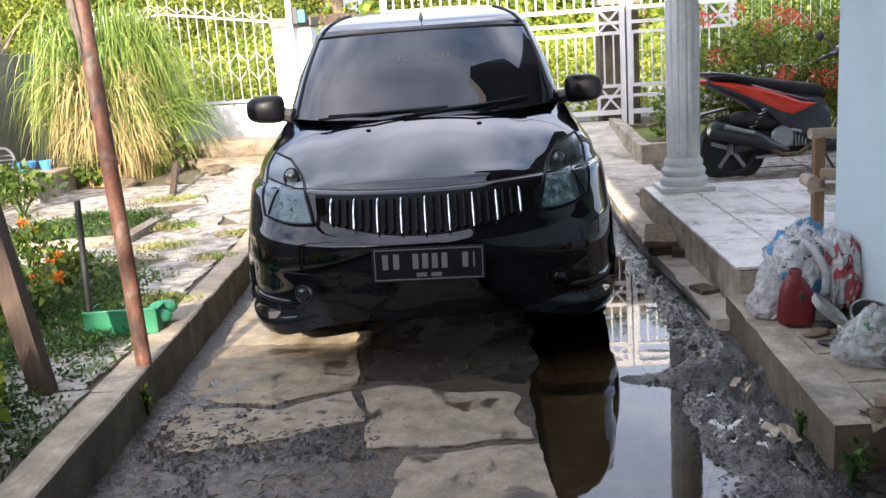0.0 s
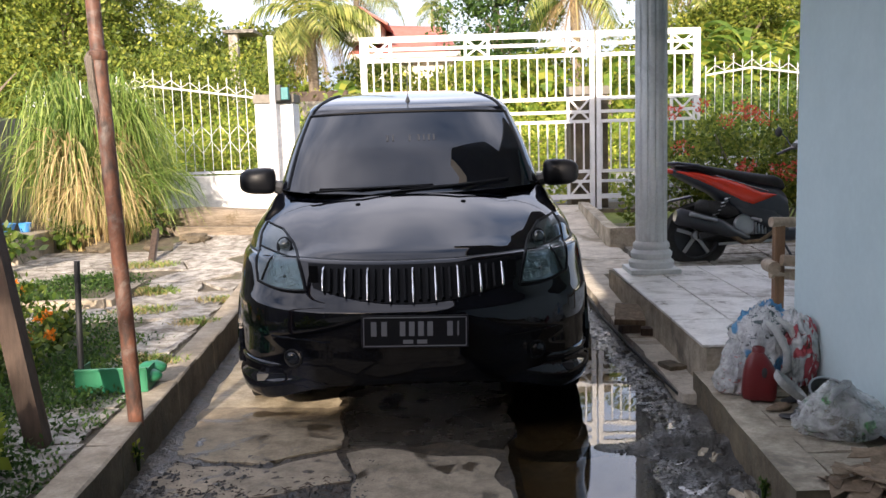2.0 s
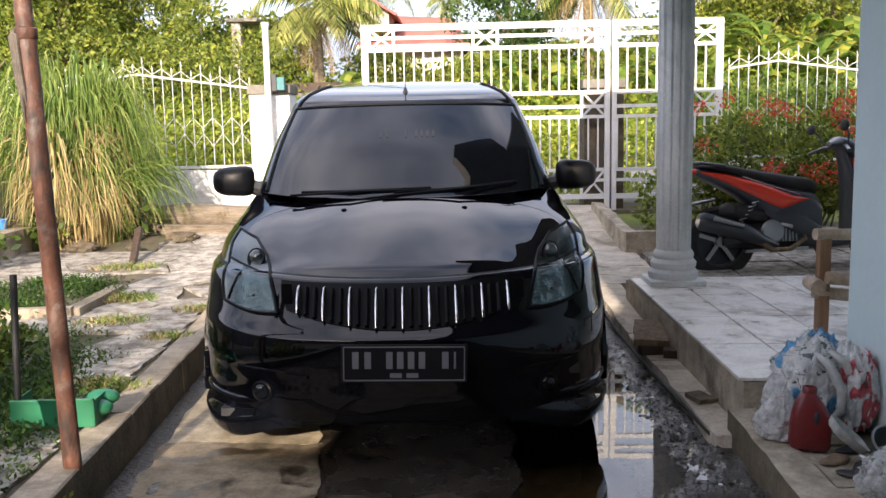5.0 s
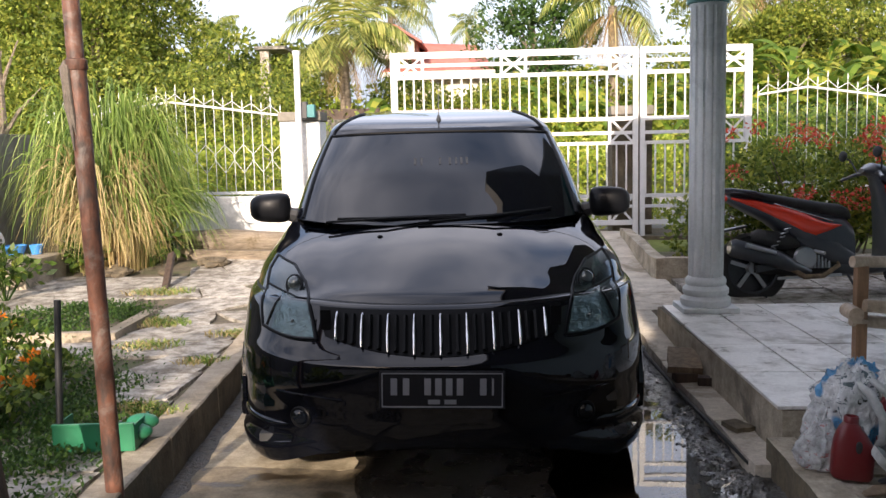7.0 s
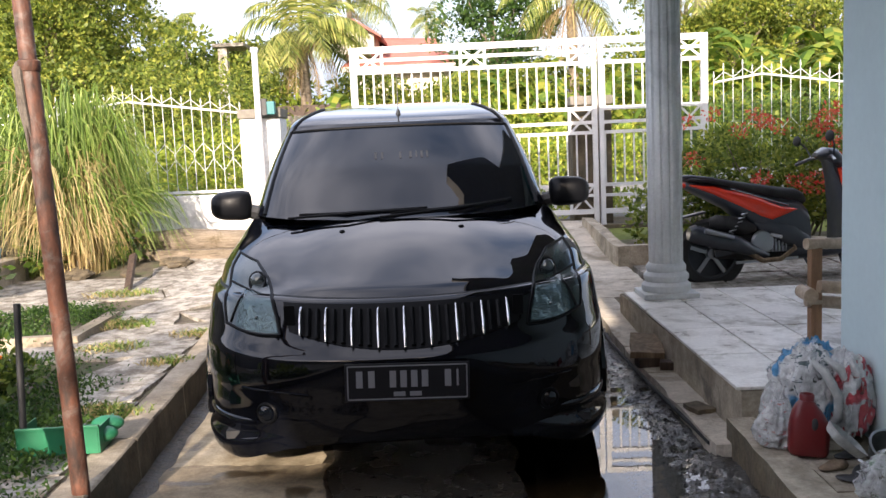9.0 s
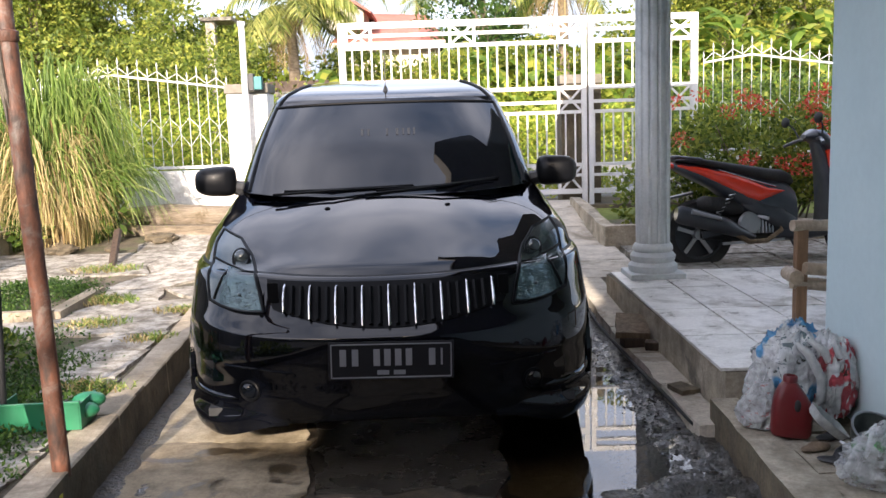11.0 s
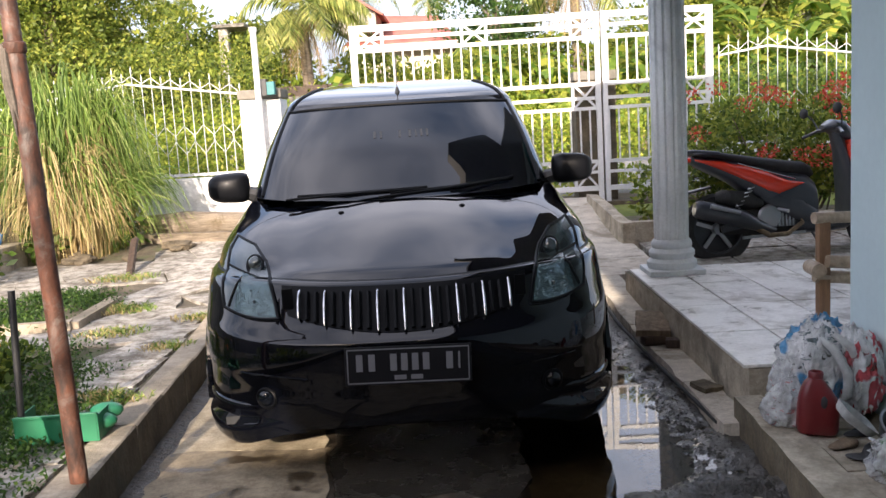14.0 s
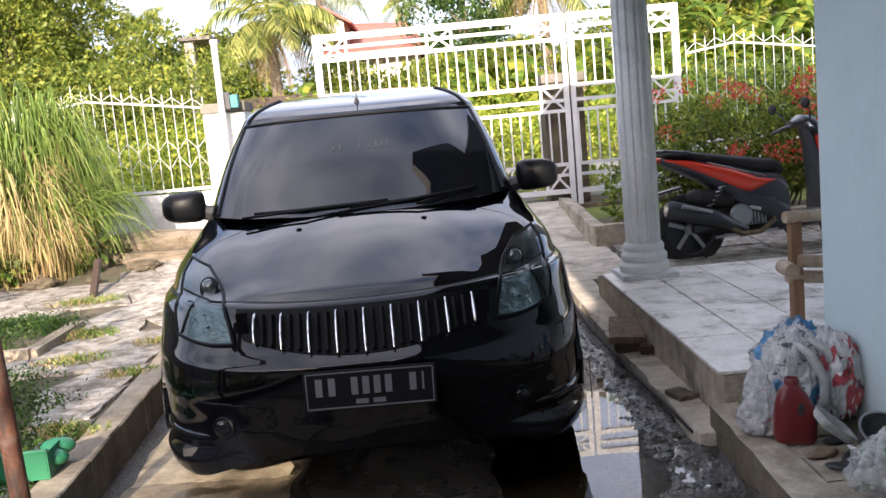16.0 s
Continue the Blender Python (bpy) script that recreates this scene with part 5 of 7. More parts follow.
def build_bags():
    blue = film("blue_printed_film", ((21, (1, 1, 1.5), 1.6, 0.59, (0.07, 0.12, 0.13)), (4.2, (1, 1, 0.6), 0.3, 0.49, (0.03, 0.27, 0.54))))
    red = film("red_printed_film", ((14, (1, 1, 0.6), 1.0, 0.535, (0.50, 0.02, 0.04)),))
    faint = film("faded_printed_film", ((30, (1, 1, 2.0), 1.0, 0.64, (0.62, 0.25, 0.25)),), 0.12)
    clear = film("green_printed_film", ((8, (1, 1, 1.6), 0.6, 0.62, (0.10, 0.42, 0.12)),), 0.35)

    shape_inside = {blue.name: (0.10, 0.09, 0.13, 0, 0), red.name: (0.06, 0.078, 0.12, 0, 0), faint.name: (0.045, 0.05, 0.055, 0.005, 0.005)}

    def bag(pos, shape, mat, label):
        b = thing("rubbish_bag", pose(*pos), label, "bag", "bags on the step")
        part("sack", shape, mat, b, smooth=True, sharp=85)
        inner = shape_inside[mat.name]
        part("contents", crumple(bmesh.new(), (inner[3], inner[4], inner[2] * 0.95), inner[:3], 0.3, 21.0, (40, 26)), RUBBISH, b, smooth=True)
        return b

    b = bag((1.375, 3.42, 0.128), crumple(bmesh.new(), (0, 0, 0.15), (0.125, 0.115, 0.165), 0.42, 3.0, (120, 80)), blue, "bulging white carrier bag printed blue and black")
    for pts in ([(-0.03, -0.10, 0.30), (0.0, -0.145, 0.27), (0.045, -0.155, 0.18), (0.05, -0.14, 0.10), (0.02, -0.13, 0.06)], [(0.02, -0.09, 0.31), (0.07, -0.12, 0.27), (0.10, -0.12, 0.20), (0.085, -0.12, 0.14)]):
        bm = bmesh.new()
        tube(bm, pts, [0.010] + [0.017] * (len(pts) - 2) + [0.006], 8)
        for v in bm.verts:
            v.co.y += 0.012 * noise.noise(v.co * 40)
        part("handle_strip", bm, BAG_WHITE, b, smooth=True, sharp=85)
    bag((1.490, 3.37, 0.128), crumple(bmesh.new(), (0, 0, 0.14), (0.080, 0.100, 0.155), 0.42, 9.0, (120, 80)), red, "bulging white carrier bag printed red")
    bag((1.195, 3.275, 0.136), gathered(bmesh.new(), 0.068, 0.075, 0.155, 5.0, 0.05, (0.03, 0.03)), faint, "slack white sack with faded print")
    bag((1.255, 3.41, 0.136), gathered(bmesh.new(), 0.060, 0.070, 0.245, 8.0, 0.05, (0.03, 0.02)), faint, "slack white sack standing behind the jerrycan")
    b = thing("carrier_bag", pose(1.425, 2.73, 0.13), "knotted white carrier bag with a green print", "bag", "bags on the step")
    part("sack", gathered(bmesh.new(), 0.135, 0.115, 0.185, 14.0, 0.05, (-0.03, -0.02)), clear, b, smooth=True, sharp=85)
    part("contents", crumple(bmesh.new(), (0.0, 0.0, 0.06), (0.095, 0.08, 0.065), 0.3, 5.0, (40, 26)), RUBBISH, b, smooth=True)
    for a in (-0.5, 0.5):
        bm = bmesh.new()
        tube(bm, [(-0.02, -0.02, 0.17), (-0.035 + 0.06 * a, -0.05, 0.20), (-0.09 + 0.05 * a, -0.09, 0.185), (-0.13 + 0.04 * a, -0.12, 0.13)], [0.014, 0.018, 0.014, 0.003], 8)
        for v in bm.verts:
            v.co.z += 0.012 * noise.noise(v.co * 35)
        part("knot_ear", bm, clear, b, smooth=True, sharp=85)


def build_jug():
    jug = thing("jerrycan", pose(1.265, 3.155, 0.137, 0, 3, -14), "red plastic oil jerrycan with moulded grip", "jerrycan")
    rows = []
    bm = bmesh.new()
    prof = [(0.0, 0.062, 0.038), (0.012, 0.069, 0.044), (0.085, 0.069, 0.045), (0.125, 0.063, 0.043), (0.155, 0.050, 0.038), (0.178, 0.036, 0.030), (0.19, 0.026, 0.025), (0.195, 0.022, 0.022)]
    for z, rx, ry in prof:
        ring = []
        off = -0.014 * smooth(0.10, 0.19, z)
        for k in range(28):
            a = 2 * math.pi * k / 28
            c, s = math.cos(a), math.sin(a)
            ring.append(bm.verts.new((off + rx * math.copysign(abs(c) ** 0.55, c), ry * math.copysign(abs(s) ** 0.55, s), z)))
        rows.append(ring)
    for r0, r1 in zip(rows, rows[1:]):
        for k in range(28):
            bm.faces.new((r0[k], r0[(k + 1) % 28], r1[(k + 1) % 28], r1[k]))
    bm.faces.new(rows[0][::-1])
    bm.faces.new(rows[-1])
    part("can_body", bm, RED_PLASTIC, jug, smooth=True)
    bm = bmesh.new()
    lathe(bm, [(0.021, 0.194), (0.025, 0.196), (0.025, 0.214), (0.022, 0.218), (0.017, 0.218), (0.016, 0.205)], 20, (-0.014, 0))
    part("neck", bm, RED_PLASTIC, jug, smooth=True)
    # black blob stands in for the shade inside the grip's opening
    bm = bmesh.new()
    bmesh.ops.create_uvsphere(bm, u_segments=14, v_segments=8, radius=1, matrix=Matrix.Translation((0.012, -0.041, 0.118)) @ Matrix.Diagonal((0.012, 0.006, 0.024, 1)))
    part("grip_dark_blob", bm, TRIM_BLACK, jug, smooth=True)


def build_step_clutter():
    pan = thing("frying_pan", pose(1.475, 3.0, 0.13, 28, 10, 0), "old dark metal basin leaning on the clutter", "pan")
    bm = bmesh.new()
    lathe(bm, [(0.0, 0.02), (0.05, 0.022), (0.075, 0.05), (0.088, 0.09), (0.092, 0.09), (0.08, 0.045), (0.052, 0.014), (0.0, 0.012)], 32)
    part("bowl", bm, surf("blackened_metal", (0.03, 0.035, 0.03), (0.09, 0.095, 0.085), 0.45, 8, 60, metal=0.3, relief=0.2), pan, smooth=True)
    bm = bmesh.new()
    tube(bm, [(0.091 * math.cos(a), 0.091 * math.sin(a), 0.091) for a in (2 * math.pi * k / 32 for k in range(33))], 0.0045, 6, False)
    part("rim", bm, STEEL, pan, smooth=True)
    tray = thing("foam_tray", pose(1.345, 3.06, 0.20, 25, 38, 20), "off-white foam tray tipped on its side", "tray")
    bm = bmesh.new()
    prof = []
    for i, (z, k) in enumerate(((0, 0.8), (0.008, 0.9), (0.028, 1.0), (0.032, 1.02), (0.026, 0.93), (0.01, 0.82))):
        prof.append([bm.verts.new((0.085 * k * math.copysign(abs(math.cos(a)) ** 0.5, math.cos(a)), 0.05 * k * math.copysign(abs(math.sin(a)) ** 0.5, math.sin(a)), z)) for a in (2 * math.pi * q / 24 for q in range(24))])
    for r0, r1 in zip(prof, prof[1:]):
        for q in range(24):
            bm.faces.new((r0[q], r0[(q + 1) % 24], r1[(q + 1) % 24], r1[q]))
    bm.faces.new(prof[0][::-1])
    bm.faces.new(prof[-1])
    part("tray_shell", bm, BAG_WHITE, tray, smooth=True)
    for k, (x, y, r, mat) in enumerate(((1.30, 3.02, 20, CARD), (1.36, 2.95, 60, TRIM_BLACK), (1.32, 2.90, -30, TRIM_BLACK), (1.40, 3.12, 10, TRIM_BLACK))):
        bm = bmesh.new()
        bmesh.ops.create_uvsphere(bm, u_segments=16, v_segments=8, radius=1, matrix=Matrix.Diagonal((0.062, 0.026, 0.014, 1)))
        for v in bm.verts:
            v.co.z = max(v.co.z, -0.006) * (1.6 if v.co.x > 0 else 0.8)
        solid("sandal", bm, mat, "worn flat sandal lying in the clutter", "sandal", "sandals on the step", smooth=True, m=pose(x, y, 0.137, 0, 0, r))
    rack = thing("plastic_rack", pose(1.375, 2.90, 0.15, 15, 30, 30), "small white plastic rack", "rack")
    bm = bmesh.new()
    for k in range(5):
        bar(bm, (-0.05 + 0.025 * k, -0.03, 0.02), (-0.05 + 0.025 * k, 0.03, 0.02), 0.006)
    bar(bm, (-0.055, -0.03, 0.02), (0.055, -0.03, 0.02), 0.008)
    bar(bm, (-0.055, 0.03, 0.02), (0.055, 0.03, 0.02), 0.008)
    part("rack_grid", bm, WHITE_PAINT, rack)
    bm = bmesh.new()
    bmesh.ops.create_icosphere(bm, subdivisions=4, radius=0.062)
    for v in bm.verts:
        v.co = Vector((v.co.x * 1.15, v.co.y, v.co.z * 0.9)) * (1 + 0.05 * noise.noise(v.co * 25))
    solid("coconut", bm, surf("coconut_husk", (0.05, 0.03, 0.018), (0.17, 0.10, 0.06), 0.9, 14, 90, stretch=(1, 4, 4), relief=0.7), "brown husked coconut on the step", "coconut", smooth=True, m=pose(1.495, 2.36, 0.185))
    random.seed(11)
    for k in range(34):
        x, y = random.uniform(1.19, 1.50), random.uniform(2.0, 2.40)
        s = random.uniform(0.04, 0.12)
        o = [(s * math.cos(a) * random.uniform(0.4, 1.15), s * 0.6 * math.sin(a) * random.uniform(0.4, 1.15)) for a in (2 * math.pi * q / 11 for q in range(11))]
        bm = bmesh.new()
        slab(bm, o, 0, 0.004)
        for v in bm.verts:
            v.co.z += 0.022 * noise.noise(Vector((v.co.x * 16, v.co.y * 16, k)))
        solid("cardboard_scrap", bm, CARD, "torn scrap of damp brown cardboard", "cardboard", "cardboard scraps", m=pose(x, y, 0.141 + 0.0014 * k, random.uniform(-7, 7), random.uniform(-7, 7), random.uniform(0, 180)))
    for k, (x, y, sx, sy, r) in enumerate(((0.985, 2.80, 0.05, 0.013, 50), (0.955, 2.86, 0.045, 0.014, 60), (1.0, 2.40, 0.022, 0.055, 10), (0.955, 2.44, 0.016, 0.04, 30))):
        bm = bmesh.new()
        slab(bm, [(-sx, -sy), (sx, -sy * 0.7), (sx * 0.8, sy), (-sx * 0.6, sy * 0.8)], 0, 0.003, 0.006, 0.015)
        for v in bm.verts:
            v.co.z += 0.02 * noise.noise(Vector((v.co.x * 30, v.co.y * 30, k)))
        solid("paper_scrap", bm, surf("wet_paper", (0.28, 0.22, 0.15), (0.50, 0.43, 0.33), 0.6, 10, 60, relief=0.2), "pale torn wrapper lying in the mud", "wrapper", "wrappers in the mud", m=pose(x, y, 0.022, 8, -6, r))


def build_board():
    bm = bmesh.new()
    slab(bm, [(-0.085, -0.17), (0.095, -0.16), (0.08, 0.17), (-0.09, 0.17)], 0, 0.035, 0.004, 0.06)
    b = thing("wooden_board", pose(1.075, 4.94, 0.115, 6, 2, -12), "weathered brown board lying on a brick", "board")
    part("plank", bm, WOOD_OLD, b)
    bm = bmesh.new()
    box(bm, (-0.06, -0.04, 0), (0.06, 0.04, 0.05), 0.006)
    solid("brick", bm, WOOD_DARK, "dark broken brick under the board", "brick", "loose bricks", m=pose(1.05, 4.80, 0.052, 0, 0, 8))
    bm = bmesh.new()
    box(bm, (-0.045, -0.035, 0), (0.045, 0.035, 0.045), 0.006)
    solid("brick", bm, WOOD_DARK, "dark broken brick beside the board", "brick", "loose bricks", m=pose(1.145, 4.72, 0.052, 0, 0, -12))
    bm = bmesh.new()
    slab(bm, [(-0.05, -0.07), (0.06, -0.05), (0.05, 0.08), (-0.04, 0.06)], 0, 0.02, 0.006, 0.03)
    solid("rubble", bm, CONCRETE_DARK, "flat piece of broken concrete on the path", "rubble", m=pose(1.10, 3.98, 0.052, 0, 4, 20))


def build_bench():
    bench = thing("bamboo_bench", pose(1.74, 4.28, 0.25), "bamboo bench end with a wooden post", "bench")
    bm = bmesh.new()
    bar(bm, (0.0, 0, 0), (0.0, 0, 0.49), 0.05, 0.05)
    part("post", bm, surf("planed_wood", (0.16, 0.085, 0.042), (0.32, 0.18, 0.095), 0.6, 4, 50, stretch=(8, 8, 1), relief=0.2), bench)
    for name, pts, r in (("rail", [(-0.05, -0.02, 0.50), (0.3, 0.05, 0.485), (1.4, 0.12, 0.47)], 0.027), ("rail", [(0.0, -0.05, 0.30), (0.4, -0.02, 0.255), (1.4, 0.05, 0.25)], 0.03),
                         ("rail", [(-0.04, 0.0, 0.225), (0.4, 0.02, 0.175), (1.4, 0.1, 0.17)], 0.03), ("rung", [(-0.055, -0.10, 0.265), (-0.045, 0.04, 0.265)], 0.034)):
        bm = bmesh.new()
        tube(bm, pts, r, 14)
        part(name, bm, BAMBOO, bench, smooth=True)
    bm = bmesh.new()
    bar(bm, (1.35, 0.1, 0), (1.35, 0.1, 0.48), 0.05, 0.05)
    part("post", bm, BAMBOO, bench)


def build_poles():
    bm = bmesh.new()
    pole = thing("rusty_pole", pose(-1.260, 2.95, 0.15), "leaning rust-brown iron pole with a tied rag", "pole")
    tube(bm, [(0, 0, 0), (-0.008, -0.004, 0.4), (-0.022, -0.01, 0.95), (-0.034, -0.015, 1.455)], 0.030, 18)
    part("lower_pipe", bm, RUST, pole, smooth=True)
    bm = bmesh.new()
    tube(bm, [(-0.034, -0.015, 1.45), (-0.052, -0.02, 2.3)], 0.027, 18)
    part("upper_pipe", bm, RUST, pole, smooth=True)
    bm = bmesh.new()
    lathe(bm, [(0.031, 1.425), (0.035, 1.43), (0.035, 1.458), (0.030, 1.462)], 18, (-0.0335, -0.015))
    part("sleeve", bm, RUST, pole, smooth=True)
    bm = bmesh.new()
    tube(bm, [(-0.060, -0.035, 1.455), (-0.066, -0.039, 1.43), (-0.062, -0.041, 1.38), (-0.058, -0.039, 1.31), (-0.050, -0.041, 1.25), (-0.044, -0.045, 1.17)], [0.006, 0.013, 0.010, 0.012, 0.007, 0.002], 7)
    tube(bm, [(-0.054, -0.043, 1.44), (-0.048, -0.047, 1.36), (-0.042, -0.045, 1.28), (-0.036, -0.041, 1.22)], [0.010, 0.008, 0.009, 0.002], 7)
    part("rag", bm, surf("grey_rag", (0.07, 0.06, 0.05), (0.19, 0.16, 0.13), 0.95, 20, 90), pole, smooth=True)
    plank = thing("wooden_post", pose(-1.53, 2.70, 0.15), "dark squared timber post leaning", "post")
    bm = bmesh.new()
    bar(bm, (0, 0, 0), (-0.30, 0.06, 1.9), 0.075, 0.06)
    part("timber", bm, WOOD_DARK, plank)
    pan = thing("dustpan", pose(-1.51, 3.44, 0.175, 0, 0, 4), "green plastic dustpan with a long dark handle", "dustpan")
    bm = bmesh.new()
    for lo, hi in (((-0.15, -0.10, 0), (0.15, 0.11, 0.006)), ((-0.15, -0.106, 0), (0.15, -0.10, 0.105)), ((-0.156, -0.106, 0), (-0.15, 0.09, 0.10)), ((0.15, -0.106, 0), (0.156, 0.09, 0.10)), ((-0.156, -0.112, 0.10), (0.156, -0.096, 0.112))):
        box(bm, lo, hi, 0.002)
    part("scoop", bm, GREEN_PLASTIC, pan)
    bm = bmesh.new()
    for x, y, z in ((0.135, -0.02, 0.05), (0.140, 0.05, 0.07)):
        bmesh.ops.create_uvsphere(bm, u_segments=20, v_segments=12, radius=1, matrix=Matrix.Translation((x, y, z)) @ Matrix.Diagonal((0.065, 0.045, 0.032, 1)))
    part("rounded_lip", bm, GREEN_PLASTIC, pan, smooth=True)
    bm = bmesh.new()
    tube(bm, [(-0.135, -0.08, 0.09), (-0.13, -0.07, 0.30), (-0.125, -0.05, 0.585)], 0.0135, 10)
    part("handle", bm, TRIM_BLACK, pan, smooth=True)


def build_beds():
    bed = thing("flower_bed", pose(0, 0, 0), "mossy concrete planter box before the gate", "planter")
    for o in ([(1.425, 7.66), (1.53, 7.66), (1.47, 9.30), (1.36, 9.30)], [(1.533, 7.66), (4.5, 7.66), (4.5, 7.77), (1.533, 7.77)]):
        bm = bmesh.new()
        slab(bm, o, 0.05, 0.36, 0.006, 0.12)
        for v in bm.verts:
            v.co.z += 0.02 * noise.noise(v.co * 4) + (0.11 * smooth(7.7, 9.3, v.co.y) if v.co.z > 0.2 else 0)
        part("bed_wall", bm, CONCRETE, bed)
    bm = bmesh.new()
    slab(bm, [(1.535, 7.775), (4.5, 7.775), (4.5, 9.5), (1.475, 9.5)], 0.05, 0.27)
    part("bed_soil", bm, SOIL, bed)
    bm = bmesh.new()
    box(bm, (-0.5, -0.55, 0), (0.40, 0.18, 0.27), 0.012)
    pl = thing("planter_box", pose(-4.22, 7.80, 0.19), "low grey cement planter box with clutter on it", "planter")
    part("box_body", bm, CONCRETE, pl)
    for dx, dy, sx, mat, nm in ((0.02, 0.0, 0.11, BLUE_PLASTIC, "blue_basin"), (0.2, 0.05, 0.06, BLUE_PLASTIC, "blue_cup")):
        bm = bmesh.new()
        lathe(bm, [(sx * 0.7, 0), (sx, 0.08), (sx * 1.02, 0.085), (sx * 0.9, 0.08), (sx * 0.6, 0.02)], 20)
        solid(nm, bm, mat, "blue plastic vessel on the planter box", "basin", smooth=True, m=pose(-4.22 + dx, 7.80 + dy, 0.462))
    bm = bmesh.new()
    tube(bm, [(-4.36, 7.75, 0.64) if k < 0 else (-4.36 + 0.10 * math.cos(a), 7.75, 0.58 + 0.11 * math.sin(a)) for k, a in enumerate(2 * math.pi * q / 20 for q in range(21))], 0.012, 6, False)
    for q in range(3):
        bar(bm, (-4.45, 7.75, 0.54 + 0.04 * q), (-4.27, 7.75, 0.54 + 0.04 * q), 0.01)
    solid("fan_guard", bm, WHITE_PAINT, "pale round wire guard on the planter box", "guard")
    kerb = thing("inner_kerb", pose(0, 0, 0), "low mortar edging of a garden bed", "edging", kind="structure")
    for a, b2 in (((-3.3, 5.36), (-2.36, 5.46)), ((-2.36, 5.46), (-2.40, 6.30))):
        bm = bmesh.new()
        bar(bm, (a[0], a[1], 0.18), (b2[0], b2[1], 0.18), 0.09, 0.07)
        part("edging_piece", bm, KERB_TOP, kerb)
    log = thing("log", pose(0, 0, 0), "big dry weathered log lying along the wall", "log")
    bm = bmesh.new()
    tube(bm, [(-3.0, 8.78, 0.46), (-2.6, 8.74, 0.47), (-2.2, 8.70, 0.45), (-1.6, 8.66, 0.43)], [0.10, 0.12, 0.115, 0.10], 18)
    bmesh.ops.subdivide_edges(bm, edges=bm.edges, cuts=2)
    for v in bm.verts:
        v.co += Vector((0, 1, 0.6)) * 0.025 * noise.noise(Vector((v.co.x * 1.5, v.co.y * 9, v.co.z * 9)))
    part("trunk", bm, LOG, log, smooth=True)
    beam = thing("beam", pose(0, 0, 0), "flat weathered timber under the log", "timber")
    bm = bmesh.new()
    bar(bm, (-3.05, 8.56, 0.31), (-1.55, 8.42, 0.29), 0.20, 0.09)
    part("timber", bm, LOG, beam)
    bm = bmesh.new()
    bar(bm, (-2.62, 7.16, 0.20), (-2.74, 7.70, 0.46), 0.06, 0.03)
    solid("leaning_plank", bm, WOOD_DARK, "dark grey plank leaning on the rubble", "plank")
    bm = bmesh.new()
    tube(bm, [(-3.62, 8.05, 0.30), (-3.42, 8.12, 0.32), (-3.28, 8.12, 0.40)], [0.07, 0.08, 0.06], 12)
    solid("stump", bm, LOG, "short gnarled stump on the ground", "stump", smooth=True)
    random.seed(4)
    for k in range(9):
        bm = bmesh.new()
        bmesh.ops.create_icosphere(bm, subdivisions=3, radius=random.uniform(0.05, 0.11))
        for v in bm.verts:
            v.co = v.co * (1 + 0.5 * noise.noise(v.co * 12 + Vector((k, 0, 0))) + 0.2 * noise.noise(v.co * 35 + Vector((k, 0, 0))))
            v.co.z *= 0.45
        x, y = random.uniform(-3.5, -2.3), random.uniform(7.6, 8.4)
        solid("stone", bm, CONCRETE_DARK, "rough stone lying by the grass clump", "stone", "stones by the grass", m=pose(x, y, garden_z(x, y) + 0.03, 0, 0, k * 40))


build_bags()
build_jug()
build_step_clutter()
build_board()
build_bench()
build_poles()
build_beds()


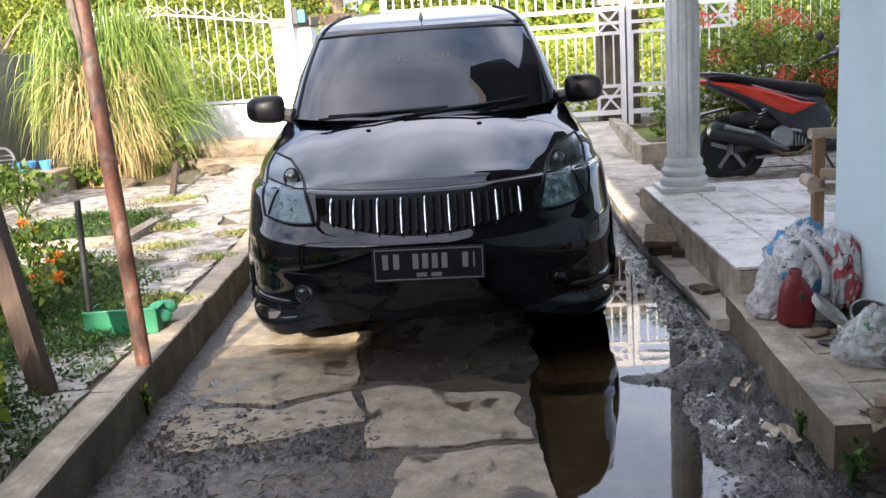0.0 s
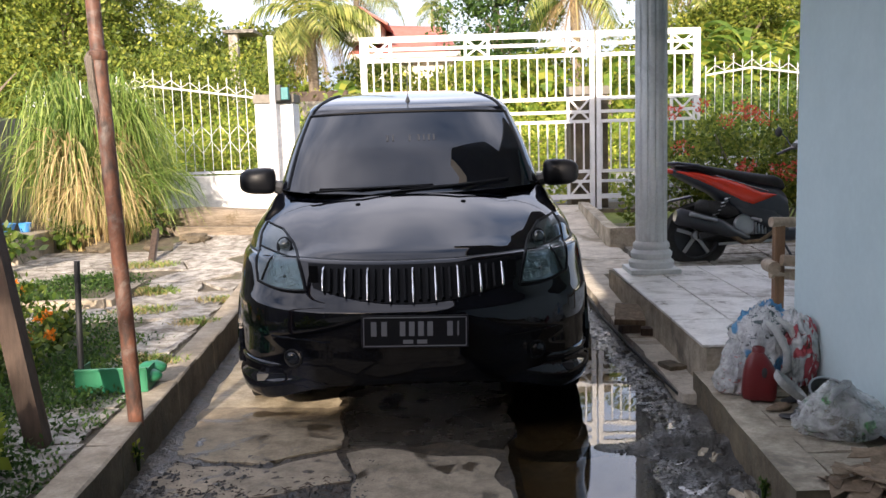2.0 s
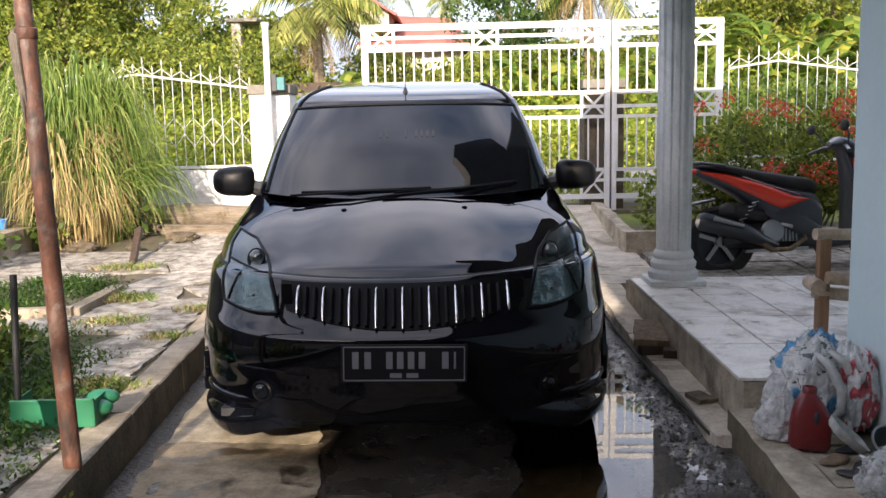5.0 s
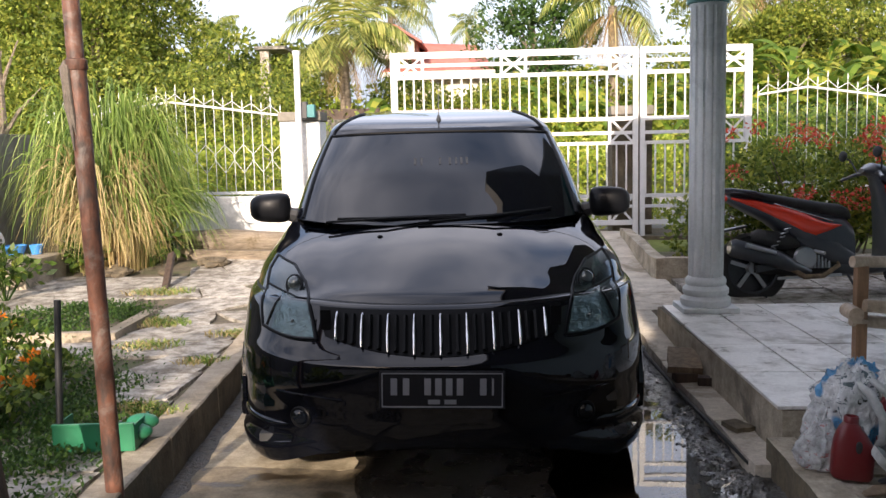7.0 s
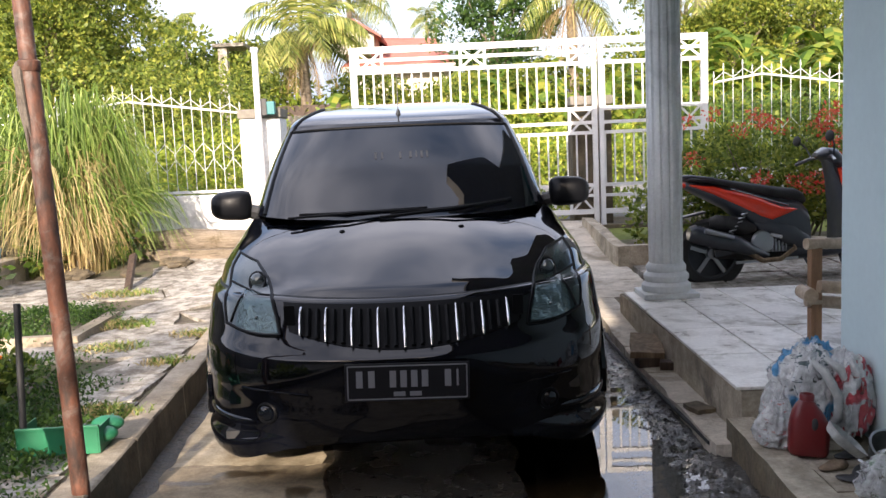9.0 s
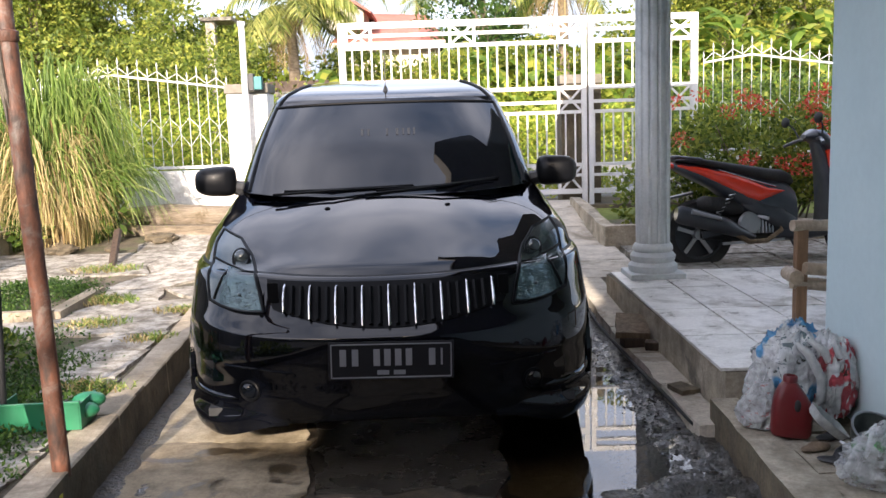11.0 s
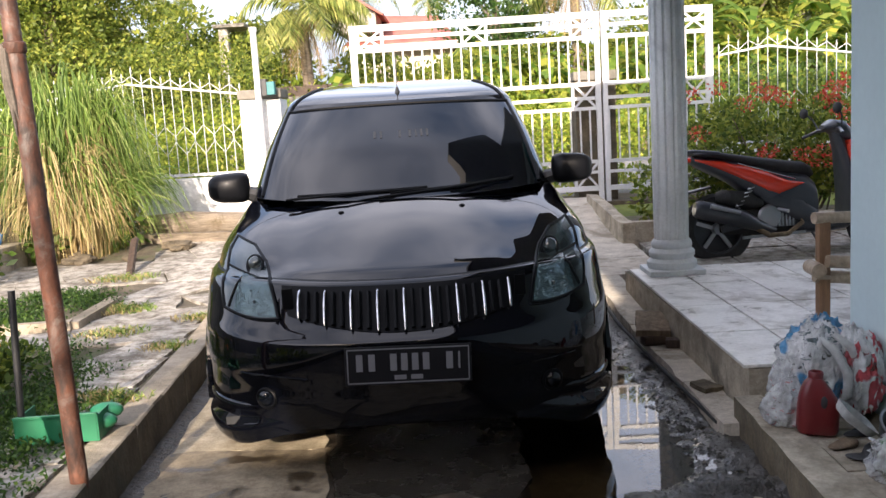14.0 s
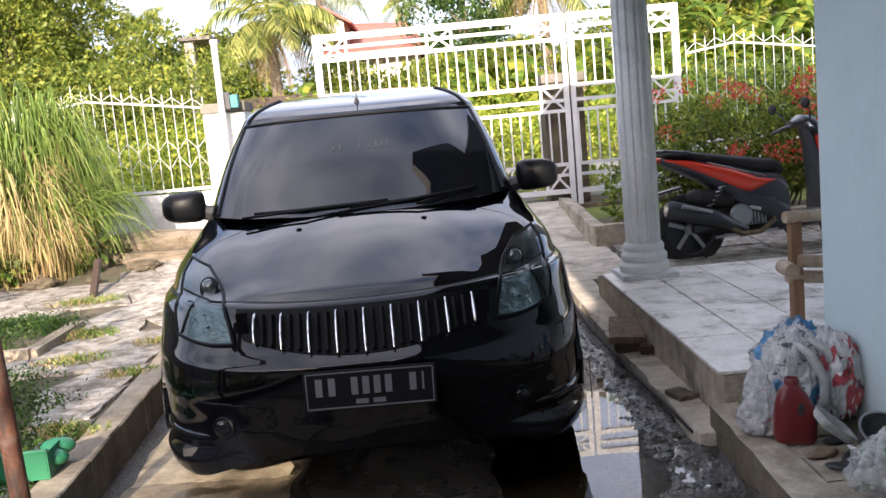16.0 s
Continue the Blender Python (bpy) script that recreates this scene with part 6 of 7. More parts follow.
# ---- motor scooters: x forward, y across, z up, ground at 0 ----
def build_scooter(name, m, label):
    sc = thing(name, m, label, "scooter", "parked scooters")

    def wheel(x):
        w = part("wheel", lathe_yaxis([(0.19, -0.04), (0.25, -0.045), (0.272, 0), (0.25, 0.045), (0.19, 0.04)], 36), RUBBER, sc, smooth=True)
        w.location = (x, 0, 0.27)
        part("rim", lathe_yaxis([(0.175, -0.03), (0.192, -0.03), (0.192, 0.03), (0.175, 0.03)], 36), BIKE_DARK, w)
        bm = bmesh.new()
        for k in range(5):
            a = 2 * math.pi * k / 5 + 0.3
            bar(bm, (0.03 * math.cos(a), 0, 0.03 * math.sin(a)), (0.185 * math.cos(a), 0, 0.185 * math.sin(a)), 0.028, 0.02)
        tube(bm, [(0, -0.05, 0), (0, 0.05, 0)], 0.04, 12)
        part("spokes", bm, STEEL, w)

    wheel(0.0)
    wheel(1.26)

    def hull(pname, stations, mat, lab=""):
        """Loft of rounded sections: (x, centre z, half height, half width)."""
        bm = bmesh.new()
        rows = []
        for x, z, h, w in stations:
            rows.append([bm.verts.new((x, w * math.copysign(abs(math.cos(a)) ** 0.7, math.cos(a)), z + h * math.copysign(abs(math.sin(a)) ** 0.8, math.sin(a)))) for a in (2 * math.pi * k / 20 for k in range(20))])
        for r0, r1 in zip(rows, rows[1:]):
            for k in range(20):
                bm.faces.new((r0[k], r0[(k + 1) % 20], r1[(k + 1) % 20], r1[k]))
        bm.faces.new(rows[0][::-1])
        bm.faces.new(rows[-1])
        return part(pname, bm, mat, sc, lab, True)

    hull("tail_body", [(-0.24, 0.815, 0.012, 0.03), (-0.12, 0.775, 0.045, 0.09), (0.1, 0.70, 0.085, 0.13), (0.3, 0.60, 0.14, 0.145), (0.5, 0.49, 0.21, 0.14), (0.66, 0.45, 0.22, 0.13), (0.73, 0.42, 0.17, 0.12)], BIKE_DARK)
    red = hull("red_panel", [(-0.17, 0.80, 0.010, 0.085), (0.0, 0.75, 0.042, 0.130), (0.2, 0.668, 0.085, 0.150), (0.34, 0.605, 0.105, 0.158), (0.43, 0.572, 0.095, 0.160), (0.50, 0.572, 0.055, 0.157), (0.62, 0.585, 0.005, 0.148)], RED_LACQUER, "glossy red side panel")
    bm = bmesh.new()
    for s in (-1, 1):
        tube(bm, [(0.12, s * 0.15, 0.757), (0.25, s * 0.158, 0.715), (0.4, s * 0.16, 0.665), (0.55, s * 0.152, 0.62)], 0.006, 6)
    tagged(part("stripe", bm, CHROME, red), kind="stuff")
    hull("seat", [(-0.18, 0.84, 0.010, 0.08), (0.0, 0.825, 0.028, 0.12), (0.25, 0.765, 0.042, 0.13), (0.5, 0.712, 0.052, 0.125), (0.64, 0.690, 0.055, 0.11), (0.70, 0.665, 0.05, 0.09), (0.725, 0.65, 0.02, 0.06)], RUBBER)
    bm = bmesh.new()
    tube(bm, [(0.0, 0.12, 0.84), (-0.18, 0.11, 0.865), (-0.26, 0.0, 0.87), (-0.18, -0.11, 0.865), (0.0, -0.12, 0.84)], 0.012, 8)
    part("grab_rail", bm, BIKE_DARK, sc, smooth=True)
    hull("tail_light", [(-0.29, 0.81, 0.012, 0.02), (-0.25, 0.81, 0.022, 0.06), (-0.20, 0.80, 0.02, 0.07)], RED_LACQUER)
    hull("mudguard", [(-0.34, 0.50, 0.008, 0.05), (-0.24, 0.555, 0.012, 0.06), (-0.05, 0.59, 0.012, 0.06)], BIKE_DARK)
    bm = bmesh.new()
    tube(bm, [(-0.22, -0.16, 0.44), (-0.19, -0.16, 0.435), (0.15, -0.16, 0.34), (0.26, -0.14, 0.29), (0.4, -0.10, 0.24)], [0.05, 0.070, 0.066, 0.045, 0.025], 14)
    part("exhaust", bm, BIKE_DARK, sc, "black exhaust silencer", True)
    hull("engine", [(0.0, 0.30, 0.07, 0.07), (0.15, 0.32, 0.10, 0.10), (0.38, 0.33, 0.13, 0.11), (0.55, 0.32, 0.10, 0.09)], RUBBER)
    bm = bmesh.new()
    tube(bm, [(0.04 + 0.004 * k + 0.022 * math.cos(k * 1.05), -0.13 + 0.022 * math.sin(k * 1.05), 0.33 + 0.0052 * k) for k in range(48)], 0.005, 5)
    part("rear_spring", bm, STEEL, sc, "dull metal coil spring", True)
    for k in range(6):
        bm = bmesh.new()
        box(bm, (0.40 + 0.026 * k, -0.125, 0.27), (0.412 + 0.026 * k, -0.07, 0.40), 0.002)
        part("cooling_fin", bm, STEEL, sc)
    bm = bmesh.new()
    tube(bm, [(0.52, -0.11, 0.33), (0.60, -0.125, 0.30), (0.66, -0.13, 0.36), (0.63, -0.12, 0.44)], 0.012, 8)
    part("engine_hose", bm, RUBBER, sc, smooth=True)
    bm = bmesh.new()
    tube(bm, [(-0.12, -0.236, 0.455), (0.10, -0.23, 0.395)], [0.018, 0.014], 10)
    part("heat_shield", bm, STEEL, sc, "bare metal heat shield", True)
    hull("air_box", [(-0.02, 0.50, 0.03, 0.06), (0.06, 0.50, 0.065, 0.15), (0.24, 0.47, 0.07, 0.155), (0.32, 0.45, 0.03, 0.12)], RUBBER)
    hull("lower_cover", [(0.30, 0.50, 0.03, 0.12), (0.42, 0.46, 0.10, 0.15), (0.60, 0.38, 0.13, 0.15), (0.72, 0.31, 0.10, 0.14)], BIKE_DARK)
    bm = bmesh.new()
    tube(bm, [(0.20, -0.15, 0.30), (0.34, -0.155, 0.21), (0.48, -0.15, 0.215), (0.60, -0.13, 0.29), (0.58, -0.11, 0.36)], [0.022, 0.020, 0.018, 0.018, 0.016], 10)
    part("exhaust_pipe", bm, WOOD_OLD, sc, "scorched brown exhaust pipe", True)
    bm = bmesh.new()
    lathe(bm, [(0.0, 0.0), (0.085, 0.0), (0.09, 0.012), (0.075, 0.03), (0.03, 0.036), (0.0, 0.036)], 24)
    bmesh.ops.rotate(bm, verts=bm.verts, cent=(0, 0, 0), matrix=Matrix.Rotation(radians(90), 3, "X"))
    bmesh.ops.translate(bm, verts=bm.verts, vec=(0.36, -0.105, 0.35))
    part("crankcase_cover", bm, STEEL, sc, "dull metal engine cover", True)
    bm = bmesh.new()
    bar(bm, (0.0, -0.10, 0.27), (0.34, -0.10, 0.33), 0.05, 0.03)
    part("swing_arm", bm, BIKE_DARK, sc)
    bm = bmesh.new()
    tube(bm, [(0.42, -0.14, 0.40), (0.46, -0.22, 0.385)], 0.014, 8)
    part("foot_peg", bm, STEEL, sc)
    hull("floor_board", [(0.55, 0.28, 0.07, 0.13), (0.75, 0.26, 0.06, 0.15), (0.95, 0.28, 0.06, 0.15), (1.02, 0.34, 0.08, 0.14)], BIKE_DARK)
    bm = bmesh.new()
    bar(bm, (0.15, -0.12, 0.20), (0.62, -0.13, 0.22), 0.02, 0.02)
    part("foot_rest", bm, STEEL, sc)
    rows = [(1.00, 0.32, 0.05, 0.17), (1.00, 0.46, 0.030, 0.17), (0.985, 0.64, 0.028, 0.15), (0.965, 0.80, 0.035, 0.11), (0.93, 0.95, 0.04, 0.07)]
    bm = bmesh.new()
    prev = None
    for x, z, d, w in rows:
        ring = [bm.verts.new((x + d * math.cos(a), w * math.sin(a), z)) for a in (2 * math.pi * k / 18 for k in range(18))]
        if prev:
            for k in range(18):
                bm.faces.new((prev[k], prev[(k + 1) % 18], ring[(k + 1) % 18], ring[k]))
        else:
            bm.faces.new(ring[::-1])
        prev = ring
    bm.faces.new(prev)
    part("leg_shield", bm, BIKE_DARK, sc, smooth=True)
    hull("front_panel", [(0.97, 0.82, 0.06, 0.15), (1.02, 0.76, 0.15, 0.20), (1.09, 0.66, 0.12, 0.12), (1.14, 0.60, 0.04, 0.05)], RED_LACQUER)
    hull("handlebar_cowl", [(0.83, 0.99, 0.015, 0.05), (0.89, 1.0, 0.045, 0.12), (0.96, 0.96, 0.075, 0.13), (1.05, 0.90, 0.06, 0.09), (1.10, 0.87, 0.02, 0.03)], BIKE_DARK)
    bm = bmesh.new()
    tube(bm, [(0.83, -0.33, 0.93), (0.88, -0.18, 0.97), (0.92, 0, 0.97), (0.88, 0.18, 0.97), (0.83, 0.33, 0.93)], 0.014, 8)
    part("handlebar", bm, BIKE_DARK, sc, smooth=True)
    for s in (-1, 1):
        bm = bmesh.new()
        tube(bm, [(0.89, s * 0.19, 0.98), (0.87, s * 0.24, 1.06), (0.84, s * 0.27, 1.10)], 0.007, 6)
        stalk = part("mirror_stalk", bm, BIKE_DARK, sc)
        bm = bmesh.new()
        bmesh.ops.create_uvsphere(bm, u_segments=16, v_segments=8, radius=1, matrix=Matrix.Translation((0.82, s * 0.28, 1.115)) @ Matrix.Diagonal((0.022, 0.062, 0.042, 1)))
        part("mirror", bm, RUBBER, stalk, smooth=True)
    bm = bmesh.new()
    tube(bm, [(1.08, 0, 0.66), (1.26, 0, 0.27)], 0.035, 10)
    part("fork", bm, BIKE_DARK, sc)
    hull("front_mudguard", [(1.06, 0.48, 0.02, 0.06), (1.22, 0.555, 0.02, 0.07), (1.40, 0.50, 0.02, 0.06), (1.46, 0.42, 0.015, 0.05)], RED_LACQUER)
    bm = bmesh.new()
    tube(bm, [(0.68, -0.10, 0.22), (0.76, -0.20, 0.005)], 0.010, 6)
    part("side_stand", bm, BIKE_DARK, sc)


def lathe_yaxis(profile, seg):
    bm = bmesh.new()
    lathe(bm, profile + profile[:1], seg)
    bmesh.ops.rotate(bm, verts=bm.verts, cent=(0, 0, 0), matrix=Matrix.Rotation(radians(90), 3, "X"))
    return bm


build_scooter("scooter", pose(2.0, 6.88, 0.10, -4, 0, 3), "red and black motor scooter on its side stand")


# ---- plants: many leaves joined into one mesh a crown ----
class Leaves:
    def __init__(self):
        self.v, self.f = [], []

    def quad(self, p, way, side, length, width):
        n = len(self.v)
        m = p + way * length * 0.5
        self.v += [p, m + side * width / 2, p + way * length, m - side * width / 2]
        self.f.append((n, n + 1, n + 2, n + 3))

    def blade(self, pts, widths, side):
        n = len(self.v)
        for p, w in zip(pts, widths):
            self.v += [p - side * w / 2, p + side * w / 2]
        for k in range(len(pts) - 1):
            a = n + 2 * k
            self.f.append((a, a + 1, a + 3, a + 2))

    def mesh(self, name, mat):
        return raw(name, self.v, self.f, mat)


def rnd_dir(rng, up=0.0):
    v = rng.normal(size=3)
    v[2] += up
    return Vector(v).normalized()


def scatter(lv, rng, centre, radii, n, size, up=0.3, shell_bias=0.5):
    """Leaves through an uneven lump."""
    c = Vector(centre)
    for _ in range(n):
        d = rnd_dir(rng)
        r = rng.random() ** (1 / 3)
        r = r * (1 - shell_bias) + shell_bias * (0.75 + 0.25 * rng.random())
        bump_ = 1 + 0.45 * noise.noise(d * 2.3 + c)
        p = c + Vector((d.x * radii[0], d.y * radii[1], d.z * radii[2])) * r * bump_
        way = (d * 0.7 + rnd_dir(rng, up) * 0.9).normalized()
        side = way.cross(rnd_dir(rng)).normalized()
        s = size * rng.uniform(0.6, 1.4)
        lv.quad(p, way, side, s, s * rng.uniform(0.4, 0.6))


def tree(name, base, height, spread, mat, seed, label, leaf=0.16, lumps=16, per=420, bare=0.35, squash=0.8):
    rng = np.random.default_rng(seed)
    t = thing(name, pose(*base), label, "tree", "trees beyond the fence")
    bm = bmesh.new()
    top = Vector((rng.uniform(-0.2, 0.2), rng.uniform(-0.2, 0.2), height * 0.75))
    tube(bm, [(0, 0, -0.2), tuple(top * 0.4 + Vector((0.06, 0, 0))), tuple(top)], [height * 0.035, height * 0.026, height * 0.010], 9)
    lv = Leaves()
    for k in range(lumps):
        a = rng.uniform(0, 2 * math.pi)
        r = spread * math.sqrt(rng.random()) * 0.85
        z = height * (bare + (1 - bare) * rng.random()) * (1 - 0.25 * (r / spread))
        c = Vector((r * math.cos(a), r * math.sin(a), z))
        foot = Vector((0, 0, min(z * 0.55, height * 0.5)))
        tube(bm, [tuple(foot), tuple((foot + c) / 2 + Vector((0, 0, 0.1))), tuple(c)], [height * 0.012, height * 0.008, 0.008], 5)
        q = spread * rng.uniform(0.28, 0.5)
        scatter(lv, rng, c, (q, q, q * squash), per, leaf)
    part("trunk", bm, BARK, t)
    ob = new("crown", lv.mesh("crown", mat))
    ob.parent = t
    return t


def frond(lv, rng, base, way, length, droop, width, n=30, leaf=0.048):
    """One feathered palm leaf that arches from base."""
    p, d = Vector(base), Vector(way).normalized()
    step = length / n
    side = d.cross(Vector((0, 0, 1)))
    side = side.normalized() if side.length > 0.05 else Vector((1, 0, 0))
    pts = [p.copy()]
    for k in range(n):
        d = (d + Vector((0, 0, -droop * (0.4 + 1.6 * k / n) / n))).normalized()
        p = p + d * step
        pts.append(p.copy())
        f = k / n
        if f > 0.08:
            L = width * math.sin(math.pi * min(0.12 + f * 0.9, 1)) ** 0.6
            for s in (-1, 1):
                w = (side * s * 0.85 + d * 0.55 + Vector((0, 0, -0.35 - 0.3 * rng.random()))).normalized()
                a = p + d * step * rng.uniform(-0.3, 0.3)
                mid = a + w * L * 0.55
                end = mid + (w + Vector((0, 0, -0.55))).normalized() * L * 0.5
                lv.blade([a, mid, end], [leaf * 0.6, leaf, leaf * 0.15], d)
    lv.blade(pts, [0.05 * (1 - k / (n + 1)) + 0.008 for k in range(n + 1)], side)


def palm(base, height, length, seed, label, n=18, dry=5, lean=(0, 0)):
    rng = np.random.default_rng(seed)
    t = thing("coconut_palm", pose(*base), label, "palm", "palms beyond the fence")
    bm = bmesh.new()
    top = Vector((lean[0], lean[1], height))
    tube(bm, [(0, 0, -0.2), tuple(top * 0.5 + Vector((0.05, 0, 0))), tuple(top)], [0.20, 0.14, 0.12], 12)
    part("trunk", bm, BARK, t, smooth=True)
    green, brown = Leaves(), Leaves()
    for k in range(n):
        a = 2.4 * k + rng.uniform(-0.3, 0.3)
        el = rng.uniform(-0.1, 1.3)
        frond(green, rng, top, (math.cos(a) * math.cos(el), math.sin(a) * math.cos(el), math.sin(el)), length * rng.uniform(0.8, 1.1), rng.uniform(1.2, 2.4), length * 0.30)
    for k in range(dry):
        a = 2.4 * k + 1
        frond(brown, rng, top - Vector((0, 0, 0.15)), (math.cos(a) * 0.7, math.sin(a) * 0.7, rng.uniform(-0.5, 0.25)), length * rng.uniform(0.55, 0.85), rng.uniform(1.6, 2.6), length * 0.13, 26, 0.022)
    for nm, lv, mat in (("fronds", green, PALM_GREEN), ("dry_fronds", brown, PALM_DRY)):
        if lv.f:
            ob = new(nm, lv.mesh(nm, mat))
            ob.parent = t
    return t


def banana(base, height, seed, n=17):
    rng = np.random.default_rng(seed)
    t = thing("banana_plant", pose(*base), "banana plant with broad ragged leaves", "banana plant", "banana plants")
    bm = bmesh.new()
    tube(bm, [(0, 0, -0.1), (0, 0, height * 0.5)], [0.10, 0.06], 10)
    part("stem", bm, BARK, t, smooth=True)
    lv = Leaves()
    for k in range(n):
        a = 2.4 * k + rng.uniform(-0.4, 0.4)
        el = rng.uniform(0.5, 1.3)
        d = Vector((math.cos(a) * math.cos(el), math.sin(a) * math.cos(el), math.sin(el)))
        L = rng.uniform(1.0, 2.0)
        p = Vector((0, 0, height * rng.uniform(0.42, 0.68)))
        m = 14
        side = d.cross(Vector((0, 0, 1))).normalized()
        prev = None
        for j in range(m + 1):
            f = j / m
            w = 0.11 * L * math.sin(math.pi * min(max(f * 1.05 - 0.12, 0.02), 1)) ** 0.6
            for s in (-1, 1):
                if prev is not None and rng.random() > 0.16:
                    q0, w0, d0 = prev
                    sag = Vector((0, 0, -0.3))
                    nn = len(lv.v)
                    lv.v += [q0, p, p + (side * s + sag).normalized() * w, q0 + (side * s + sag).normalized() * w0]
                    lv.f.append((nn, nn + 1, nn + 2, nn + 3))
            prev = (p.copy(), w, d.copy())
            d = (d + Vector((0, 0, -0.16 - 0.10 * f))).normalized()
            p = p + d * L / m
    ob = new("leaves", lv.mesh("leaves", LEAF_BANANA))
    ob.parent = t


def bank(name, x0, x1, y0, y1, zfun, n, size, mat, seed, label, top=1.0):
    """A thicket: leaves heaped over a stretch of land."""
    rng = np.random.default_rng(seed)
    lv = Leaves()
    for _ in range(n):
        x, y = rng.uniform(x0, x1), rng.uniform(y0, y1)
        z0, h = zfun(x, y)
        z = z0 + h * rng.random() ** 0.6
        way = rnd_dir(rng, 0.5)
        side = way.cross(rnd_dir(rng)).normalized()
        s = size * rng.uniform(0.6, 1.5)
        lv.quad(Vector((x, y, z)), way, side, s, s * rng.uniform(0.35, 0.6))
    return tagged(new(name, lv.mesh(name, mat)), label, "undergrowth", kind="stuff")


def tufts(name, spots, mat, label, seed, blades=70, h=0.12, spread=0.16):
    rng = np.random.default_rng(seed)
    lv = Leaves()
    for x, y, z, k in spots:
        for _ in range(int(blades * k)):
            a, r = rng.uniform(0, 6.283), spread * k * rng.random() ** 0.7
            p = Vector((x + 1.5 * r * math.cos(a), y + r * math.sin(a), z))
            d = Vector((rng.normal() * 0.5, rng.normal() * 0.5, 1)).normalized()
            L = h * rng.uniform(0.5, 1.3)
            side = d.cross(Vector((rng.normal(), rng.normal(), 0.1))).normalized()
            lv.blade([p, p + d * L * 0.6, p + d * L * 0.85 + Vector((d.x, d.y, -0.1)) * L * 0.4], [0.006, 0.006, 0.001], side)
    return tagged(new(name, lv.mesh(name, mat)), label, "grass", kind="stuff")


def build_clump():
    """The great arching grass clump by the wall: tufts of blades rise, bend over and hang."""
    rng = np.random.default_rng(21)
    t = thing("grass_clump", pose(-3.55, 8.40, 0.25), "tall arching lemongrass clump with dry straw beneath", "ornamental grass")
    for nm, mat, tn, per, lo, hi, reach in (("green_foliage", GRASS_GREEN, 44, 95, 0.85, 1.85, 0.70), ("straw_foliage", GRASS_STRAW, 18, 60, 0.5, 1.35, 0.62)):
        lv = Leaves()
        for k in range(tn):
            a = 2.4 * k + rng.uniform(-0.3, 0.3)
            if mat is GRASS_STRAW and k % 3:
                a = rng.uniform(4.3, 6.0)
            r = rng.random() ** 0.5
            root = Vector((0.34 * r * math.cos(a), 0.28 * r * math.sin(a) - (0.10 if mat is GRASS_STRAW else 0), 0))
            R0, H0 = reach * rng.uniform(0.25, 1.0), rng.uniform(lo, hi)
            for _ in range(per):
                base = root + Vector((rng.normal() * 0.05, rng.normal() * 0.05, 0))
                b = a + rng.normal() * 0.42
                out = Vector((math.cos(b), 0.8 * math.sin(b), 0))
                R = min(R0 * rng.uniform(0.45, 1.25), reach * 1.1)
                H = H0 * rng.uniform(0.78, 1.08) * (1 - 0.18 * R)
                drop = H * rng.uniform(0.2, 0.85) * min(1.0, 0.5 + R / reach)
                q = [base, base + out * 0.15 * R + Vector((0, 0, H * 1.05)), base + out * R * 0.85 + Vector((0, 0, H * rng.uniform(1.0, 1.3))), base + out * R * 1.04 + Vector((rng.normal() * 0.09, rng.normal() * 0.09, H - drop))]
                pts = []
                for j in range(11):
                    f = j / 10
                    pts.append(q[0] * (1 - f) ** 3 + q[1] * 3 * f * (1 - f) ** 2 + q[2] * 3 * f * f * (1 - f) + q[3] * f ** 3)
                w = rng.uniform(0.007, 0.017)
                side = Vector((-math.sin(b), math.cos(b), 0.3 * rng.normal())).normalized() if rng.random() < 0.5 else rnd_dir(rng)
                lv.blade(pts, [w * 0.7] + [w] * 6 + [w * 0.85, w * 0.65, w * 0.4, 0.001], side)
        ob = new(nm, lv.mesh(nm, mat))
        ob.parent = t


def build_shade_tree():
    """An unseen open-crowned tree, added behind the yard so its shade dapples the garden."""
    rng = np.random.default_rng(77)
    t = thing("shade_tree", pose(-5.0, -6.2, -0.1), "unseen open-crowned tree added behind the yard for its dappled shade", "tree")
    bm = bmesh.new()
    tube(bm, [(0, 0, 0), (0.1, 0, 1.2), (0.3, 0.1, 2.4), (0.4, 0, 3.6)], [0.13, 0.10, 0.07, 0.03], 9)
    lv = Leaves()
    for k in range(74):
        c = Vector((rng.uniform(-1.5, 2.1), rng.uniform(-0.9, 0.9), rng.uniform(2.0, 4.7))) if k < 64 else Vector((rng.uniform(2.0, 3.1), rng.uniform(-0.8, 0.8), rng.uniform(3.4, 4.7)))
        if rng.random() < 0.45 * smooth(3.4, 4.7, c.z):
            continue
        tube(bm, [(0.25, 0.05, min(c.z * 0.6, 2.4)), tuple(c * 0.6 + Vector((0.1, 0, 0.8))), tuple(c)], [0.03, 0.018, 0.006], 5)
        q = rng.uniform(0.14, 0.34)
        scatter(lv, rng, c, (q, q, q * 0.7), 110, 0.11)
    part("trunk", bm, BARK, t)
    ob = new("crown", lv.mesh("crown", LEAF_MID))
    ob.parent = t


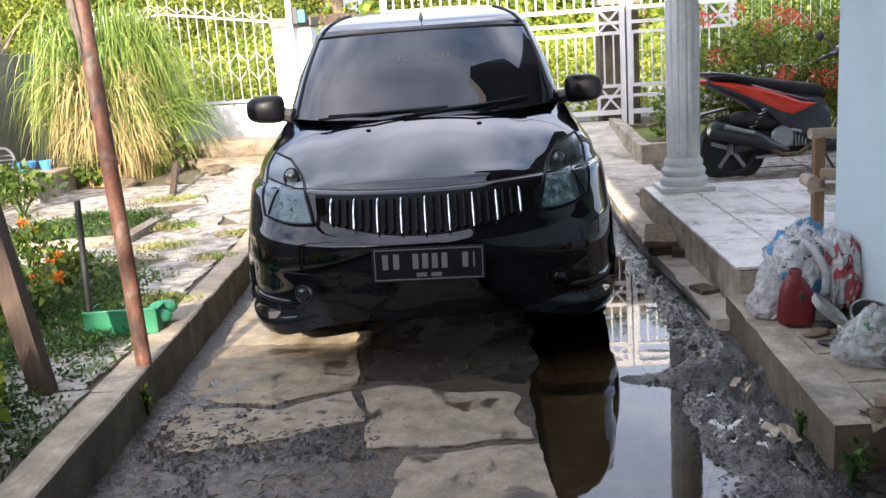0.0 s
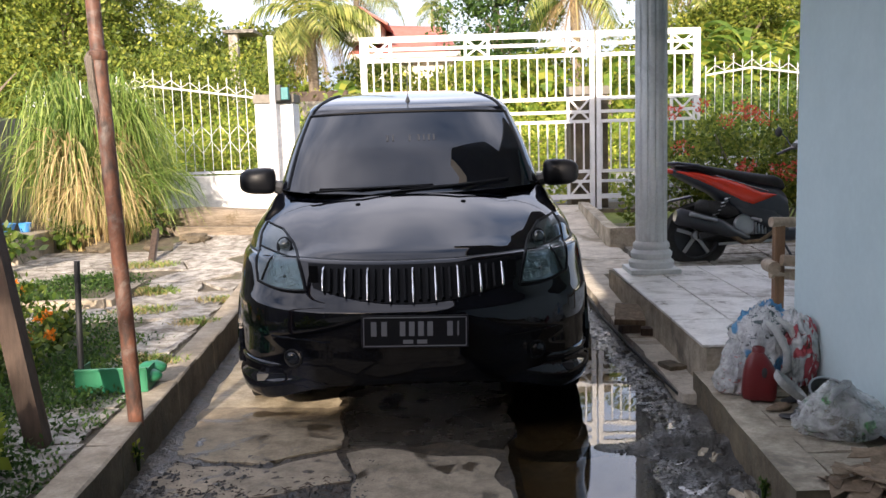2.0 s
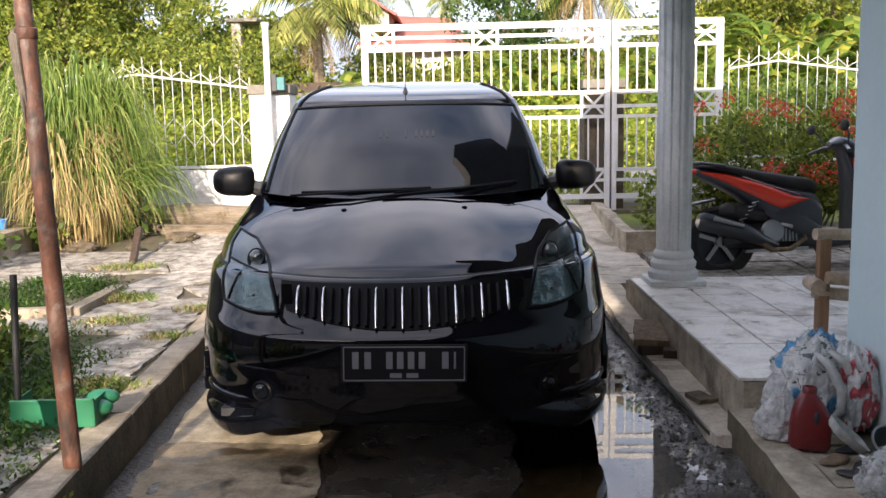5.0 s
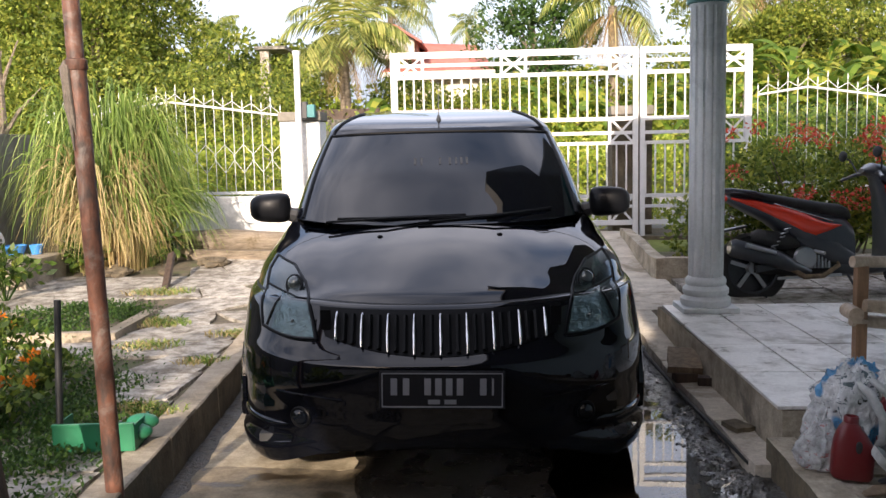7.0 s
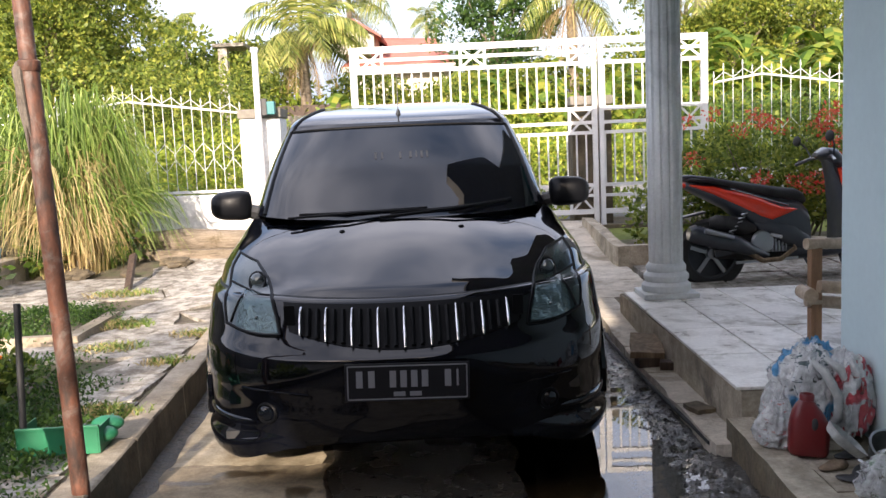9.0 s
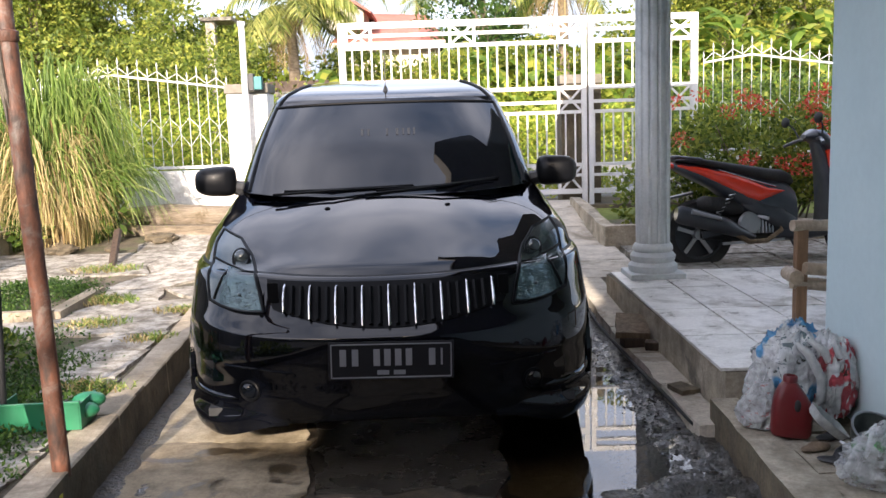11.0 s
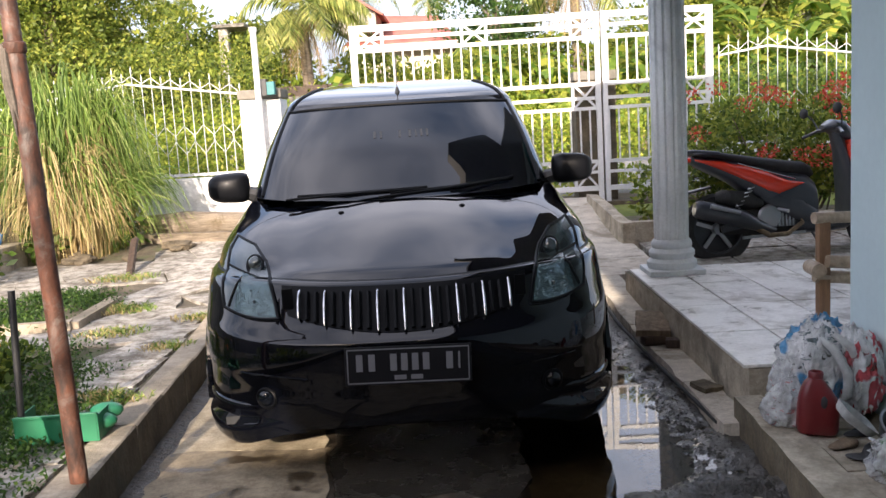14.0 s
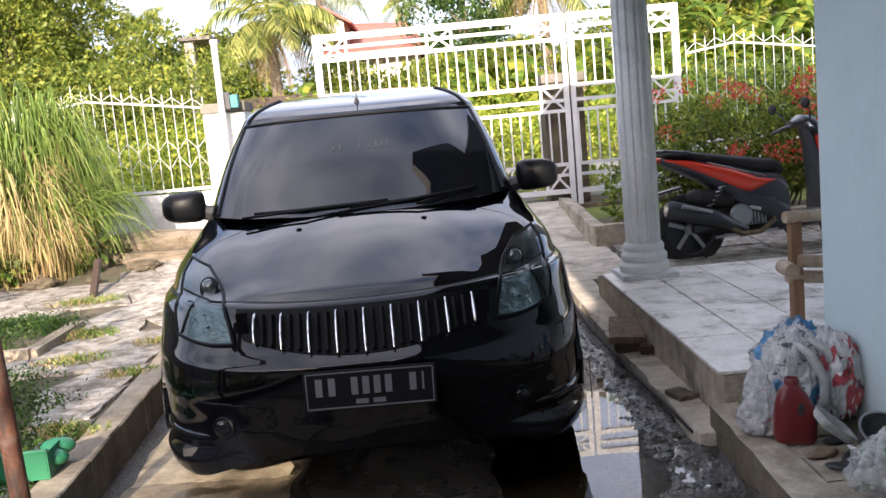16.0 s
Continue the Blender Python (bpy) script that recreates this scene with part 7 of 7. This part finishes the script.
def build_bush():
    rng = np.random.default_rng(5)
    t = thing("flowering_bush", pose(3.0, 8.45, 0.31), "bougainvillea-like bush with clusters of red flowers", "bush")
    bm = bmesh.new()
    lv, pet = Leaves(), Leaves()
    for k in range(26):
        a = rng.uniform(0, 6.283)
        c = Vector((1.15 * math.cos(a) * rng.random() ** 0.5, 0.42 * math.sin(a), rng.uniform(0.28, 0.98)))
        tube(bm, [(c.x * 0.4, c.y * 0.4, 0), tuple(c * 0.6), tuple(c)], [0.014, 0.010, 0.005], 5)
        scatter(lv, rng, c, (0.24, 0.22, 0.18), 330, 0.055)
    for k in range(22):
        c = Vector((-1.25 + 2.6 * k / 21 + rng.uniform(-0.06, 0.06), rng.uniform(-0.5, -0.15), rng.uniform(0.10, 0.55)))
        tube(bm, [(c.x * 0.8, c.y * 0.5, 0), tuple(c * 0.8), tuple(c)], [0.010, 0.008, 0.004], 5)
        scatter(lv, rng, c, (0.22, 0.14, 0.17), 240, 0.06)
    for k in range(36):
        a = rng.uniform(0, 6.283)
        c = Vector((rng.uniform(-1.0, 1.1), -0.25 - 0.4 * rng.random(), 0.98 + 0.2 * rng.random())) if k < 22 else Vector((rng.uniform(-1.0, 1.1), -0.6 - 0.06 * rng.random(), rng.uniform(0.35, 0.95)))
        scatter(pet, rng, c, (0.085, 0.06, 0.055), 55, 0.034)
    tagged(part("branchwork", bm, BARK, t), kind="stuff")
    for nm, l, mat in (("foliage", lv, LEAF_TREE), ("blossom", pet, PETAL_RED)):
        ob = new(nm, l.mesh(nm, mat))
        ob.parent = t


def herb(name, x, y, z, h, spread, mat, seed, label, n=260, leaf=0.05, petals=None):
    rng = np.random.default_rng(seed)
    t = thing(name, pose(x, y, z), label, "plant", "garden plants")
    bm = bmesh.new()
    lv, fl = Leaves(), Leaves()
    for k in range(9):
        a = rng.uniform(0, 6.283)
        c = Vector((spread * math.cos(a) * rng.random(), spread * math.sin(a) * rng.random(), h * rng.uniform(0.5, 1)))
        tube(bm, [(0, 0, -0.02), tuple(c * 0.5 + Vector((0, 0, 0.03))), tuple(c)], [0.006, 0.005, 0.002], 5)
        scatter(lv, rng, c * 0.85, (spread * 0.45, spread * 0.45, h * 0.28), n // 9, leaf)
        if petals and k < 2:
            scatter(fl, rng, c + Vector((0, 0, 0.03)), (0.022, 0.022, 0.014), 40, 0.022)
    tagged(part("stems", bm, LEAF_DARK, t), kind="stuff")
    ob = tagged(new("foliage", lv.mesh("foliage", mat)), kind="stuff")
    ob.parent = t
    if fl.f:
        ob = tagged(new("blossom", fl.mesh("blossom", petals)), kind="stuff")
        ob.parent = t


def build_far():
    road = bmesh.new()
    slab(road, [(-60, 10.4), (60, 10.4), (60, 17.5), (-60, 17.5)], 0.2, 0.375)
    solid("road", road, ASPHALT, "pale sunlit village road beyond the gate", "road", kind="structure")
    w = bmesh.new()
    slab(w, [(-1.9, 9.46), (4.6, 9.46), (4.6, 10.39), (-1.9, 10.39)], 0.1, 0.379, 0.01, 0.2)
    solid("gate_apron", w, CONCRETE_DARK, "worn dark concrete strip under the gate", "pavement", kind="structure")
    w = bmesh.new()
    box(w, (-3.6, 19.6, 0.2), (-0.1, 19.85, 2.05), 0.02)
    solid("wall_far", w, BRICK_WALL, "old mossy brick wall across the road", "wall", kind="structure")
    w = bmesh.new()
    box(w, (3.4, 10.75, 0.2), (9.0, 10.95, 0.74), 0.02)
    solid("wall_drain", w, BRICK_WALL, "dark drain wall along the road", "wall", kind="structure")
    shed = thing("shed", pose(-3.3, 20.4, 0.36), "low shed with rusty sheet walls", "shed")
    bm = bmesh.new()
    box(bm, (-1.2, 0, 0), (0.9, 1.6, 1.95))
    part("wall", bm, WOOD_DARK, shed)
    bm = bmesh.new()
    box(bm, (-1.85, -0.2, 3.3), (-1.15, 0.8, 3.37))
    part("roof", bm, PAVING, shed)
    bm = bmesh.new()
    box(bm, (-1.75, -0.1, 0), (-1.55, 0.1, 3.3))
    part("post", bm, PAVING, shed)
    h = thing("house", pose(0, 30, 0.36), "far house with a red roof and pale gable", "house")
    bm = bmesh.new()
    box(bm, (-3.2, 0.6, 0), (0.05, 6, 3.6))
    part("wall", bm, PLASTER_FAR, h)
    bm = bmesh.new()
    vs = [bm.verts.new(p) for p in ((-3.5, 0, 3.57), (0.32, 0, 3.53), (-0.30, 3.2, 4.78), (-2.7, 3.2, 4.92), (0.32, 6.4, 3.53), (-3.5, 6.4, 3.57))]
    for f in ((0, 1, 2, 3), (3, 2, 4, 5), (1, 4, 2), (5, 0, 3), (0, 5, 4, 1)):
        bm.faces.new([vs[i] for i in f])
    part("roof", bm, ROOF_RED, h)
    bm = bmesh.new()
    slab(bm, [(-3.5, -0.06), (0.32, -0.06), (0.32, -0.01), (-3.5, -0.01)], 3.44, 3.60)
    part("fascia", bm, PLASTER_FAR, h)
    bm = bmesh.new()
    g = [bm.verts.new(p) for p in ((-3.55, -0.2, 4.0), (-2.32, -0.2, 4.0), (-2.32, -0.2, 4.62), (-2.95, -0.2, 5.0), (-3.55, -0.2, 4.62), (-3.55, 3, 4.0), (-2.32, 3, 4.0), (-2.32, 3, 4.62), (-2.95, 3, 5.0), (-3.55, 3, 4.62))]
    bm.faces.new(g[:5])
    bm.faces.new(g[:4:-1])
    for k in range(5):
        bm.faces.new((g[k], g[(k + 1) % 5], g[5 + (k + 1) % 5], g[5 + k]))
    gab = part("gable", bm, PLASTER_FAR, h)
    for sx, ex in ((-3.82, -2.95), (-2.06, -2.95)):
        bm = bmesh.new()
        bar(bm, (sx, 1.2, 4.50), (ex, 1.2, 5.06), 0.07, 3.4)
        part("gable_roof", bm, ROOF_RED, gab)
    h2 = thing("house", pose(15.0, 30, -0.15), "white house with a grey roof among bananas", "house")
    bm = bmesh.new()
    box(bm, (-1.6, 0, 0), (5, 6, 4.7))
    part("wall", bm, PLINTH_WHITE, h2)
    bm = bmesh.new()
    vs = [bm.verts.new(p) for p in ((-2.1, -0.5, 4.6), (5.5, -0.5, 4.6), (5, 3, 5.7), (0.4, 3, 5.7), (5.5, 6.5, 4.6), (-2.1, 6.5, 4.6))]
    for f in ((0, 1, 2, 3), (3, 2, 4, 5), (1, 4, 2), (5, 0, 3), (0, 5, 4, 1)):
        bm.faces.new([vs[i] for i in f])
    part("roof", bm, CONCRETE_DARK, h2)
    bm = bmesh.new()
    box(bm, (-1.0, -0.03, 2.6), (0.0, 0.05, 3.7))
    part("window", bm, GLASS_DARK, h2)

    for x in (-24, 24):
        bm = bmesh.new()
        tube(bm, [(x, 13.0, 0.2), (x, 13.0, 7.2)], [0.14, 0.09], 12)
        solid("utility_pole", bm, CONCRETE, "tall round concrete utility pole by the road", "pole", "utility poles", smooth=True)
    bm = bmesh.new()
    tube(bm, [(-24 + 4 * k, 13.0, 6.3 + 0.7 * (abs(k - 6) / 6) ** 2) for k in range(13)], 0.022, 6)
    solid("overhead_cable", bm, RUBBER, "black sagging cable between the utility poles", "cable", smooth=True)

    lump = lambda x, y, s, a, b2: a + b2 * (0.5 + 0.5 * nz(x, y, s))
    bank("meadow", -1.0, 12, 17.6, 19.4, lambda x, y: (0.36, lump(x, y, 0.7, 0.7, 0.9)), 22000, 0.09, LEAF_YELLOW, 1, "sunlit tall weeds on the far side of the road")
    bank("meadow", -12, 12, 20, 26, lambda x, y: (0.4, lump(x, y, 0.6, 1.2, 1.3)), 26000, 0.12, LEAF_YELLOW, 2, "sunlit scrub beyond the road")
    bank("roadside_weeds", -9.5, -1.2, 10.1, 12.2, lambda x, y: (0.36, lump(x, y, 1.1, 0.75, 0.75)), 22000, 0.06, LEAF_YELLOW, 3, "yellow-green creeper growing behind the fence")
    bank("roadside_weeds", -0.9, 2.6, 10.2, 10.8, lambda x, y: (0.36, lump(x, y, 1.4, 0.1, 0.35)), 1600, 0.07, LEAF_YELLOW, 4, "weeds along the road edge")
    bank("hedge", 2.6, 10, 11.0, 12.6, lambda x, y: (0.36, lump(x, y, 0.9, 1.0, 0.7)), 22000, 0.065, LEAF_MID, 5, "leafy hedge behind the fence")
    bank("thicket", -14, -3.2, 14, 18, lambda x, y: (0.36, lump(x, y, 0.5, 1.7, 1.7)), 38000, 0.08, LEAF_TREE, 6, "tangled thicket behind the weeds")
    bank("scrub", -9, 13, 27, 30, lambda x, y: (0.4, lump(x, y, 0.45, 1.9, 1.6)), 16000, 0.15, LEAF_TREE, 7, "green scrub behind the sheds")
    bank("brush", -3.0, 4.5, 23.5, 25.5, lambda x, y: (0.4, lump(x, y, 0.6, 2.0, 1.5)), 16000, 0.13, LEAF_TREE, 8, "brownish brush before the far wall")
    bank("thicket", -9.0, -4.6, 21, 23.5, lambda x, y: (0.4, lump(x, y, 0.5, 2.3, 2.0)), 15000, 0.13, LEAF_TREE, 9, "tangled thicket behind the weeds")
    w = bmesh.new()
    box(w, (-2.2, 26.4, 0.2), (2.4, 26.6, 2.6), 0.02)
    solid("wall_plot", w, BRICK_WALL, "stained pale wall of a far plot", "wall", kind="structure")
    for x, y, h, r, mat, seed, lab, leaf, n, per in (
            (-7.6, 17.5, 5.6, 2.1, LEAF_TREE, 31, "broad green tree over the thicket", 0.085, 28, 2300),
            (-10.4, 19, 6.2, 2.6, LEAF_TREE, 32, "broad green tree over the thicket", 0.09, 28, 2000),
            (-11.5, 28, 5.4, 2.2, LEAF_MID, 33, "far rounded green tree", 0.16, 14, 400),
            (-8.6, 30, 5.0, 2.0, LEAF_DARK, 34, "far dark rounded tree", 0.16, 14, 400),
            (-6.0, 23, 3.9, 1.3, LEAF_YELLOW, 35, "small sunlit tree by the shed", 0.12, 12, 400),
            (1.7, 31, 7.3, 2.2, LEAF_DARK, 36, "dark full tree behind the gate", 0.16, 18, 600),
            (8.6, 33, 7.4, 3.2, LEAF_TREE, 37, "broad green tree behind the bananas", 0.18, 20, 520),
            (7.9, 25, 5.6, 1.6, LEAF_TREE, 41, "sunlit yellow-green tree among the bananas", 0.11, 18, 1000),
            (10.3, 26, 5.7, 1.7, LEAF_TREE, 42, "sunlit yellow-green tree among the bananas", 0.11, 18, 1000),
            (-7.2, 26, 4.9, 1.8, LEAF_TREE, 43, "green tree behind the thicket", 0.16, 16, 500),
            (-5.4, 27, 4.5, 1.5, LEAF_TREE, 44, "green tree behind the thicket", 0.16, 14, 500),
            (14.5, 38, 8.5, 3.5, LEAF_MID, 38, "far broad green tree", 0.22, 16, 400),
            (-17.5, 30, 7.5, 3.5, LEAF_MID, 39, "far broad green tree", 0.22, 16, 400)):
        tree("tree", (x, y, 0.36), h, r, mat, seed, lab, leaf, n, per)
    tree("bare_tree", (-7.1, 12.8, 0.36), 3.6, 1.1, LEAF_YELLOW, 40, "thin tree with pale bare branches", 0.08, 12, 30, 0.4)
    palm((-3.45, 22, 0.36), 3.75, 2.2, 51, "short coconut palm with drooping yellow-green fronds", 28, 14)
    palm((-3.78, 36.5, 0.36), 6.7, 2.8, 52, "coconut palm behind the house", 22, 3)
    palm((3.3, 24, 0.36), 4.6, 2.4, 53, "coconut palm with a skirt of dry brown fronds", 18, 16)
    palm((9.2, 27, 0.36), 5.9, 2.6, 54, "coconut palm over the bananas", 20, 10)
    palm((6.9, 25, 0.36), 5.4, 2.4, 57, "coconut palm over the bananas", 18, 8)
    palm((-13.5, 45, 0.36), 7.0, 2.0, 55, "far slender coconut palm in haze", 16, 0)
    palm((-1.2, 60, 0.36), 9.0, 1.8, 56, "far slender coconut palm in haze", 14, 0)
    for k, (x, y, hh) in enumerate(((1.3, 22.5, 3.7), (2.3, 23, 3.4), (5.3, 20, 3.0), (6.7, 20.5, 3.9), (7.7, 19.5, 3.4), (8.9, 20.5, 3.8), (6.1, 22, 4.3), (-2.2, 20.2, 2.7), (4.7, 22.5, 3.4), (10.1, 21, 3.6), (7.2, 19.2, 2.6), (9.6, 19.6, 2.9), (8.2, 22.3, 4.4), (9.5, 22.8, 4.7), (10.6, 23.2, 4.6), (5.6, 23.2, 4.5), (7.0, 22.8, 4.2), (11.4, 24.5, 4.9), (3.8, 21.5, 3.3), (0.4, 21.5, 2.9), (2.9, 21.0, 2.6), (8.3, 21.0, 3.5))):
        banana((x, y, 0.36), hh, 70 + k)


def build_garden():
    ys, nx = np.arange(-2.8, 9.5, 0.1), 40
    vs = []
    for y in ys:
        for i in range(nx + 1):
            x = -4.55 + (KERB(y) - 0.06 + 4.55) * i / nx
            vs.append((x, y, garden_z(x, y) - 0.015 + 0.012 * nz(x, y, 4)))
    me = raw("garden_soil", vs, [(j * (nx + 1) + i, j * (nx + 1) + i + 1, (j + 1) * (nx + 1) + i + 1, (j + 1) * (nx + 1) + i) for j in range(len(ys) - 1) for i in range(nx)], SOIL, True)
    ob = new("garden_soil", me)
    tagged(ob, "bare trodden soil of the side garden", "soil", kind="structure")
    root = thing("garden_paving", pose(0, 0, 0), "sunlit crazy paving of uneven flat stones", "paving", kind="structure")
    rng = random.Random(8)
    sx, sy = 0.42, 0.46
    P = {}
    for i in range(-1, 11):
        for j in range(-2, 26):
            P[i, j] = (-4.5 + sx * i + (sx / 2 if j % 2 else 0) + rng.uniform(-0.10, 0.10), -1.9 + sy * j + rng.uniform(-0.10, 0.10))
    count = 0
    for i in range(-1, 10):
        for j in range(-2, 25):
            o = [P[i, j], P[i + 1, j], P[i + 1, j + 1], P[i, j + 1]]
            cx, cy = sum(p[0] for p in o) / 4, sum(p[1] for p in o) / 4
            edge = KERB(cy) - 0.17
            o = [(cx + (x - cx) * 0.985, cy + (y - cy) * 0.985) for x, y in o]
            o = [(edge if x > edge - 0.24 else x, y) for x, y in o]
            if cx > edge - 0.03 or cx < -4.4 or cy > 9.2 or max(p[0] for p in o) - min(p[0] for p in o) < 0.12:
                continue
            bed = (-3.4 < cx < -2.45 and 5.5 < cy < 6.6) or (cx < -2.0 and 2.6 < cy < 5.2) or (cx < -1.75 and 0.6 < cy < 3.3 and rng.random() < 0.30)
            if bed or (cy > 7.7 and cx < -2.7):
                continue
            mx_, my_ = sum(p[0] for p in o) / 4, sum(p[1] for p in o) / 4
            o.sort(key=lambda p: math.atan2(p[1] - my_, p[0] - mx_))
            bm = bmesh.new()
            z = garden_z(cx, cy) + rng.uniform(-0.002, 0.003)
            slab(bm, o, z - 0.06, z, 0.012, 0.10)
            dz = z - garden_z(cx, cy)
            for v in bm.verts:
                v.co.z = garden_z(v.co.x, v.co.y) + dz - (0.06 if v.co.z < z - 0.01 else 0)
            part("paving_stone", bm, PAVING, root)
    root2 = thing("yard_paving", pose(0, 0, 0), "broken concrete flags behind the porch", "paving", kind="structure")
    for i in range(6):
        for j in range(3):
            x, y = 1.55 + 0.55 * i, 6.08 + 0.53 * j
            bm = bmesh.new()
            slab(bm, [(x, y), (x + 0.53, y + rng.uniform(-0.02, 0.02)), (x + 0.53, y + 0.51), (x + rng.uniform(-0.02, 0.02), y + 0.51)], -0.05, rise(y) + 0.045 + rng.uniform(0, 0.01), 0.01, 0.12)
            for v in bm.verts:
                if v.co.z > 0:
                    v.co.z = rise(v.co.y) + 0.05 + 0.003 * ((3 * i + j) % 4)
            part("flagstone", bm, PAVING, root2)
    g = lambda x, y: garden_z(x, y) - 0.005
    spots = [(-2.65, 7.05, 1.6), (-2.28, 6.0, 1.1), (-2.07, 5.26, 1.2), (-1.60, 4.83, 0.8), (-1.66, 5.57, 0.8), (-1.52, 3.86, 0.9), (-1.62, 3.95, 0.7), (-1.5, 6.3, 0.7), (-2.2, 5.9, 1.0)]
    tufts("dry_grass", [(x, y, g(x, y), k) for x, y, k in spots], GRASS_STRAW, "dry yellow grass between the stones", 61, 110, 0.045, 0.11)
    tufts("grass", [(x + 0.05, y + 0.03, g(x, y), k) for x, y, k in spots], GRASS_GREEN, "green grass between the stones", 62, 190, 0.045, 0.11)
    rs = np.random.default_rng(63)
    weeds = [(-1.36 - 0.75 * rs.random() ** 0.8, rs.uniform(1.2, 3.7)) for _ in range(72)] + [(rs.uniform(-3.3, -2.45), rs.uniform(5.55, 6.6)) for _ in range(40)] + [(rs.uniform(-2.6, -1.7), rs.uniform(2.6, 5.0)) for _ in range(50)]
    lv = Leaves()
    for x, y in weeds:
        for _ in range(190):
            p = Vector((min(x + rs.normal() * 0.09, KERB(y) - 0.16), y + rs.normal() * 0.09, g(x, y) + 0.05 * rs.random() ** 1.5))
            w = rnd_dir(rs, 0.4)
            lv.quad(p, w, w.cross(rnd_dir(rs)).normalized(), rs.uniform(0.014, 0.034), rs.uniform(0.007, 0.016))
    tagged(new("creeping_weeds", lv.mesh("creeping_weeds", LEAF_DARK)), "creeping green weeds over the paving", "weeds", kind="stuff")
    for k, (x, y, h, s) in enumerate(((-2.15, 4.15, 0.24, 0.18), (-2.3, 3.7, 0.30, 0.2), (-2.05, 3.6, 0.2, 0.2), (-2.5, 4.5, 0.36, 0.25))):
        herb("marigold", x, y, g(x, y), h, s, LEAF_MID, 80 + k, "marigold plant with orange flowers", 420, 0.045, PETAL_ORANGE)
    for k, (x, y, h, s) in enumerate(((-1.62, 2.35, 0.22, 0.16), (-1.75, 2.05, 0.30, 0.2), (-1.5, 1.85, 0.2, 0.15), (-2.0, 2.6, 0.3, 0.22), (-4.1, 7.0, 0.35, 0.3), (-3.75, 6.8, 0.4, 0.25), (-3.6, 8.0, 0.3, 0.25), (-2.95, 8.3, 0.35, 0.2))):
        herb("leafy_plant", x, y, g(x, y), h, s, LEAF_YELLOW if k < 4 else LEAF_MID, 90 + k, "low leafy garden plant", 200, 0.075)
    herb("weed", 1.055, 2.46, 0.0, 0.07, 0.025, LEAF_MID, 99, "small weed growing at the step", 40, 0.018)
    herb("weed", 1.08, 2.12, 0.0, 0.10, 0.05, LEAF_DARK, 100, "small weed growing at the step", 60, 0.028)
    herb("weed", -1.20, 2.78, 0.05, 0.08, 0.03, LEAF_YELLOW, 101, "small weed growing from the kerb", 40, 0.02)


build_clump()
build_shade_tree()
build_bush()
build_far()
build_garden()
